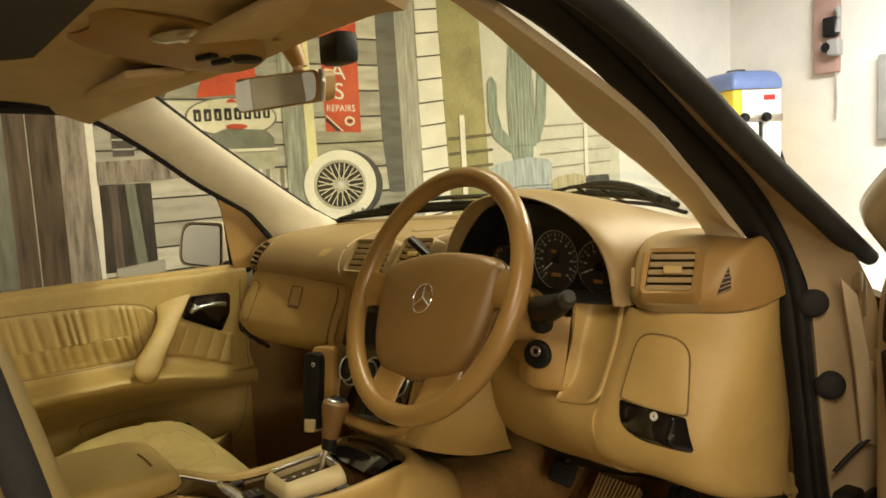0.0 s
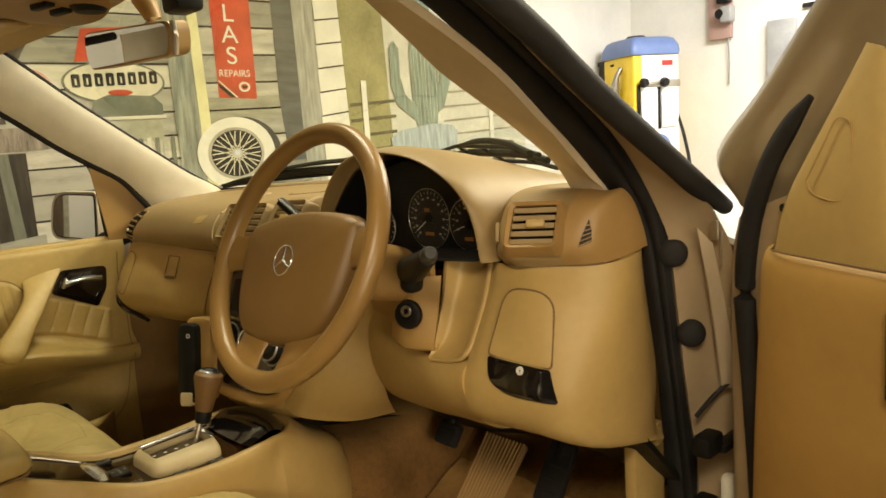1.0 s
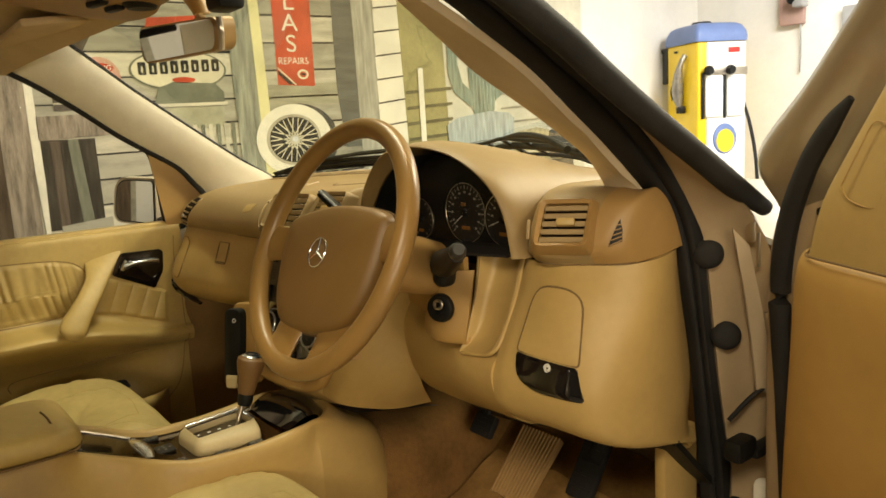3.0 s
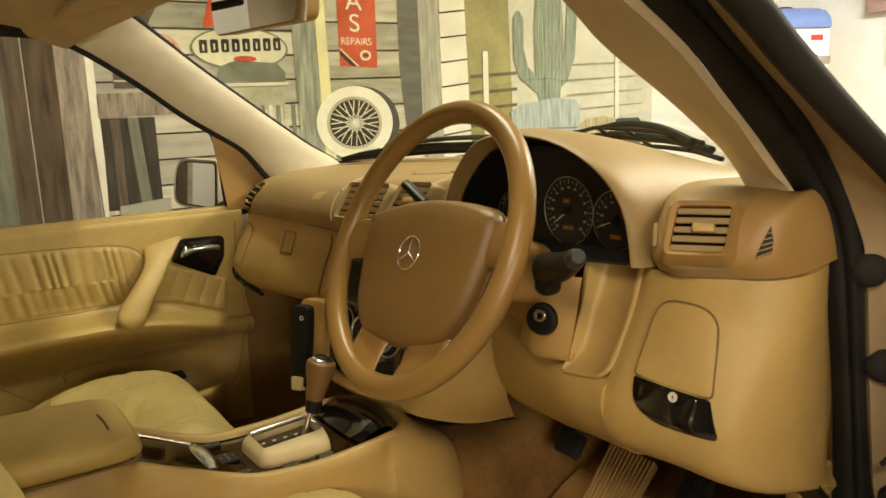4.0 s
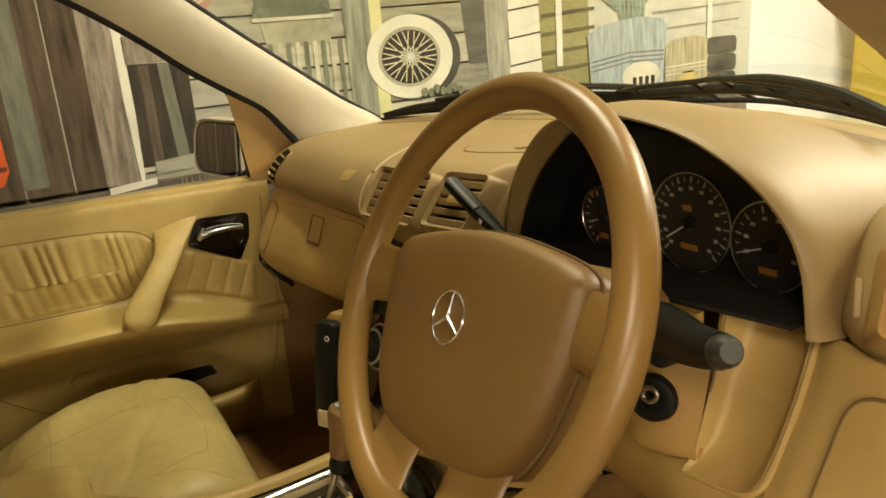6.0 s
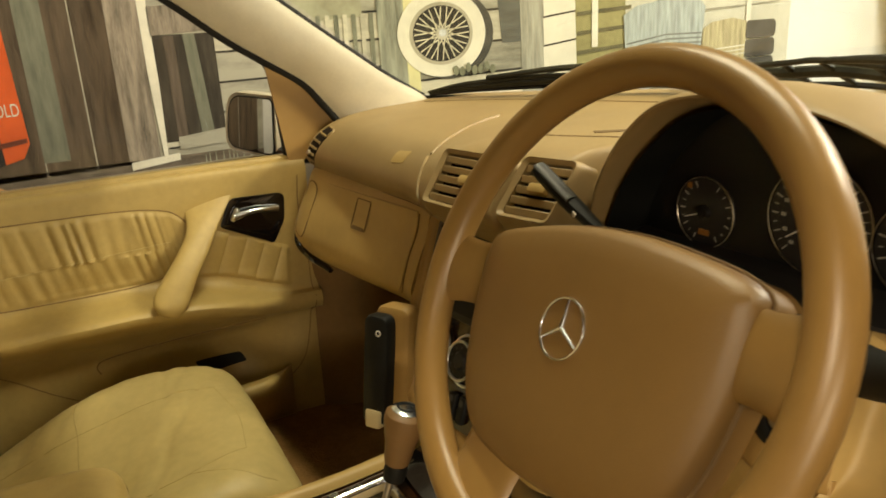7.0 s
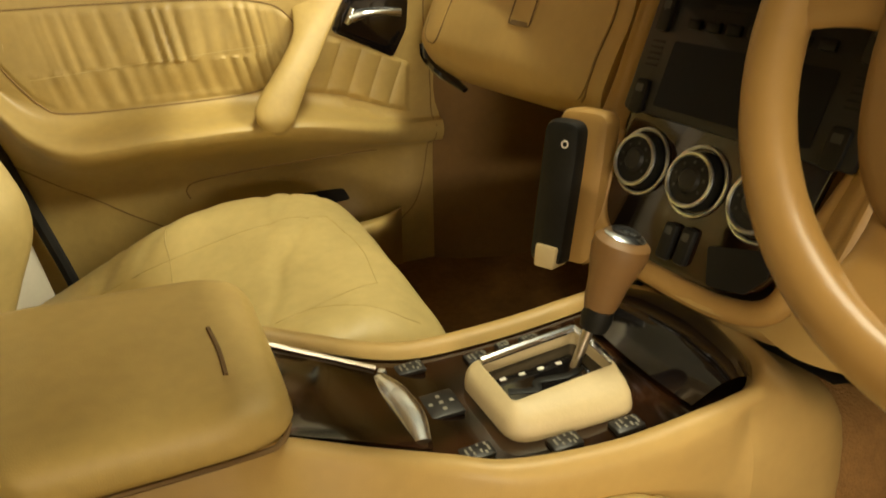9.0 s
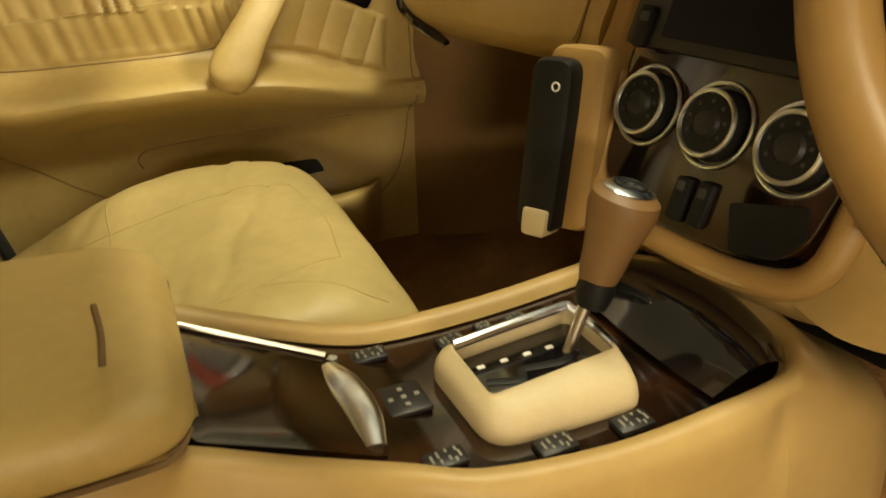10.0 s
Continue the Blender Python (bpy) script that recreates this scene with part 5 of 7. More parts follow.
for nm, x, z, r, a0, a1, nt, needle in (("small_gauge", 0.234, 1.120, 0.037, 115, 245, 9, 200), ("speedometer", 0.364, 1.138, 0.051, -45, 225, 25, 215), ("rev_counter", 0.459, 1.132, 0.042, -20, 200, 15, 200)):
    g = part(nm, lathe([(0, 0.003), (r, 0.003), (r + 0.001, 0.0), (0, 0)], 40, Matrix.Translation((x, 0.305, z)) @ pose(0, 0, 0, 90)), DIAL_FACE, cl, "round dark dial with pale marks")
    part("bezel", tube([(x + (r + 0.001) * math.cos(2 * math.pi * k / 48), 0.300, z + (r + 0.001) * math.sin(2 * math.pi * k / 48)) for k in range(48)], 0.0007, 6, closed=True, up=(0, 1, 0)), SATIN, g)
    for k in range(nt):
        a = radians(a0 + (a1 - a0) * k / (nt - 1))
        big = k % 2 == 0
        part("mark", box((0.007 if big else 0.004, 0.0006, 0.0016 if big else 0.0009), m=Matrix.Translation((x + (r - 0.006) * math.cos(a), 0.3015, z + (r - 0.006) * math.sin(a))) @ pose(0, 0, 0, 0, -math.degrees(a)), bevel=0), DIAL_MARK, g)
        if big and nt > 10:
            part("figure_bar", box((0.005, 0.0006, 0.0035), (x + (r - 0.015) * math.cos(a), 0.3015, z + (r - 0.015) * math.sin(a)), 0), DIAL_MARK, g)
    a = radians(needle)
    part("needle", box((r * 0.75, 0.001, 0.0014), m=Matrix.Translation((x + r * 0.35 * math.cos(a), 0.2995, z + r * 0.35 * math.sin(a))) @ pose(0, 0, 0, 0, -needle), bevel=0), SYMBOL, g)
    part("needle_hub", lathe([(0, 0.006), (0.006, 0.006), (0.008, 0.0), (0, 0)], 16, Matrix.Translation((x, 0.302, z)) @ pose(0, 0, 0, 90)), BLACK, g)
for k in range(7):
    a = radians(-60 + 20 * k)
    part("gauge_mark", box((0.006 if k % 2 == 0 else 0.003, 0.0006, 0.0014), m=Matrix.Translation((0.234 + 0.031 * math.cos(a), 0.3015, 1.120 + 0.031 * math.sin(a))) @ pose(0, 0, 0, 0, -math.degrees(a)), bevel=0), DIAL_MARK, cl)
for x, z, w in ((0.212, 1.146, 0.006), (0.234, 1.098, 0.014), (0.364, 1.112, 0.022), (0.459, 1.108, 0.02), (0.36, 1.153, 0.012)):
    part("display_window", box((w, 0.001, 0.006), (x, 0.3008, z), 0), surface("lcd_amber", (0.32, 0.13, 0.02), 0.4, 0.2, 200, 0), cl)
part("lens", plate([(0.15, 1.08), (0.508, 1.08), (0.505, 1.15), (0.47, 1.21), (0.37, 1.235), (0.27, 1.22), (0.19, 1.16)], 0.001, Matrix(((1, 0, 0, 0), (0, 0, -1, 0.286), (0, 1, 0, 0), (0, 0, 0, 1)))), LENS, cl, "clear plastic lens").visible_shadow = False
# lower panel on the driver's side
LOW = [
    prof(0.195, [(0.275, 0.99), (0.265, 0.93), (0.275, 0.87), (0.295, 0.82), (0.33, 0.775), (0.40, 0.74)]),
    prof(0.26, [(0.255, 0.985), (0.235, 0.94), (0.235, 0.89), (0.255, 0.835), (0.295, 0.792), (0.37, 0.77)]),
    prof(0.38, [(0.240, 0.965), (0.222, 0.935), (0.218, 0.895), (0.238, 0.845), (0.280, 0.800), (0.36, 0.782)]),
    prof(0.46, [(0.222, 0.945), (0.205, 0.925), (0.202, 0.89), (0.226, 0.845), (0.275, 0.808), (0.36, 0.79)]),
    prof(0.533, [(0.222, 0.945), (0.196, 0.925), (0.196, 0.89), (0.224, 0.845), (0.275, 0.81), (0.36, 0.795)]),
]
LOWR = [
    prof(0.533, [(0.274, 1.083), (0.255, 1.03), (0.215, 0.955), (0.196, 0.90), (0.226, 0.842), (0.36, 0.795)]),
    prof(0.56, [(0.262, 1.083), (0.250, 1.03), (0.212, 0.955), (0.196, 0.90), (0.226, 0.842), (0.36, 0.798)]),
    prof(0.62, [(0.262, 1.083), (0.255, 1.03), (0.224, 0.955), (0.208, 0.90), (0.238, 0.840), (0.36, 0.80)]),
    prof(0.675, [(0.290, 1.083), (0.278, 1.03), (0.245, 0.955), (0.230, 0.89), (0.262, 0.828), (0.37, 0.795)]),
    prof(0.705, [(0.320, 1.084), (0.308, 1.03), (0.280, 0.955), (0.268, 0.885), (0.296, 0.82), (0.40, 0.79)]),
    prof(0.720, [(0.355, 1.088), (0.345, 1.03), (0.335, 0.955), (0.335, 0.885), (0.355, 0.815), (0.43, 0.787)]),
    prof(0.714, [(0.40, 1.092), (0.40, 1.03), (0.405, 0.955), (0.41, 0.885), (0.425, 0.80), (0.455, 0.782)]),
    prof(0.690, [(0.44, 1.094), (0.45, 1.03), (0.465, 0.955), (0.475, 0.885), (0.47, 0.80), (0.48, 0.785)]),
]
low_l = part("knee_panel", skin(LOW, 40, 26, 0.01), TRIM, dash, "beige knee panel below the steering column")
low_r = part("side_panel", skin(LOWR, 56, 36, 0.01), TRIM, dash, "beige lower dash panel by the door")
lowface = Sheet([low_l, low_r], (0, 1, 0))
part("column_filler", skin([[(0.165, 0.30, 1.07), (0.18, 0.28, 1.0), (0.19, 0.275, 0.98)], [(0.30, 0.240, 1.072), (0.30, 0.25, 1.0), (0.30, 0.25, 0.97)], [(0.44, 0.238, 1.079), (0.44, 0.238, 1.0), (0.44, 0.228, 0.94)]], 18, 14, 0.01), TRIM_DARK, dash)
# open tray between column and cover
part("tray", skin([[(0.448, 0.252, 1.085), (0.448, 0.240, 1.02), (0.452, 0.216, 0.960), (0.452, 0.203, 0.930)], [(0.462, 0.292, 1.085), (0.462, 0.268, 1.02), (0.464, 0.238, 0.958), (0.466, 0.204, 0.930)], [(0.514, 0.295, 1.085), (0.514, 0.270, 1.02), (0.512, 0.240, 0.958), (0.508, 0.204, 0.934)], [(0.534, 0.274, 1.083), (0.534, 0.251, 1.02), (0.533, 0.220, 0.962), (0.526, 0.205, 0.940)]], 24, 20, 0.006), TRIM, dash, "open beige tray beside the column")
part("tray_edge", tube([(0.533, 0.273, 1.083), (0.533, 0.249, 1.02), (0.532, 0.218, 0.962), (0.524, 0.205, 0.944), (0.500, 0.203, 0.936), (0.455, 0.203, 0.930)], 0.0035, 8, 30), TRIM, dash)
part("tray_rib", tube([(0.453, 0.252, 1.08), (0.453, 0.239, 1.02), (0.456, 0.211, 0.945)], 0.0016, 8, 20), SEAM, dash)
COV = rpoly([(0.572, 0.956), (0.574, 1.050), (0.652, 1.048), (0.669, 0.945)], [0.006, 0.034, 0.034, 0.006], 8)
part("release_cover", lowface.cover(COV, 0.0035), TRIM, dash, "rounded beige cover over the brake release")
part("cover_joint", tube([lowface.at(*p, 0.0015) for p in COV], 0.0018, 6, closed=True, up=(0, 1, 0)), SEAM, dash)
HND = rpoly([(0.572, 0.954), (0.668, 0.943), (0.682, 0.897), (0.612, 0.905), (0.580, 0.922)], [0.004, 0.004, 0.006, 0.025, 0.02], 6)
part("brake_release", lowface.cover(HND, 0.004), PIANO, dash, "gloss black brake release handle")
bi = lowface.at(0.628, 0.939, 0.0055)
for r in (0.0028, 0.0052):
    part("brake_symbol", tube([bi + Vector((r * math.cos(2 * math.pi * k / 24) * (1 if r < 0.005 else 1.05), 0.25 * r * math.sin(2 * math.pi * k / 24), r * math.sin(2 * math.pi * k / 24))) for k in range(24)], 0.0011, 5, closed=True, up=(0, 1, 0)), SYMBOL, dash, "white brake symbol")
part("pad_joint", face.groove([(0.548, 1.0838), (0.60, 1.0838), (0.66, 1.084), (0.705, 1.0858)], 0.0014, 40), SEAM, dash)
part("pad_joint", face.groove([(-0.70, 1.0565), (-0.5, 1.058), (-0.2, 1.061), (-0.15, 1.064)], 0.0014, 40), SEAM, dash)
# passenger side: glove box front, side panel and undertray
GLO = [
    prof(-0.70, [(0.22, 1.055), (0.20, 1.02), (0.185, 0.97), (0.19, 0.93), (0.22, 0.89), (0.30, 0.86)]),
    prof(-0.655, [(0.172, 1.055), (0.152, 1.02), (0.128, 0.97), (0.120, 0.93), (0.160, 0.88), (0.27, 0.84)]),
    prof(-0.58, [(0.150, 1.056), (0.136, 1.02), (0.112, 0.97), (0.102, 0.925), (0.150, 0.875), (0.27, 0.84)]),
    prof(-0.42, [(0.162, 1.058), (0.150, 1.02), (0.128, 0.97), (0.120, 0.925), (0.165, 0.88), (0.28, 0.85)]),
    prof(-0.24, [(0.182, 1.060), (0.172, 1.02), (0.152, 0.97), (0.146, 0.925), (0.180, 0.89), (0.29, 0.86)]),
    prof(-0.175, [(0.186, 1.062), (0.174, 1.02), (0.152, 0.97), (0.142, 0.93), (0.165, 0.90), (0.28, 0.87)]),
]
GLO = [[(r[0][0], r[0][1] + 0.035, r[0][2] + 0.022), *r] for r in GLO]
glo = part("glove_panel", skin(GLO, 60, 34, 0.01), TRIM, dash, "beige glove box panel")
gface = Sheet([glo], (0, 1, 0))
GD = rpoly([(-0.535, 1.046), (-0.205, 1.050), (-0.210, 0.938), (-0.235, 0.918), (-0.515, 0.914), (-0.535, 0.945)], [0.006, 0.006, 0.02, 0.02, 0.03, 0.02], 6)
gd = part("glove_box_lid", gface.cover(GD, 0.004), TRIM, dash, "beige glove box lid")
part("lid_joint", gface.groove([(-0.205, 1.047), (-0.208, 0.99), (-0.211, 0.938), (-0.222, 0.922)], 0.0016, 30), SEAM, dash)
glid = Sheet([glo, gd], (0, 1, 0))
part("latch", glid.cover(rpoly([(-0.390, 0.995), (-0.345, 0.995), (-0.345, 1.040), (-0.390, 1.040)], 0.003, 3), 0.0015, 4), TRIM, gd, "square latch")
part("latch_slot", glid.cover(rpoly([(-0.386, 0.991), (-0.350, 0.991), (-0.350, 0.997), (-0.386, 0.997)], 0.001, 2), 0.002, 3), SEAM, gd)
part("latch_joint", tube([glid.at(*p, 0.0012) for p in rpoly([(-0.390, 0.992), (-0.345, 0.992), (-0.345, 1.041), (-0.390, 1.041)], 0.003, 3)], 0.0011, 6, closed=True, up=(0, 1, 0)), SEAM, gd)
SV = rpoly([(-0.615, 0.945), (-0.560, 0.935), (-0.557, 1.038), (-0.612, 1.04)], 0.024, 6)
part("side_flap", gface.cover(SV, 0.002), TRIM, dash, "rounded flap beside the glove box")
part("flap_joint", tube([gface.at(*p, 0.0008) for p in SV], 0.0012, 6, closed=True, up=(0, 1, 0)), SEAM, dash)
part("dark_slot", tube([(-0.668, 0.122, 0.920), (-0.640, 0.121, 0.902), (-0.600, 0.130, 0.883), (-0.550, 0.146, 0.864)], [0.006, 0.013, 0.013, 0.006], 10, 24, flat=0.7), PIANO, dash, "dark slot under the flap")
part("under_tray", skin([[(-0.68, 0.235, 0.868), (-0.66, 0.36, 0.80), (-0.62, 0.5, 0.74)], [(-0.4, 0.26, 0.852), (-0.4, 0.38, 0.82), (-0.4, 0.55, 0.80)], [(-0.18, 0.26, 0.868), (-0.18, 0.38, 0.83), (-0.18, 0.55, 0.80)]], 12, 12), CARPET, dash)

# ---- centre stack ----
stack = thing("centre_stack", (-0.01, 0.15, 0.95), "tan framed centre stack with radio, heater dials and dark wood", "centre stack")
SF = basis((0.012, 0.168, 0.975), (1, 0.10, 0.02), (0, 0.35, 0.94))
CHK = [
    [(-0.215, 0.310, 1.062), (-0.205, 0.310, 0.95), (-0.215, 0.310, 0.86), (-0.260, 0.330, 0.78)],
    [(-0.164, 0.188, 1.062), (-0.160, 0.155, 0.96), (-0.160, 0.125, 0.87), (-0.200, 0.210, 0.77)],
    [(-0.146, 0.178, 1.064), (-0.140, 0.142, 0.96), (-0.136, 0.108, 0.86), (-0.128, 0.085, 0.775)],
    [(-0.126, 0.186, 1.064), (-0.120, 0.150, 0.96), (-0.116, 0.115, 0.86), (-0.103, 0.080, 0.79)],
]
part("side_frame", skin(CHK, 20, 24), TRIM_DARK, stack, "tan moulded stack side")
part("side_frame", skin([[(0.024 - p[0], p[1] + 0.015, max(p[2], 0.87)) for p in r[:3]] for r in CHK], 20, 24), TRIM_DARK, stack, "tan moulded stack side")
part("wood_panel", plate(rpoly([(-0.125, -0.09), (-0.117, -0.145), (-0.09, -0.169), (-0.03, -0.175), (0.055, -0.172), (0.096, -0.152), (0.106, -0.09), (0.125, 0.10), (-0.13, 0.10)], [0.02, 0.02, 0.02, 0.03, 0.03, 0.02, 0.02, 0.01, 0.01], 6), 0.006, SF, 0.002), BURL, stack, "dark lacquered wood panel")
part("lower_frame", tube([SF @ Vector(p) for p in ((-0.137, -0.06, 0.0), (-0.128, -0.15, 0.0), (-0.095, -0.180, -0.002), (-0.03, -0.187, -0.002), (0.06, -0.184, -0.002), (0.108, -0.160, -0.002), (0.118, -0.09, -0.002), (0.135, -0.02, -0.002))], 0.012, 10, 40), TRIM_DARK, stack)
radio = part("radio", plate(rpoly([(-0.132, -0.036), (0.132, -0.036), (0.132, 0.095), (-0.132, 0.095)], 0.006), 0.016, SF, 0.003), GREY_PLASTIC, stack, "dark grey radio and navigation unit")
part("screen", plate(rpoly([(-0.090, -0.026), (0.090, -0.026), (0.090, 0.040), (-0.090, 0.040)], 0.003), 0.001, SF @ Matrix.Translation((0, 0, 0.0165))), SCREEN, radio, "black screen")
part("slot", plate(rect(-0.055, 0.055, 0.075, 0.080), 0.001, SF @ Matrix.Translation((0, 0, 0.0165))), BLACK, radio)
for k in range(7):
    part("button", box((0.016, 0.010, 0.006), m=SF @ Matrix.Translation((-0.072 + 0.024 * k, 0.058, 0.018)), bevel=0.002), BLACK, radio)
for sx in (-1, 1):
    for y in (0.065, -0.020):
        part("key", plate(rpoly([(sx * 0.112 - 0.009, y - 0.018), (sx * 0.112 + 0.009, y - 0.018), (sx * 0.112 + 0.009, y + 0.018), (sx * 0.112 - 0.009, y + 0.018)], 0.006), 0.005, SF @ Matrix.Translation((0, 0, 0.016)), 0.002), BLACK, radio)
        part("key_print", plate(rpoly([(sx * 0.112 - 0.005, y + 0.004), (sx * 0.112 + 0.005, y + 0.004), (sx * 0.112 + 0.005, y + 0.012), (sx * 0.112 - 0.005, y + 0.012)], 0.002), 0.0005, SF @ Matrix.Translation((0, 0, 0.0212))), GREY_TIP, radio)
    for k in range(5):
        part("grille_bar", plate(rect(sx * 0.112 - 0.008, sx * 0.112 + 0.008, 0.012 + 0.006 * k, 0.014 + 0.006 * k), 0.0006, SF @ Matrix.Translation((0, 0, 0.016))), BLACK, radio)


def ring(r, tubr, m):
    return tube([m @ Vector((r * math.cos(2 * math.pi * k / 40), r * math.sin(2 * math.pi * k / 40), 0)) for k in range(40)], tubr, 8, closed=True, up=tuple((m.to_3x3() @ Vector((0, 0, 1)))))


for k in range(3):
    x = -0.087 + 0.075 * k
    m = SF @ Matrix.Translation((x, -0.083, 0.006))
    d = part("heater_dial", lathe([(0, 0.013), (0.021, 0.014), (0.0255, 0.013), (0.0275, 0.008), (0.0295, 0.0), (0, 0)], 32, m), BLACK, stack, "round heater dial ringed in chrome")
    part("outer_ring", ring(0.0335, 0.0021, m @ Matrix.Translation((0, 0, 0.002))), STEEL, d, "thin chrome ring")
    part("inner_ring", ring(0.0255, 0.0022, m @ Matrix.Translation((0, 0, 0.0140))), STEEL, d, "thin chrome ring")
    part("dial_cap", lathe([(0, 0.004), (0.010, 0.003), (0.013, 0.0), (0, 0)], 24, m @ Matrix.Translation((0, 0, 0.0135))), GREY_PLASTIC, d)
    for j in range(7):
        a = radians(-30 + 40 * j)
        part("dial_mark", box((0.003, 0.003, 0.0004), m=m @ Matrix.Translation((0.0175 * math.cos(a), 0.0175 * math.sin(a), 0.0143)), bevel=0), GREY_TIP, d)
for k in range(2):
    x = -0.019 + 0.022 * k
    sw = part("rocker_switch", box((0.016, 0.038, 0.010), m=SF @ Matrix.Translation((x, -0.147 + 0.002 * k, 0.008)), bevel=0.004), BLACK, stack)
    part("switch_print", plate(rpoly([(x - 0.004, -0.140), (x + 0.004, -0.140), (x + 0.004, -0.132), (x - 0.004, -0.132)], 0.002), 0.0005, SF @ Matrix.Translation((0, 0, 0.0132))), GREY_TIP, sw)
part("blank_panel", plate(rpoly([(0.026, -0.135), (0.088, -0.118), (0.095, -0.140), (0.079, -0.162), (0.040, -0.170)], 0.004), 0.002, SF @ Matrix.Translation((0, 0, 0.006))), BLACK, stack)
# knee flare joining stack and driver's panel
part("knee_flare", skin([[(0.095, 0.128, 0.795), (0.130, 0.138, 0.865), (0.142, 0.165, 0.95), (0.140, 0.205, 1.06)], [(0.145, 0.150, 0.773), (0.180, 0.156, 0.84), (0.192, 0.188, 0.94), (0.182, 0.238, 1.06)], [(0.190, 0.232, 0.752), (0.222, 0.210, 0.822), (0.230, 0.222, 0.93), (0.215, 0.265, 1.05)], [(0.198, 0.325, 0.742), (0.240, 0.275, 0.806), (0.26, 0.242, 0.92), (0.25, 0.27, 1.04)]], 30, 26, 0.006), TRIM, dash, "beige flared knee panel")
part("knee_lower", skin([[(-0.125, 0.098, 0.80), (-0.12, 0.135, 0.755), (-0.115, 0.165, 0.728)], [(0.0, 0.094, 0.797), (0.01, 0.132, 0.763), (0.02, 0.165, 0.745)], [(0.085, 0.100, 0.802), (0.092, 0.136, 0.777), (0.095, 0.165, 0.757)], [(0.112, 0.134, 0.812), (0.130, 0.160, 0.788), (0.145, 0.182, 0.770)]], 20, 14, 0.004), TRIM, dash, "beige lower edge of the stack")
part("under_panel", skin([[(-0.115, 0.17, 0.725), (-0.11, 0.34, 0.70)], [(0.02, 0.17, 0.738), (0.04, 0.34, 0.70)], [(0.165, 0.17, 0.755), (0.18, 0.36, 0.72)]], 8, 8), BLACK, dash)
# ---- steering wheel ----
WC = Vector((0.378, 0.0166, 1.1243))
WT = radians(25.7)
WM = Matrix.Translation(WC) @ Matrix(((1, 0, 0, 0), (0, math.sin(WT), -math.cos(WT), 0), (0, math.cos(WT), math.sin(WT), 0), (0, 0, 0, 1))) @ pose(0, 0, 0, 0, 0, 6)
sw = thing("steering_wheel", WC, "tan leather four-spoke steering wheel with a broad airbag hub", "steering wheel")
RR = 0.1867
part("rim", tube([WM @ Vector((RR * math.cos(2 * math.pi * k / 72), RR * math.sin(2 * math.pi * k / 72), 0.0)) for k in range(72)], 0.0156, 16, closed=True, up=tuple(WM.to_3x3() @ Vector((0, 0, 1)))), WHEEL_LEATHER, sw, "thick tan leather rim")
HUBO = [(-0.137, 0.022), (-0.126, 0.048), (-0.06, 0.062), (0.0, 0.066), (0.06, 0.062), (0.126, 0.048), (0.137, 0.022), (0.130, -0.04), (0.114, -0.09), (0.085, -0.120), (0.04, -0.130), (0.0, -0.132), (-0.04, -0.130), (-0.085, -0.120), (-0.114, -0.09), (-0.130, -0.04)]
HD = [tuple(p) for p in cr([(*p, 0) for p in HUBO + HUBO[:1]], 72)[:-1]]
hub_rows = []
for k, z in ((0.0005, 0.011), (0.25, 0.0108), (0.5, 0.0098), (0.75, 0.0072), (0.90, 0.0025), (0.97, -0.003), (1.0, -0.013), (0.985, -0.045)):
    hub_rows.append([WM @ Vector((p[0] * k, -0.034 + (p[1] + 0.034) * k, z)) for p in HD])
hub = part("airbag_hub", grid_bm(hub_rows, False, True), HUB_SKIN, sw, "smooth brown airbag cover")
em = WM @ Matrix.Translation((0, -0.014, 0.0112))
part("star_ring", ring(0.0225, 0.0010, em), CHROME, hub, "thin chrome ring emblem")
for k in range(3):
    a = radians(90 + 120 * k)
    part("star_arm", tube([em @ Vector((0, 0, 0.0006)), em @ Vector((0.0225 * math.cos(a), 0.0225 * math.sin(a), 0.0))], [0.0019, 0.0006], 6), CHROME, hub)
part("hub_seam", tube([WM @ Vector((p[0] * 1.005, p[1] * 1.005, -0.018)) for p in HD], 0.0016, 6, closed=True, up=tuple(WM.to_3x3() @ Vector((0, 0, 1)))), SEAM, sw)


def spoke(a, b, w0, w1, name="spoke"):
    a, b = Vector(a), Vector(b)
    d = (b - a).normalized()
    s = Vector((-d.y, d.x, 0))
    rows = []
    for t in np.linspace(0, 1, 8):
        p = a.lerp(b, t)
        w = w0 + (w1 - w0) * t + 0.012 * (2 * t - 1) ** 2
        rows.append([WM @ (p + s * w * math.cos(k) + Vector((0, 0, 0.008 * math.sin(k)))) for k in [2 * math.pi * j / 16 for j in range(16)]])
    return part(name, grid_bm(rows, False, True), WHEEL_LEATHER, sw)


spoke((-0.095, 0.008, -0.022), (-0.182, 0.006, 0.0), 0.032, 0.026)
spoke((0.095, 0.008, -0.022), (0.182, 0.006, 0.0), 0.032, 0.026)
spoke((-0.056, -0.085, -0.022), (-0.064, -0.176, 0.0), 0.042, 0.034)
spoke((0.056, -0.085, -0.022), (0.064, -0.176, 0.0), 0.042, 0.034)
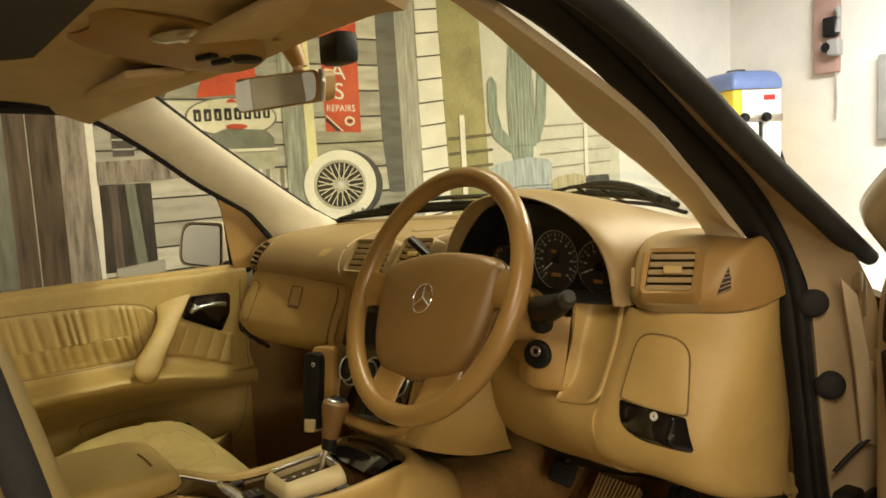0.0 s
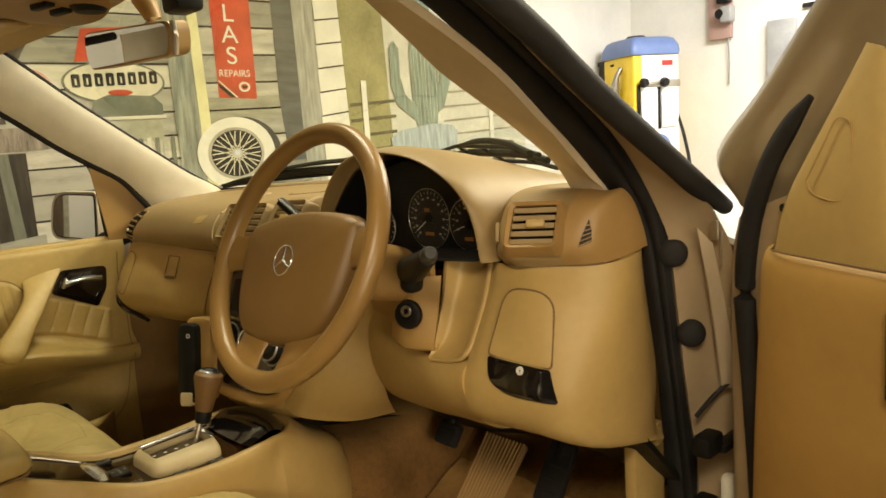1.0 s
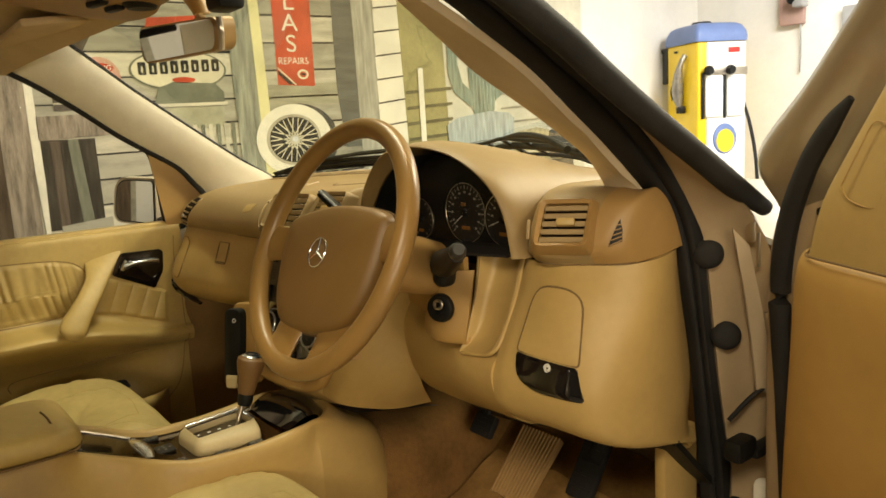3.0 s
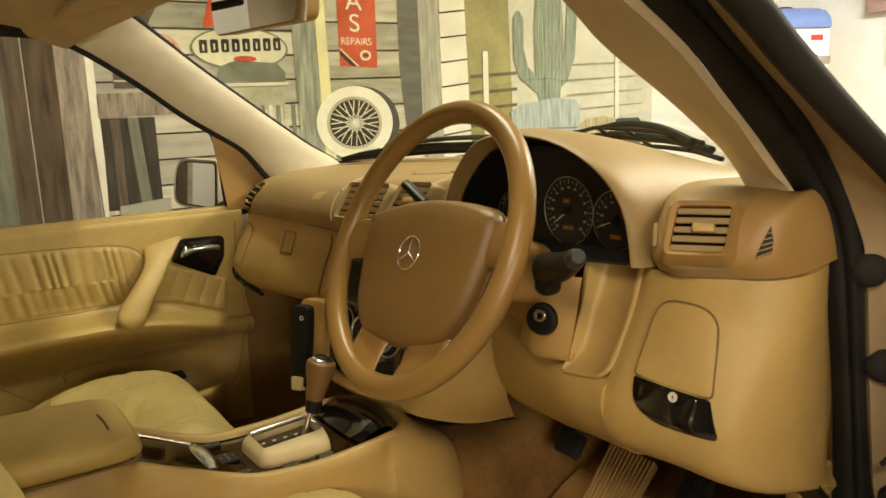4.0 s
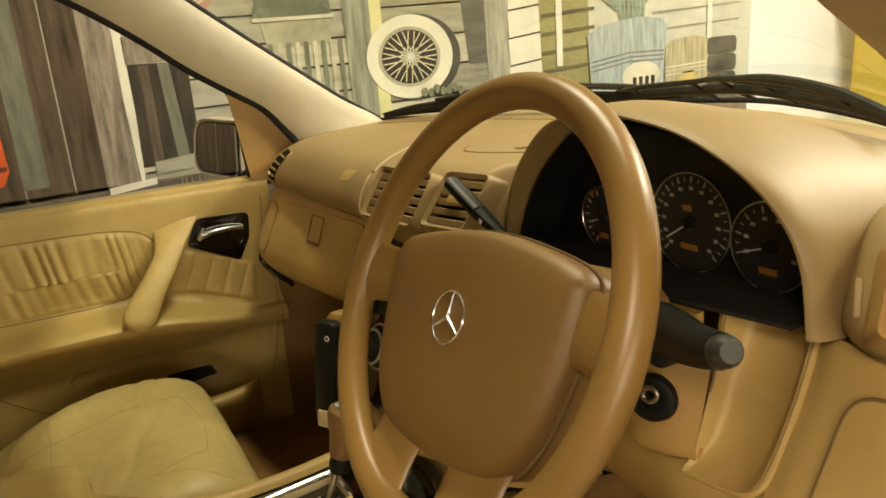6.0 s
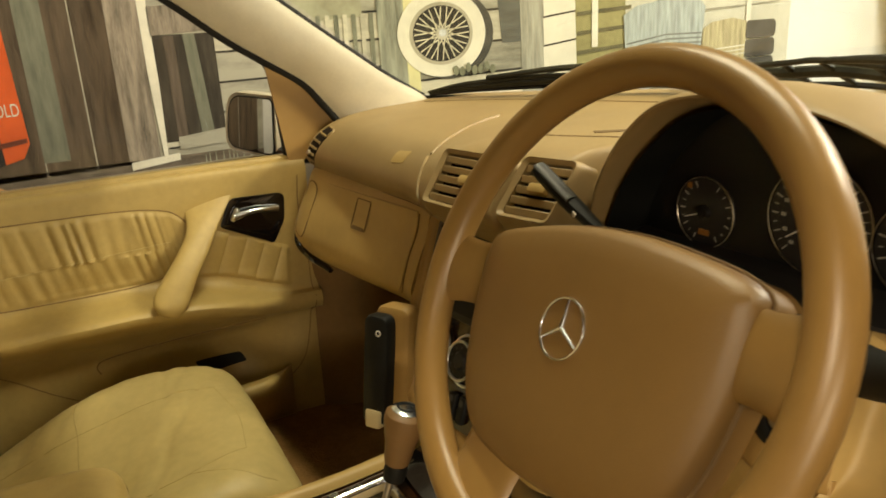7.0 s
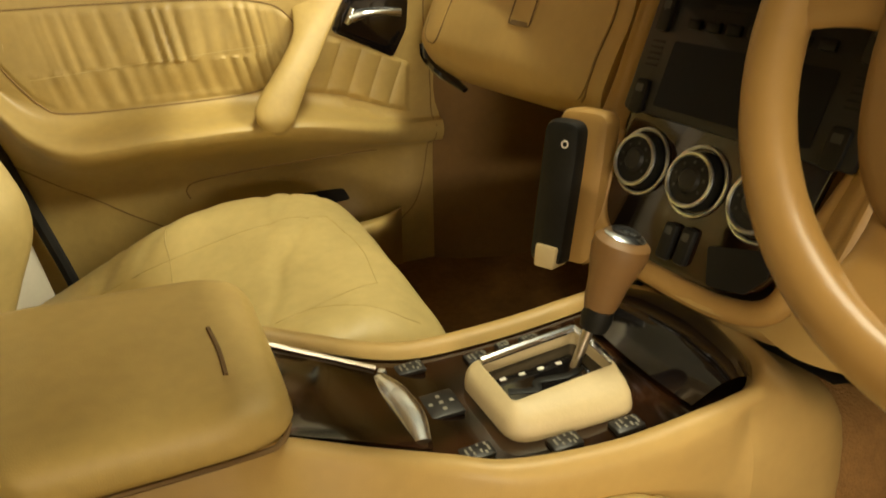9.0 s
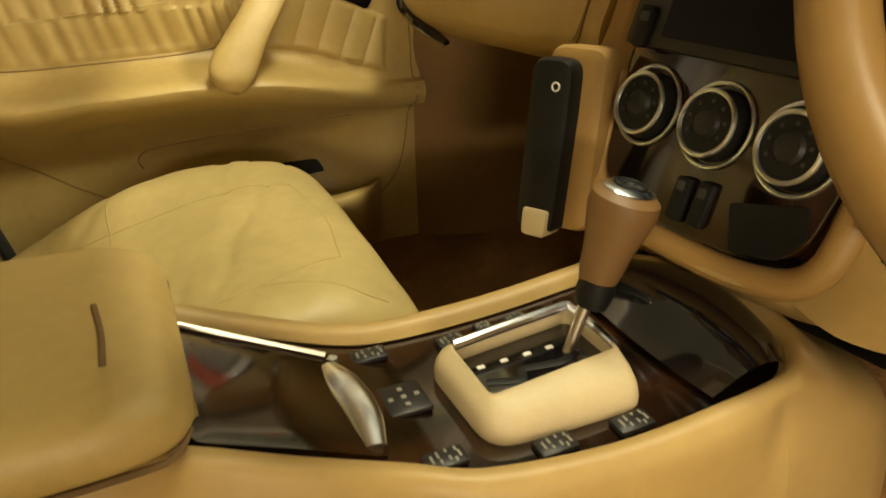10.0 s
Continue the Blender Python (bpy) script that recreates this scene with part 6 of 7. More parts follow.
# steering column cowl, stalks, ignition
col = thing("steering_column", (0.37, 0.15, 1.07), "brown column shroud with stalks and round ignition switch", "steering column")
cowl = []
for y, z, w, h in ((0.055, 1.112, 0.055, 0.050), (0.10, 1.10, 0.056, 0.052), (0.15, 1.078, 0.056, 0.050), (0.215, 1.058, 0.054, 0.046)):
    cowl.append([(0.37 + w * math.copysign(abs(math.cos(a)) ** 0.6, math.cos(a)), y, z + h * math.copysign(abs(math.sin(a)) ** 0.6, math.sin(a))) for a in [2 * math.pi * k / 20 for k in range(20)]])
cb = grid_bm(dense([r + r[:1] for r in cowl], 12, 60))
part("shroud", cb, DASH_BROWN, col)
part("ignition_panel", skin([[(0.385, 0.205, 1.055), (0.385, 0.19, 1.0), (0.385, 0.185, 0.955), (0.385, 0.215, 0.945)], [(0.420, 0.197, 1.06), (0.420, 0.188, 1.0), (0.420, 0.18, 0.950), (0.420, 0.21, 0.940)], [(0.460, 0.232, 1.06), (0.461, 0.218, 1.0), (0.462, 0.205, 0.950), (0.462, 0.217, 0.940)]], 12, 14, 0.012), TRIM_DARK, col, "tan ignition surround")
im = basis((0.429, 0.186, 1.003), (0.90, 0.42, 0), (0, 0.15, 1))
ign = part("ignition_switch", lathe([(0, 0.006), (0.009, 0.006), (0.010, 0.008), (0.017, 0.009), (0.0215, 0.007), (0.0235, 0.0), (0, -0.02)], 30, im), BLACK, col, "round black ignition switch")
part("key_slot", tube([im @ Vector((0.0065 * math.cos(k * math.pi / 10), 0.006 + 0.0065 * math.sin(k * math.pi / 10), 0.011)) for k in range(20)], 0.0026, 8, closed=True, up=(0, 1, 0)), SATIN, ign)
part("slot_mark", box((0.003, 0.008, 0.001), m=im @ Matrix.Translation((0, 0.006, 0.0145)), bevel=0), BLACK, ign)
part("right_stalk", tube([(0.425, 0.195, 1.072), (0.470, 0.170, 1.084), (0.520, 0.140, 1.100), (0.560, 0.118, 1.116)], [0.021, 0.020, 0.016, 0.0125], 12, 20, flat=1.1), BLACK, col, "black control stalk")
part("stalk_tip", tube([(0.557, 0.1195, 1.115), (0.569, 0.1125, 1.1205), (0.577, 0.108, 1.124)], [0.0118, 0.0122, 0.008], 12, 8), GREY_TIP, col, "grey stalk tip")
part("stalk_boot", box((0.030, 0.035, 0.055), m=pose(0.440, 0.190, 1.066, 0, 12, 0), bevel=0.012, seg=3), BLACK, col)
st = part("left_stalk", tube([(0.285, 0.165, 1.10), (0.25, 0.15, 1.128), (0.215, 0.14, 1.152), (0.172, 0.131, 1.182)], [0.006, 0.007, 0.011, 0.0105], 10, 20, flat=0.7), BLACK, col, "slim black control stalk")
part("stalk_face", tube([(0.217, 0.137, 1.158), (0.176, 0.128, 1.187)], [0.008, 0.008], 8, 6, flat=0.4), GREY_TIP, col)
for k in range(4):
    part("stalk_mark", box((0.005, 0.002, 0.004), m=pose(0.226 - k * 0.009, 0.133, 1.146 + 0.0063 * k, 0, 36), bevel=0), SYMBOL, col)

# ---- centre console ----
con = thing("centre_console", (0.015, -0.15, 0.46), "beige centre console with dark wood top and armrest", "centre console")
CX = 0.016


# y, wood edge towards the passenger, wood edge towards the driver, height, outer half width
ST = [(-0.75, -0.064, 0.092, 0.817, 0.125), (-0.50, -0.064, 0.092, 0.817, 0.125), (-0.36, -0.064, 0.092, 0.817, 0.125), (-0.325, -0.062, 0.089, 0.812, 0.125), (-0.295, -0.059, 0.085, 0.797, 0.125), (-0.24, -0.050, 0.094, 0.775, 0.125), (-0.18, -0.048, 0.099, 0.750, 0.128), (-0.13, -0.048, 0.116, 0.740, 0.13), (-0.04, -0.050, 0.130, 0.738, 0.14), (0.05, -0.050, 0.134, 0.745, 0.15)]
FX = 0.042
# rounded front of the console
FR = []
for k in range(13):
    a = math.pi * k / 12
    ca, sa = math.copysign(abs(math.cos(a)) ** 0.55, math.cos(a)), math.sin(a) ** 0.55
    FR.append([(FX - math.cos(a) * 0.092, 0.085 + math.sin(a) * 0.055, 0.750), (FX - math.cos(a) * 0.101, 0.085 + math.sin(a) * 0.066, 0.760), (FX - math.cos(a) * 0.113, 0.085 + math.sin(a) * 0.077, 0.757), (FX - 0.006 - ca * 0.120, 0.085 + sa * 0.096, 0.735), (0.020 - ca * 0.152, 0.085 + sa * 0.17, 0.68), (CX - ca * 0.158, 0.085 + sa * 0.21, 0.50)])


def con_row(y, e, s, z, hb):
    """One side of the console from the wood's edge e over the rim and down; s is -1 or 1."""
    return [(e, y, z + 0.002), (e + s * 0.009, y, z + 0.011), (e + s * 0.022, y, z + 0.009), (e + s * 0.030, y, z - 0.012), (CX + s * hb, y, z - 0.09), (CX + s * (hb + 0.006), y, 0.50)]


for side, s in ((1, -1), (2, 1)):
    part("side", skin([con_row(st[0], st[side], s, st[3], st[4]) for st in ST] + [FR[0] if s < 0 else FR[12]], 60, 26), TRIM, con, "beige console side")
part("front", skin(FR, 48, 26), TRIM, con, "rounded beige console front")
TOP = [[(st[1] - 0.001, st[0], st[3]), ((st[1] + st[2]) / 2, st[0], st[3] + 0.001), (st[2] + 0.001, st[0], st[3])] for st in ST] + [[(FX - 0.093, 0.10, 0.749), (FX, 0.10, 0.750), (FX + 0.093, 0.10, 0.749)], [(FX - 0.07, 0.132, 0.750), (FX, 0.140, 0.751), (FX + 0.07, 0.132, 0.750)]]
ctop = part("wood_top", skin(TOP, 54, 10, 0.01), BURL, con, "dark lacquered wood console top")
LID = [[(-0.084, 0.108, 0.752), (-0.055, 0.132, 0.754), (0.0, 0.141, 0.756), (0.055, 0.132, 0.754), (0.084, 0.108, 0.752)], [(-0.083, 0.098, 0.764), (-0.05, 0.112, 0.771), (0.0, 0.117, 0.775), (0.05, 0.112, 0.771), (0.083, 0.098, 0.764)], [(-0.081, 0.074, 0.763), (-0.05, 0.078, 0.768), (0.0, 0.080, 0.770), (0.05, 0.078, 0.768), (0.081, 0.074, 0.763)], [(-0.080, 0.042, 0.748), (-0.05, 0.036, 0.750), (0.0, 0.034, 0.750), (0.05, 0.036, 0.750), (0.080, 0.042, 0.748)]]
part("ashtray_lid", skin([[(FX + x * 1.08, y + 0.002, z) for x, y, z in r] for r in LID], 20, 24), PIANO, con, "gloss black ashtray lid")
# lidded tray in front of the armrest
tz = Sheet([ctop], (0, 0, -1))
TR = rpoly([(-0.052, -0.300), (0.080, -0.300), (0.092, -0.184), (-0.024, -0.192)], 0.006, 4)
part("tray_lid", tz.cover(TR, 0.004), BURL, con, "sliding dark wood tray lid")
part("chrome_strip", tube([tz.at(-0.054, -0.302, 0.005), tz.at(-0.040, -0.250, 0.005), tz.at(-0.026, -0.196, 0.005)], 0.0022, 8, 16), SATIN, con, "bright metal strip")
part("strip_end", lathe([(0, 0.006), (0.004, 0.005), (0.005, 0.0), (0, 0)], 14, Matrix.Translation(tz.at(-0.020, -0.191, 0.002))), CHROME, con)
part("chrome_handle", tube([tz.at(-0.012, -0.198, 0.004), tz.at(0.016, -0.195, 0.007), tz.at(0.052, -0.192, 0.007), tz.at(0.084, -0.194, 0.004)], [0.007, 0.012, 0.012, 0.008], 12, 24, flat=0.35), CHROME, con, "curved chrome tray handle")
# selector gate
GATE_OUT = [(0.000, -0.122), (0.100, -0.118), (0.108, 0.004), (-0.018, 0.010)]
GATE_IN = [(0.010, -0.105), (0.076, -0.105), (0.066, 0.006), (0.000, 0.004)]
GO, GI = rpoly(GATE_OUT, [0.020, 0.022, 0.018, 0.012], 6), rpoly(GATE_IN, 0.006, 6)


def gate_ring(u, z):
    """One loop of the surround, u of the way from its foot to its mouth."""
    return [Vector((a[0] + (b[0] - a[0]) * u, a[1] + (b[1] - a[1]) * u, z)) for a, b in zip(GO, GI)]


gate = part("selector_gate", grid_bm([gate_ring(0, 0.735), gate_ring(0, 0.746), gate_ring(0.10, 0.754), gate_ring(0.35, 0.760), gate_ring(0.85, 0.7655), gate_ring(1.0, 0.7645), gate_ring(1.04, 0.760), gate_ring(1.06, 0.748)], False, True), CREAM, con, "cream selector surround")
part("gate_plate", plate(rpoly([(0.006, -0.108), (0.082, -0.108), (0.070, 0.008), (-0.004, 0.008)], 0.006, 5), 0.002, Matrix.Translation((0, 0, 0.747))), PIANO, gate)
part("gate_trim", merge(tube([(0.011, -0.104, 0.765), (0.006, -0.05, 0.766), (0.001, 0.002, 0.766)], 0.0042, 8, 12), tube([(0.001, 0.004, 0.766), (0.03, 0.006, 0.766), (0.064, 0.006, 0.765)], 0.0036, 8, 12)), CHROME, gate, "bright chrome edge")
part("gate_slot", tube([(0.044, -0.092, 0.7495), (0.052, -0.068, 0.7495), (0.042, -0.060, 0.7495), (0.046, -0.030, 0.7495), (0.040, -0.012, 0.7495)], 0.004, 6, 20, flat=0.2), BLACK, gate)
for k in range(4):
    part("gate_letter_bar", box((0.004, 0.006, 0.0006), (0.026, -0.088 + 0.020 * k, 0.7495), 0), SYMBOL, gate)
sel = thing("gear_selector", (0.035, 0.0, 0.75), "tan leather gear selector with a chrome topped knob", "gear lever")
part("rod", tube([(0.036, -0.018, 0.745), (0.034, -0.006, 0.775), (0.033, 0.004, 0.80)], [0.0045, 0.005, 0.006], 10, 8), SATIN, sel)
part("collar", lathe([(0, 0.0), (0.013, 0.0), (0.015, 0.012), (0.014, 0.022), (0, 0.022)], 20, Matrix.Translation((0.033, 0.003, 0.785)) @ pose(0, 0, 0, -14, 4)), BLACK, sel)
knob = part("knob", lathe([(0, 0.0), (0.014, 0.0), (0.0165, 0.01), (0.019, 0.03), (0.024, 0.05), (0.0265, 0.062), (0.0255, 0.071), (0.019, 0.0765), (0, 0.078)], 28, Matrix.Translation((0.032, 0.008, 0.803)) @ pose(0, 0, 0, -14, 4)), KNOB_LEATHER, sel, "brown leather knob")
part("knob_cap", lathe([(0, 0.0025), (0.015, 0.0018), (0.0195, -0.001), (0, -0.001)], 24, Matrix.Translation((0.032, 0.008, 0.803)) @ pose(0, 0, 0, -14, 4) @ Matrix.Translation((0, 0, 0.078))), CHROME, knob, "chrome knob cap")
part("cap_ring", ring(0.012, 0.0012, Matrix.Translation((0.032, 0.008, 0.803)) @ pose(0, 0, 0, -14, 4) @ Matrix.Translation((0, 0, 0.0804))), BLACK, knob)
# switch caps on the console top: x, y, width, length
SWITCHES = [(-0.031, -0.159, 0.018, 0.030), (0.099, -0.151, 0.018, 0.030),
            (0.114, -0.076, 0.018, 0.030), (0.119, -0.017, 0.018, 0.030),
            (-0.028, -0.089, 0.016, 0.026), (-0.036, -0.056, 0.012, 0.016),
            (-0.033, -0.026, 0.014, 0.022)]
MIRROR_PAD = (0.031, -0.153)
for x, y, sx, sy in SWITCHES:
    p = tz.at(x, y, 0.0015)
    c = part("console_switch", box((sx, sy, 0.006), tuple(p), 0.003), GREY_PLASTIC, con, "small dark rocker switch")
    for i, j, w in ((-0.9, 0.30, 0.3), (0.15, 0.34, 0.5), (1.0, 0.22, 0.3), (-1.0, 0.08, 0.25), (0.5, 0.10, 0.35), (-0.6, -0.14, 0.45), (0.7, -0.12, 0.3), (0.0, -0.30, 0.6)):
        part("switch_print", box((sx * w * 0.7, 0.0018, 0.0005), (p.x + i * sx * 0.28, p.y + j * sy, p.z + 0.0031), 0), DIM_PRINT, c)
p = tz.at(*MIRROR_PAD, 0.001)
mpad = part("mirror_pad", box((0.036, 0.034, 0.006), tuple(p), 0.003), GREY_PLASTIC, con, "square mirror adjuster")
for dx, dy in ((0, 0.010), (0, -0.010), (0.009, 0), (-0.009, 0), (0, 0)):
    part("pad_print", box((0.0036, 0.0036, 0.0006), (p.x + dx, p.y + dy, p.z + 0.0032), 0), DIM_PRINT, mpad)
# armrest
arm = thing("armrest", (0.016, -0.5, 0.80), "padded beige leather armrest lid on the centre console", "armrest")
AR = []
for y, w, z0, z1 in ((-0.291, 0.070, 0.830, 0.836), (-0.294, 0.084, 0.826, 0.848), (-0.304, 0.097, 0.823, 0.858), (-0.325, 0.105, 0.823, 0.863), (-0.36, 0.108, 0.824, 0.865), (-0.46, 0.109, 0.826, 0.868), (-0.70, 0.108, 0.828, 0.868)):
    AR.append([(CX - w * 0.8, y, z0), (CX - w, y, z0 + 0.006), (CX - w, y, z1 - 0.014), (CX - w * 0.86, y, z1 - 0.003), (CX - w * 0.4, y, z1), (CX + w * 0.4, y, z1), (CX + w * 0.86, y, z1 - 0.003), (CX + w, y, z1 - 0.014), (CX + w, y, z0 + 0.006), (CX + w * 0.8, y, z0)])
armo = part("pad", skin(AR, 40, 40), LEATHER, arm)
ab = Sheet([armo], (0, 0, -1))

part("stitch_slot", ab.groove([(0.012, -0.334), (0.045, -0.331), (0.078, -0.331)], 0.0018, 14), SEAM, arm)
part("base_joint", tube([(CX + 0.085, -0.2965, 0.8275), (CX + 0.1005, -0.306, 0.8255), (CX + 0.1045, -0.33, 0.8245), (CX + 0.1065, -0.45, 0.826), (CX + 0.1065, -0.7, 0.828)], 0.0022, 6, 30), SEAM, arm)
part("lid_base", box((0.19, 0.38, 0.05), (CX, -0.51, 0.802), 0.004), TRIM, arm)

# ---- telephone handset on the stack's side ----
ph = thing("phone_handset", (-0.135, 0.06, 0.79), "black telephone handset in a beige cradle on the stack", "telephone")
PM = basis((-0.128, 0.056, 0.852), (0.87, 0.49, 0.02), (0.02, 0.20, 0.97))
part("cradle", plate(rpoly([(-0.030, -0.085), (0.034, -0.085), (0.036, 0.088), (-0.026, 0.088)], 0.018, 6), 0.03, PM @ Matrix.Translation((0.012, 0.006, -0.042)), 0.01), TRIM_DARK, ph, "beige cradle")
hs = part("handset", plate(rpoly([(-0.022, -0.080), (0.021, -0.080), (0.025, 0.035), (0.025, 0.083), (-0.019, 0.083)], [0.012, 0.012, 0.01, 0.016, 0.016], 8), 0.030, PM @ Matrix.Translation((0, 0, -0.021)), 0.010), BLACK, ph, "black handset")
part("foot", plate(rpoly([(-0.012, -0.084), (0.014, -0.084), (0.016, -0.056), (-0.012, -0.056)], 0.005, 4), 0.031, PM @ Matrix.Translation((0, 0, -0.019)), 0.004), CREAM, ph, "cream foot piece")
part("icon", ring(0.0036, 0.0009, PM @ Matrix.Translation((0.010, 0.058, 0.0095))), SYMBOL, hs)
part("mount", box((0.03, 0.05, 0.05), m=PM @ Matrix.Translation((0.015, 0.0, -0.065)), bevel=0.01), TRIM_DARK, ph)

# ---- seats ----
seat = thing("leather_seat", (-0.36, -0.40, 0.46), "beige leather front seat with a creased cushion and side bolsters", "seat", "front seats")


def cush(y, zs, drop=0.0, sq=1.0):
    xs = (-0.245, -0.268, -0.262, -0.215, -0.125, 0.0, 0.125, 0.205, 0.240, 0.255, 0.235)
    return [(-0.36 + x * sq, y, z - drop) for x, z in zip(xs, zs)]


CU = [
    cush(-0.062, (0.52, 0.54, 0.57, 0.585, 0.59, 0.59, 0.59, 0.585, 0.57, 0.54, 0.52), 0, 0.86),
    cush(-0.056, (0.50, 0.57, 0.635, 0.655, 0.664, 0.666, 0.664, 0.655, 0.630, 0.57, 0.50), 0, 0.94),
    cush(-0.080, (0.50, 0.58, 0.672, 0.704, 0.712, 0.712, 0.712, 0.704, 0.672, 0.58, 0.50), 0, 0.98),
    cush(-0.15, (0.50, 0.60, 0.695, 0.728, 0.728, 0.724, 0.728, 0.735, 0.70, 0.60, 0.50)),
    cush(-0.25, (0.50, 0.60, 0.700, 0.726, 0.712, 0.706, 0.712, 0.730, 0.705, 0.60, 0.50)),
    cush(-0.36, (0.50, 0.58, 0.668, 0.702, 0.686, 0.678, 0.688, 0.708, 0.685, 0.59, 0.50)),
    cush(-0.50, (0.49, 0.55, 0.602, 0.636, 0.636, 0.632, 0.640, 0.655, 0.635, 0.57, 0.50)),
    cush(-0.62, (0.48, 0.52, 0.550, 0.580, 0.590, 0.592, 0.595, 0.600, 0.585, 0.54, 0.49)),
]
cd = dense(CU, 110, 90)
for i, r in enumerate(cd):
    for j, p in enumerate(r):
        if p[2] > 0.66:
            k = noise.noise(Vector((p[0] * 5, p[1] * 22 + p[0] * 9, 7.7)))
            p[2] -= 0.005 * max(0.0, 1 - abs(k) * 9) * max(0.0, min(1.0, 0.5 + 2 * noise.noise(Vector((p[0] * 6, p[1] * 6, 9.1)))))
            p[2] += 0.0032 * (noise.noise(Vector((p[0] * 9, p[1] * 9, 1.3)))) + 0.0016 * noise.noise(Vector((p[0] * 7 + p[1] * 26, p[1] * 7 - p[0] * 16, 4.1)))
cu = part("cushion", grid_bm(cd), SEAT_LEATHER, seat, "creased beige leather cushion")
cs = Sheet([cu], (0, 0, -1))
part("cushion_seam", merge(cs.groove([(-0.50, -0.60), (-0.495, -0.35), (-0.49, -0.20), (-0.47, -0.12)], 0.0008, 40), cs.groove([(-0.225, -0.60), (-0.225, -0.35), (-0.225, -0.2), (-0.24, -0.12)], 0.0008, 40), cs.groove([(-0.495, -0.345), (-0.36, -0.352), (-0.225, -0.345)], 0.0008, 30), cs.groove([(-0.47, -0.12), (-0.36, -0.105), (-0.24, -0.12)], 0.0008, 30), cs.groove([(-0.225, -0.21), (-0.16, -0.13), (-0.15, -0.10)], 0.0007, 20), cs.groove([(-0.61, -0.33), (-0.55, -0.345), (-0.495, -0.345)], 0.0011, 20)), STITCH, seat)
BK = []
for z, y, w, t in ((0.58, -0.65, 0.21, 0.08), (0.67, -0.608, 0.235, 0.10), (0.76, -0.574, 0.25, 0.14), (0.86, -0.598, 0.255, 0.14), (1.0, -0.655, 0.255, 0.13), (1.18, -0.70, 0.235, 0.12), (1.30, -0.75, 0.20, 0.10), (1.34, -0.775, 0.16, 0.06)):
    BK.append([(-0.36 - w * 0.9, y - t, z), (-0.36 - w, y - 0.02, z), (-0.36 - w * 0.93, y + 0.055, z), (-0.36 - w * 0.70, y + 0.06, z), (-0.36 - w * 0.45, y + 0.005, z), (-0.36, y - 0.005, z), (-0.36 + w * 0.45, y + 0.005, z), (-0.36 + w * 0.70, y + 0.06, z), (-0.36 + w * 0.93, y + 0.055, z), (-0.36 + w, y - 0.02, z), (-0.36 + w * 0.9, y - t, z)])
part("backrest", skin(BK, 40, 60), SEAT_LEATHER, seat, "beige leather backrest")
part("backrest_rear", skin([[r[0], ((r[0][0] + r[-1][0]) / 2, r[0][1] - 0.02, r[0][2]), r[-1]] for r in BK], 12, 8), TRIM_DARK, seat)
part("head_restraint", box((0.24, 0.10, 0.16), m=pose(-0.36, -0.84, 1.45, -8), bevel=0.04, seg=4), SEAT_LEATHER, seat)
for s in (-1, 1):
    part("restraint_post", tube([(-0.36 + 0.06 * s, -0.80, 1.30), (-0.36 + 0.06 * s, -0.835, 1.40)], 0.007, 8), CHROME, seat)
part("base", box((0.40, 0.46, 0.10), (-0.36, -0.36, 0.51), 0.02), BLACK, seat)
copy_thing(seat, pose(0.375, -0.318, 0.445))
belt = thing("seat_belt_buckle", (0.135, -0.40, 0.66), "black seat belt buckle with a red release button", "belt buckle")
part("stem", box((0.022, 0.03, 0.16), (0.137, -0.40, 0.62), 0.006), BLACK, belt)
part("release", box((0.020, 0.028, 0.012), (0.137, -0.40, 0.706), 0.003), RED, belt, "red release button")
# ---- passenger door, closed ----
pd = thing("passenger_door", (-0.75, -0.2, 0.45), "closed beige trimmed front passenger door with pleated leather insert", "car door", "front doors")


def dsec(y, top_x=-0.735, arm=0.0, rear=0.0, azz=0.0, dip=0.0):
    return [(top_x - 0.02, y, 1.066), (top_x + 0.008, y, 1.058), (top_x + 0.012, y, 1.03), (-0.722, y, 0.99), (-0.722, y, 0.92), (-0.722, y, 0.850 + azz), (-0.70 + arm, y, 0.833 + azz), (-0.694 + arm, y, 0.815 + azz), (-0.705 + arm * 0.8, y, 0.795 + azz), (-0.722 + arm * 0.3, y, 0.76 + azz * 0.5), (-0.735 + rear - 0.3 * dip, y, 0.715), (-0.735 + rear - dip, y, 0.675), (-0.735 + rear - dip, y, 0.60), (-0.745, y, 0.46)]


DR = [dsec(-0.62, rear=0.0, azz=0.11), dsec(-0.555, arm=0.0, azz=0.085), dsec(-0.50, arm=0.03, azz=0.02), dsec(-0.44, arm=0.055, azz=-0.005), dsec(-0.33, arm=0.068, rear=0.0), dsec(-0.27, arm=0.07, dip=0.0), dsec(-0.20, arm=0.07, dip=0.03), dsec(-0.10, arm=0.068, dip=0.05, azz=-0.008), dsec(-0.02, arm=0.056, dip=0.055, azz=-0.026), dsec(0.03, arm=0.038, dip=0.045, azz=-0.040), dsec(0.07, arm=0.016, dip=0.02, azz=-0.050), dsec(0.12, top_x=-0.732, arm=0.002, azz=-0.058), dsec(0.17, top_x=-0.73, arm=0.0, azz=-0.06)]
card = part("door_card", skin(DR, 90, 60, 0.01), LEATHER, pd, "beige leather door trim")
dc = Sheet([card], (-1, 0, 0))
# pleated insert


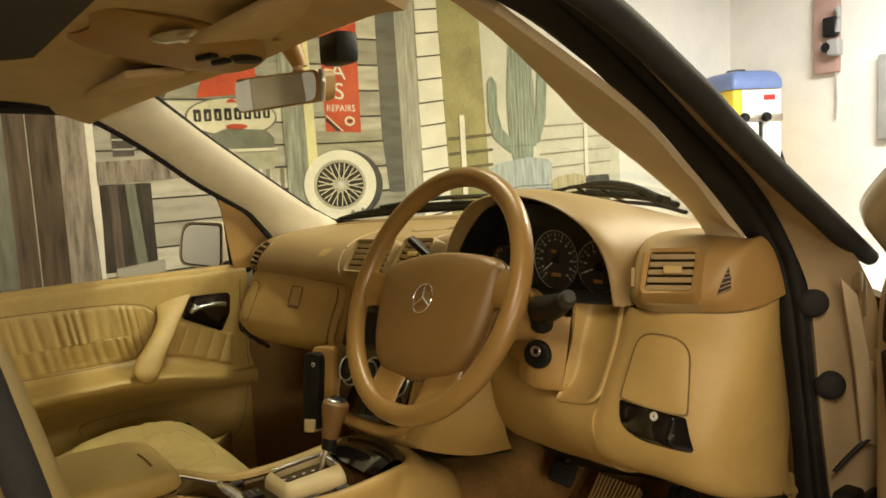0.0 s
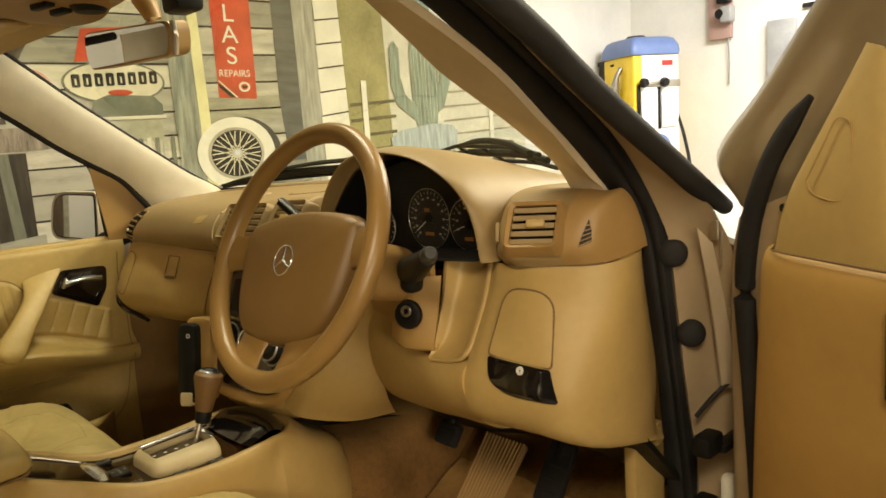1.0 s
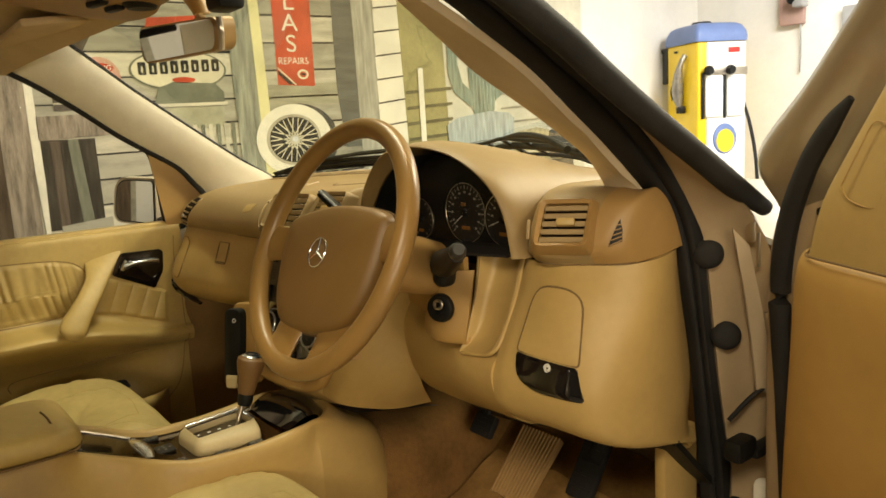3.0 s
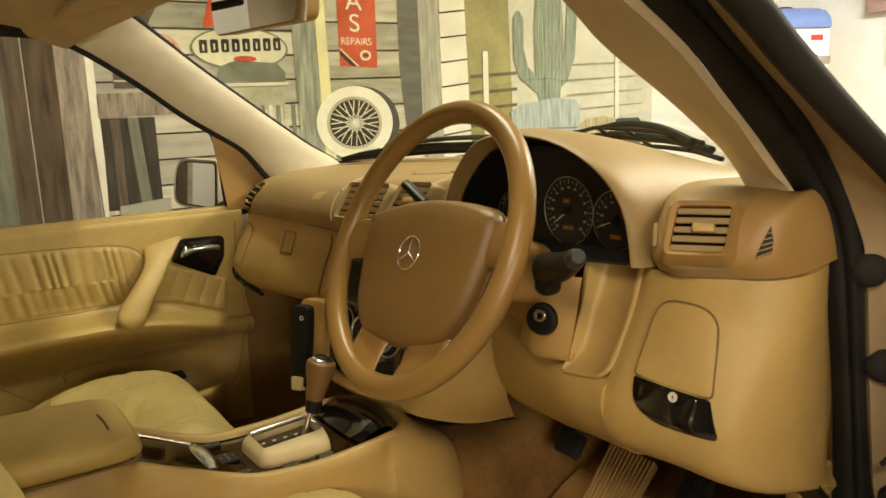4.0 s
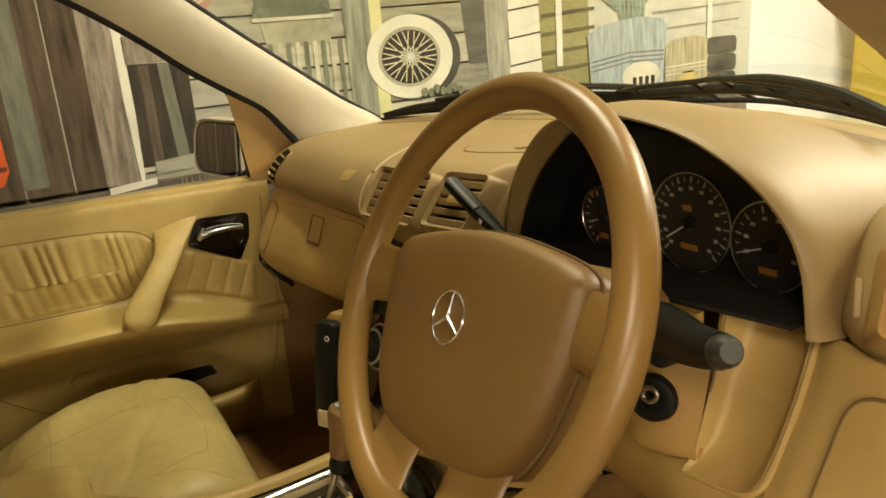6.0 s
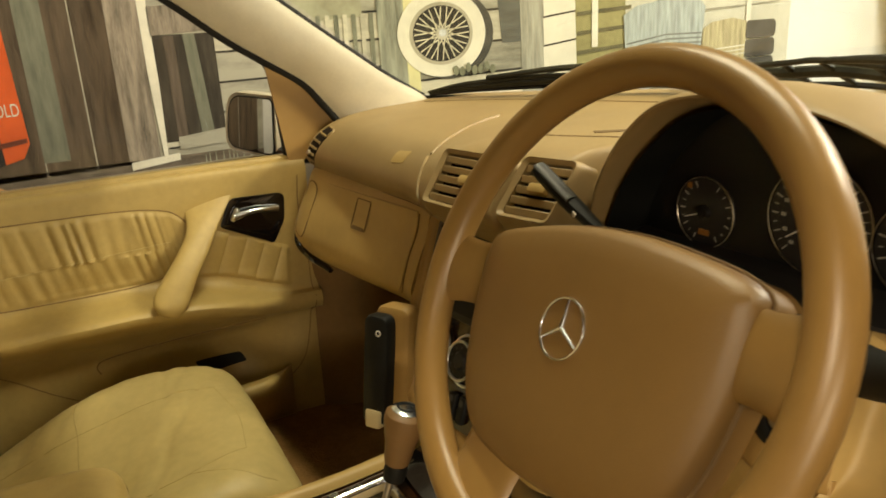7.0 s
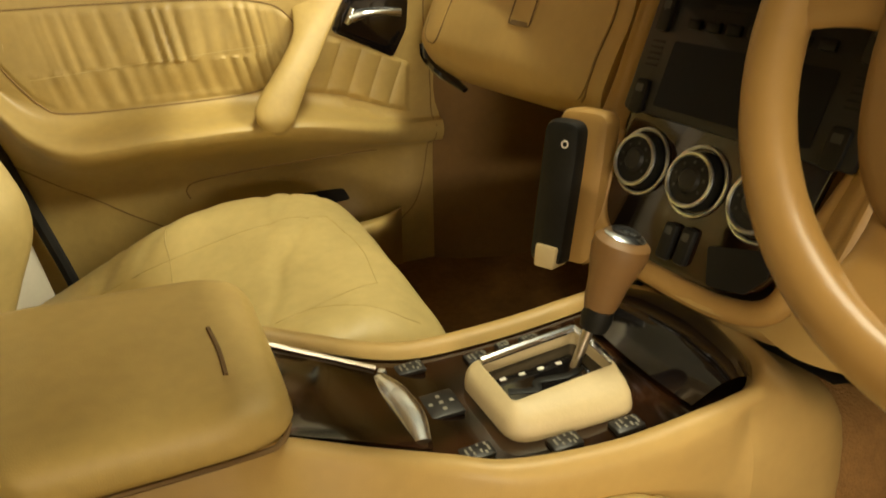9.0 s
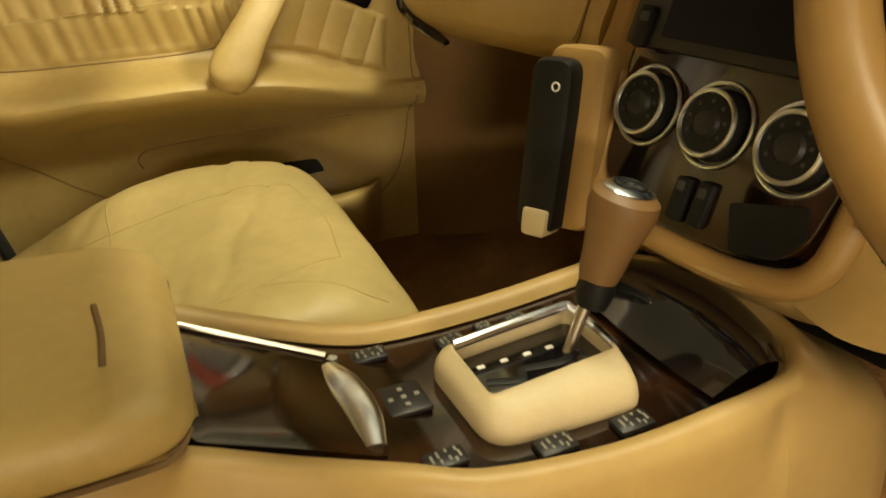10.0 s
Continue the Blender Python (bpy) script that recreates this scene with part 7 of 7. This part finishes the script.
def between(low, high, nu, nv, lift):
    """A sheet on the door between a lower and an upper edge of (y, z) points."""
    lo, hi = cr([(*p, 0) for p in low], nu), cr([(*p, 0) for p in high], nu)
    rows = []
    for i in range(nu):
        r = []
        for j in range(nv):
            f = j / (nv - 1)
            a, b = lo[i][0] + (hi[i][0] - lo[i][0]) * f, lo[i][1] + (hi[i][1] - lo[i][1]) * f
            rim = min(1.0, f * 12, (1 - f) * 12, i / 8, (nu - 1 - i) / 8)
            rim = rim * rim * (3 - 2 * rim)
            r.append(dc.at(a, b, -0.002 + (0.002 + 0.002 * rim + rim * lift(a, b))))
        rows.append(r)
    return grid_bm(rows)


def pleats(a, b):
    """Gathered leather: upright folds of uneven width and depth that fade towards the rear."""
    s = a + 0.13 * (b - 0.92) * (1.0 if b > 0.922 else 1.6)
    row = 0.0 if b > 0.922 else 3.3
    w = noise.noise(Vector((s * 14, b * 3 + row, 0.5))) + 0.5 * noise.noise(Vector((s * 31, row, 1.5)))
    deep = 0.25 + 1.3 * max(0.0, noise.noise(Vector((s * 17, b * 5 + row, 2.7))) + 0.35)
    fade = min(1.0, max(0.0, (a + 0.50) * 6)) * (1.0 if a < -0.20 else max(0.35, 1.0 - (a + 0.20) * 6))
    crease = (0.5 + 0.5 * math.cos(s * 250 + 4.5 * w)) ** 2.6
    fine = (0.5 + 0.5 * math.cos(s * 610 + 6.0 * noise.noise(Vector((s * 25, b * 9, 8.0))))) ** 4
    return (0.0050 * (0.9 - crease) * deep - 0.0003 * fine + 0.0006 * noise.noise(Vector((s * 70, b * 15, 5.0)))) * fade


INS_LOW = [(-0.560, 1.000), (-0.532, 0.980), (-0.512, 0.930), (-0.476, 0.874), (-0.438, 0.858), (-0.324, 0.855), (-0.172, 0.857), (-0.130, 0.873), (-0.096, 0.920)]
INS_HIGH = [(-0.558, 1.012), (-0.500, 1.015), (-0.461, 1.015), (-0.379, 1.015), (-0.206, 1.010), (-0.130, 1.000), (-0.098, 0.984), (-0.080, 0.955)]
part("pleated_insert", between(INS_LOW, INS_HIGH, 300, 46, pleats), LEATHER, pd, "gathered beige leather insert")
ins = Sheet([bpy.data.objects["pleated_insert"]], (-1, 0, 0))
part("embossed_square", ins.cover(rpoly([(-0.535, 0.955), (-0.505, 0.956), (-0.505, 0.978), (-0.535, 0.977)], 0.006, 4), 0.0015, 4), LEATHER, pd, "small square embossed pad")
part("stitch_line", ins.groove([(-0.482, 0.915), (-0.40, 0.920), (-0.28, 0.927), (-0.17, 0.932), (-0.12, 0.934)], 0.0007, 90), STITCH, pd)
part("insert_seam", dc.groove(INS_HIGH + [(-0.092, 0.93)] + INS_LOW[::-1], 0.0014, 120), DOOR_SEAM, pd)
part("front_insert", between([(-0.100, 0.852), (-0.02, 0.838), (0.05, 0.812), (0.115, 0.790)], [(-0.045, 0.946), (0.0, 0.930), (0.06, 0.908), (0.120, 0.878)], 110, 24, lambda a, b: 0.0045 * abs(math.sin(a * 75 - b * 30)) ** 0.4), LEATHER, pd, "gathered beige leather panel")
# pull handle
# x, then y and z of its rear and its front edge, from the flared top down
PULL = [(-0.728, -0.083, 0.992, 0.016, 1.013), (-0.694, -0.091, 0.956, -0.028, 0.959), (-0.668, -0.115, 0.925, -0.058, 0.918), (-0.646, -0.145, 0.895, -0.085, 0.887), (-0.628, -0.173, 0.866, -0.107, 0.854), (-0.618, -0.181, 0.845, -0.12, 0.833), (-0.618, -0.172, 0.825, -0.135, 0.817), (-0.622, -0.159, 0.817, -0.148, 0.811)]
rows = []
for k, (x, ya, za, yb, zb) in enumerate(PULL):
    deep = (0.006, 0.011, 0.014, 0.015, 0.016, 0.016, 0.012, 0.004)[k]
    rows.append([(x + deep * math.copysign(abs(math.sin(a)) ** 0.8, math.sin(a)), (ya + yb) / 2 + (yb - ya) / 2 * math.cos(a), (za + zb) / 2 + (zb - za) / 2 * math.cos(a)) for a in [2 * math.pi * j / 24 for j in range(25)]])
part("pull_handle", grid_bm(dense(rows, 40, 48)), LEATHER, pd, "slanting padded pull handle flared at its top")
BH = rpoly([(-0.022, 0.946), (0.005, 1.002), (0.118, 0.998), (0.112, 0.940), (0.085, 0.893)], [0.006, 0.012, 0.016, 0.01, 0.006], 6)
bez = part("handle_bezel", dc.cover(BH, 0.006), PIANO, pd, "gloss black handle surround")
part("door_handle", merge(tube([dc.at(0.012, 0.966, 0.014), dc.at(0.035, 0.971, 0.018), dc.at(0.065, 0.972, 0.018), dc.at(0.098, 0.968, 0.012)], [0.009, 0.006, 0.0055, 0.0075], 12, 24, up=(1, 0, 0)), tube([dc.at(0.004, 0.958, 0.010), dc.at(0.010, 0.968, 0.013), dc.at(0.016, 0.980, 0.010)], [0.006, 0.008, 0.006], 10, 10, up=(1, 0, 0))), CHROME, bez, "chrome door handle")
# map pocket and lower seams
part("lower_seam", merge(dc.groove([(-0.60, 0.83), (-0.52, 0.78), (-0.42, 0.70), (-0.34, 0.645), (-0.25, 0.60)], 0.0014, 40), dc.groove([(-0.289, 0.687), (-0.293, 0.704), (-0.27, 0.717), (-0.169, 0.720), (-0.032, 0.722), (0.05, 0.724)], 0.0014, 40)), DOOR_SEAM, pd)
POC = [(-0.27, 0.655), (-0.275, 0.70), (-0.25, 0.722), (-0.12, 0.727), (0.02, 0.735), (0.075, 0.71), (0.085, 0.655), (0.06, 0.60), (-0.05, 0.585), (-0.20, 0.60)]
pk = []
for y, bulge in ((-0.30, 0.0), (-0.26, 0.03), (-0.15, 0.055), (-0.02, 0.06), (0.05, 0.04), (0.09, 0.0)):
    pk.append([(-0.735 + 0.6 * bulge, y, 0.600), (-0.725 + bulge, y, 0.604), (-0.728 + bulge, y, 0.57), (-0.735, y, 0.47)])
part("map_pocket", skin(pk, 30, 16, 0.008), LEATHER, pd, "beige map pocket")
part("pocket_shadow", dc.cover(rpoly([(-0.105, 0.640), (-0.085, 0.604), (0.008, 0.612), (-0.004, 0.636)], 0.006), 0.0012, 4), BLACK, pd)
# front edge trim, window frame, mirror triangle
part("front_seam", dc.groove([(0.150, 1.03), (0.146, 0.95), (0.154, 0.889), (0.156, 0.813), (0.152, 0.722), (0.128, 0.618), (0.089, 0.564)], 0.0013, 40), DOOR_SEAM, pd)
part("window_sill", box((0.03, 0.86, 0.018), (-0.752, -0.25, 1.062), 0.006), LEATHER, pd)
part("front_seal", tube([(-0.716, 0.205, 1.075), (-0.716, 0.205, 0.98), (-0.718, 0.21, 0.88), (-0.72, 0.22, 0.78)], 0.016, 10, 20), RUBBER, pd, "black rubber edge seal")
part("rear_seal", tube([(-0.715, -0.60, 1.06), (-0.715, -0.575, 0.93), (-0.715, -0.54, 0.78), (-0.715, -0.50, 0.60), (-0.715, -0.48, 0.48)], 0.010, 8, 40), RUBBER, pd, "black door edge seal")
part("window_frame", tube([(-0.745, 0.145, 1.07), (-0.742, 0.125, 1.25), (-0.735, 0.06, 1.305), (-0.715, -0.10, 1.44), (-0.70, -0.17, 1.475), (-0.695, -0.30, 1.495), (-0.70, -0.66, 1.50)], 0.011, 8, 60), RUBBER, pd, "black window frame")
part("mirror_triangle", skin([[(-0.738, 0.112, 1.268), (-0.735, 0.14, 1.06)], [(-0.730, 0.180, 1.230), (-0.728, 0.20, 1.06)], [(-0.722, 0.226, 1.182), (-0.724, 0.24, 1.06)], [(-0.714, 0.262, 1.13), (-0.718, 0.275, 1.06)]], 10, 8, 0.008), TRIM_DARK, pd, "tan trim triangle by the mirror")
part("triangle_button", lathe([(0, 0.004), (0.006, 0.003), (0.008, 0.0), (0, 0)], 16, Matrix.Translation((-0.728, 0.175, 1.135)) @ pose(0, 0, 0, 0, 90)), TRIM_DARK, pd)
wg = part("window_glass", skin([[(-0.755, -0.66, 1.05), (-0.735, -0.66, 1.27), (-0.705, -0.66, 1.5)], [(-0.755, -0.2, 1.05), (-0.735, -0.2, 1.27), (-0.705, -0.2, 1.49)], [(-0.755, 0.15, 1.05), (-0.74, 0.12, 1.25), (-0.73, 0.06, 1.31)]], 10, 8), GLASS, pd, "clear door glass")
wg.visible_shadow = False
part("outer_skin", skin([[(-0.90, -0.62, 0.45), (-0.915, -0.62, 0.8), (-0.88, -0.62, 1.05)], [(-0.90, 0.5, 0.45), (-0.915, 0.5, 0.8), (-0.87, 0.5, 1.06)]], 8, 8, 0.008), PAINT, pd, "champagne painted outer skin")
om = thing("door_mirror", (-0.95, 0.12, 1.12), "champagne door mirror on the passenger's door", "mirror")
OM = basis((-0.925, 0.122, 1.116), (0.935, 0.355, 0), (-0.02, 0.06, 1))
mo = rpoly([(-0.092, -0.056), (0.098, -0.066), (0.104, 0.066), (-0.070, 0.072)], [0.04, 0.02, 0.015, 0.05], 8)
shell = [[(x * s, y * s, z) for x, y in mo] for s, z in ((0.90, -0.002), (0.945, 0.010), (1.04, 0.014), (1.09, -0.01), (1.0, -0.06), (0.75, -0.10), (0.2, -0.115))]
# housing takes the brightened paint in place of direct light
part("housing", moved(grid_bm(shell, False, True), OM), MIRROR_PAINT_LIT, om)
part("glass", plate([(x * 0.92, y * 0.92) for x, y in mo], 0.002, OM @ pose(0, 0, 0.011)), MIRROR, om, "mirror glass")
part("rim", tube([OM @ Vector((x * 0.925, y * 0.925, 0.012)) for x, y in mo], 0.0018, 8, closed=True, up=tuple(OM.to_3x3() @ Vector((0, 0, 1)))), BLACK, om)
part("foot", box((0.12, 0.08, 0.04), (-0.84, 0.18, 1.055), 0.015), BLACK, om)

# ---- driver's door, swung open ----
ANG = 65.0
DX, DY = math.sin(radians(ANG)), -math.cos(radians(ANG))
DM = Matrix(((DX, DY, 0, 0.835), (DY, -DX, 0, 0.475), (0, 0, 1, 0), (0, 0, 0, 1)))
# local: x along the door from its hinge, y towards the cabin side, z up
dd = thing("driver_door", (0.835, 0.475, 0.45), "open beige trimmed driver's door with dark seal", "car door", "front doors")


def dl(rows):
    return [[DM @ Vector(p) for p in r] for r in rows]


LCZ = ((0.46, 0.0), (0.62, 0.006), (0.80, 0.008), (0.98, 0.004), (1.06, 0.004), (1.095, 0.001), (1.108, -0.006), (1.1125, -0.016))
LC = [[(x + 0.02 * max(0, z - 0.92) / 0.19 * bend, y + d * (y > 0.03), z) for z, d in LCZ] for x, y, bend in ((0.085, 0.02, 0), (0.095, 0.050, 0), (0.118, 0.070, 1), (0.25, 0.082, 1), (0.60, 0.09, 0), (1.0, 0.085, 0))]
part("door_card", skin(dl(LC), 60, 40, 0.01), DOOR_TAN, dd, "warm tan lower door trim")
# pleated pocket bulge low on the door
pocket = []
for i in range(25):
    u = i / 24
    top_z = 0.80 + 0.115 * math.sin(math.pi * min(1, u * 2.2) / 2) ** 0.7
    out = 0.035 * math.sin(math.pi * min(1, u * 3) / 2)
    fold = 0.003 * abs(math.sin(u * 34))
    pocket.append([(0.290 + 0.50 * u, 0.092, top_z + 0.004), (0.290 + 0.50 * u, 0.094 + out * 0.7 + fold, top_z - 0.006), (0.290 + 0.50 * u, 0.095 + out + fold, top_z - 0.05), (0.290 + 0.50 * u, 0.095 + out + fold, 0.62), (0.290 + 0.50 * u, 0.09, 0.50)])
part("pocket", skin(dl(pocket), 90, 20, 0.004), LEATHER, dd, "gathered beige leather pocket")
UC = [[(0.098, 0.018, 1.100), (0.115, 0.02, 1.17), (0.14, 0.02, 1.23), (0.215, 0.02, 1.335)], [(0.113, 0.044, 1.100), (0.135, 0.048, 1.17), (0.165, 0.046, 1.23), (0.235, 0.042, 1.345)], [(0.138, 0.063, 1.100), (0.158, 0.066, 1.17), (0.186, 0.062, 1.23), (0.255, 0.056, 1.342)], [(0.30, 0.074, 1.100), (0.284, 0.074, 1.18), (0.280, 0.068, 1.25), (0.272, 0.058, 1.335)], [(0.315, 0.05, 1.10), (0.297, 0.05, 1.18), (0.293, 0.045, 1.25), (0.285, 0.04, 1.32)]]
part("mirror_panel", skin(dl(UC), 24, 24, 0.006), TRIM, dd, "beige triangular mirror panel")
MPO = [(0.185, 1.20), (0.208, 1.245), (0.222, 1.268), (0.240, 1.262), (0.245, 1.22), (0.236, 1.182), (0.20, 1.185)]
part("panel_joint", tube([DM @ Vector((x, 0.0725 - 0.08 * max(0, z - 1.19), z)) for x, z in [tuple(p[:2]) for p in cr([(*p, 0) for p in MPO + MPO[:1]], 40)]], 0.0008, 6), TRIM_DARK, dd)
part("card_joint", tube([DM @ Vector(p) for p in ((0.098, 0.03, 1.115), (0.117, 0.054, 1.114), (0.142, 0.072, 1.113), (0.25, 0.081, 1.114), (0.6, 0.093, 1.113))], 0.0014, 6, 30), SEAM, dd)
part("panel_clip", lathe([(0, 0.004), (0.005, 0.003), (0.006, 0.0), (0, 0)], 14, DM @ Matrix.Translation((0.108, 0.03, 1.16)) @ pose(0, 0, 0, -90)), BLACK, dd)
part("door_shell", skin(dl([[(0.0, -0.04, 0.45), (0.0, -0.05, 0.8), (0.0, -0.04, 1.06), (0.0, -0.035, 1.12)], [(0.0, 0.015, 0.45), (0.0, 0.02, 0.8), (0.0, 0.02, 1.06), (0.015, 0.02, 1.14)], [(0.09, 0.025, 0.45), (0.09, 0.025, 0.8), (0.095, 0.025, 1.06), (0.12, 0.025, 1.18)]]), 16, 20), BODY_IN, dd, "tan painted door edge")
part("outer_skin", skin(dl([[(-0.02, -0.06, 0.42), (-0.02, -0.085, 0.75), (-0.02, -0.05, 1.09)], [(1.05, -0.06, 0.42), (1.05, -0.085, 0.75), (1.05, -0.05, 1.07)]]), 8, 10, 0.008), PAINT, dd, "champagne painted outer skin")
part("edge_seal", tube([DM @ Vector(p) for p in ((0.070, 0.026, 0.46), (0.066, 0.028, 0.7), (0.052, 0.030, 0.90), (0.040, 0.032, 1.03), (0.050, 0.032, 1.13), (0.080, 0.030, 1.21), (0.115, 0.028, 1.262), (0.145, 0.026, 1.295))], [0.013, 0.013, 0.013, 0.013, 0.013, 0.012, 0.0105, 0.004], 10, 50, flat=1.2), RUBBER, dd, "thick black door seal")
WF = []
for (xo, zo), (xi, zi) in (((-0.025, 1.165), (0.105, 1.095)), ((-0.082, 1.222), (0.135, 1.16)), ((0.015, 1.318), (0.185, 1.232)), ((0.112, 1.420), (0.262, 1.325)), ((0.26, 1.565), (0.345, 1.45)), ((0.5, 1.64), (0.5, 1.57)), ((1.0, 1.65), (1.0, 1.58))):
    WF.append([(xo, -0.02, zo), (xo + 0.2 * (xi - xo), 0.004, zo + 0.2 * (zi - zo)), (xo + 0.6 * (xi - xo), 0.0, zo + 0.6 * (zi - zo)), (xi, 0.012, zi)])
# the frame's shadow is put into its paint colour
part("window_frame", skin(dl(WF), 36, 14, 0.012), PAINT_SHADED, dd, "champagne window frame in a brown shaded tone")
part("frame_seal", tube([DM @ Vector(p) for p in ((0.275, 0.03, 1.36), (0.33, 0.02, 1.48), (0.48, 0.02, 1.57), (0.98, 0.02, 1.57))], 0.014, 8, 40), RUBBER, dd)
part("inner_frame", tube([DM @ Vector(p) for p in ((0.302, 0.03, 1.10), (0.302, 0.03, 1.22), (0.292, 0.03, 1.38))], 0.013, 8, 20), BLACK, dd)
pbez = part("handle_bezel", box((0.13, 0.012, 0.10), m=DM @ Matrix.Translation((0.380, 0.094, 1.035)), bevel=0.005), PIANO, dd, "gloss black handle surround")
part("door_handle", tube([DM @ Vector(p) for p in ((0.345, 0.107, 1.025), (0.385, 0.114, 1.030), (0.425, 0.107, 1.035))], 0.006, 8, 12), CHROME, pbez, "chrome door handle")
part("armrest", box((0.45, 0.08, 0.05), m=DM @ Matrix.Translation((0.62, 0.13, 0.90)), bevel=0.02, seg=3), LEATHER, dd)
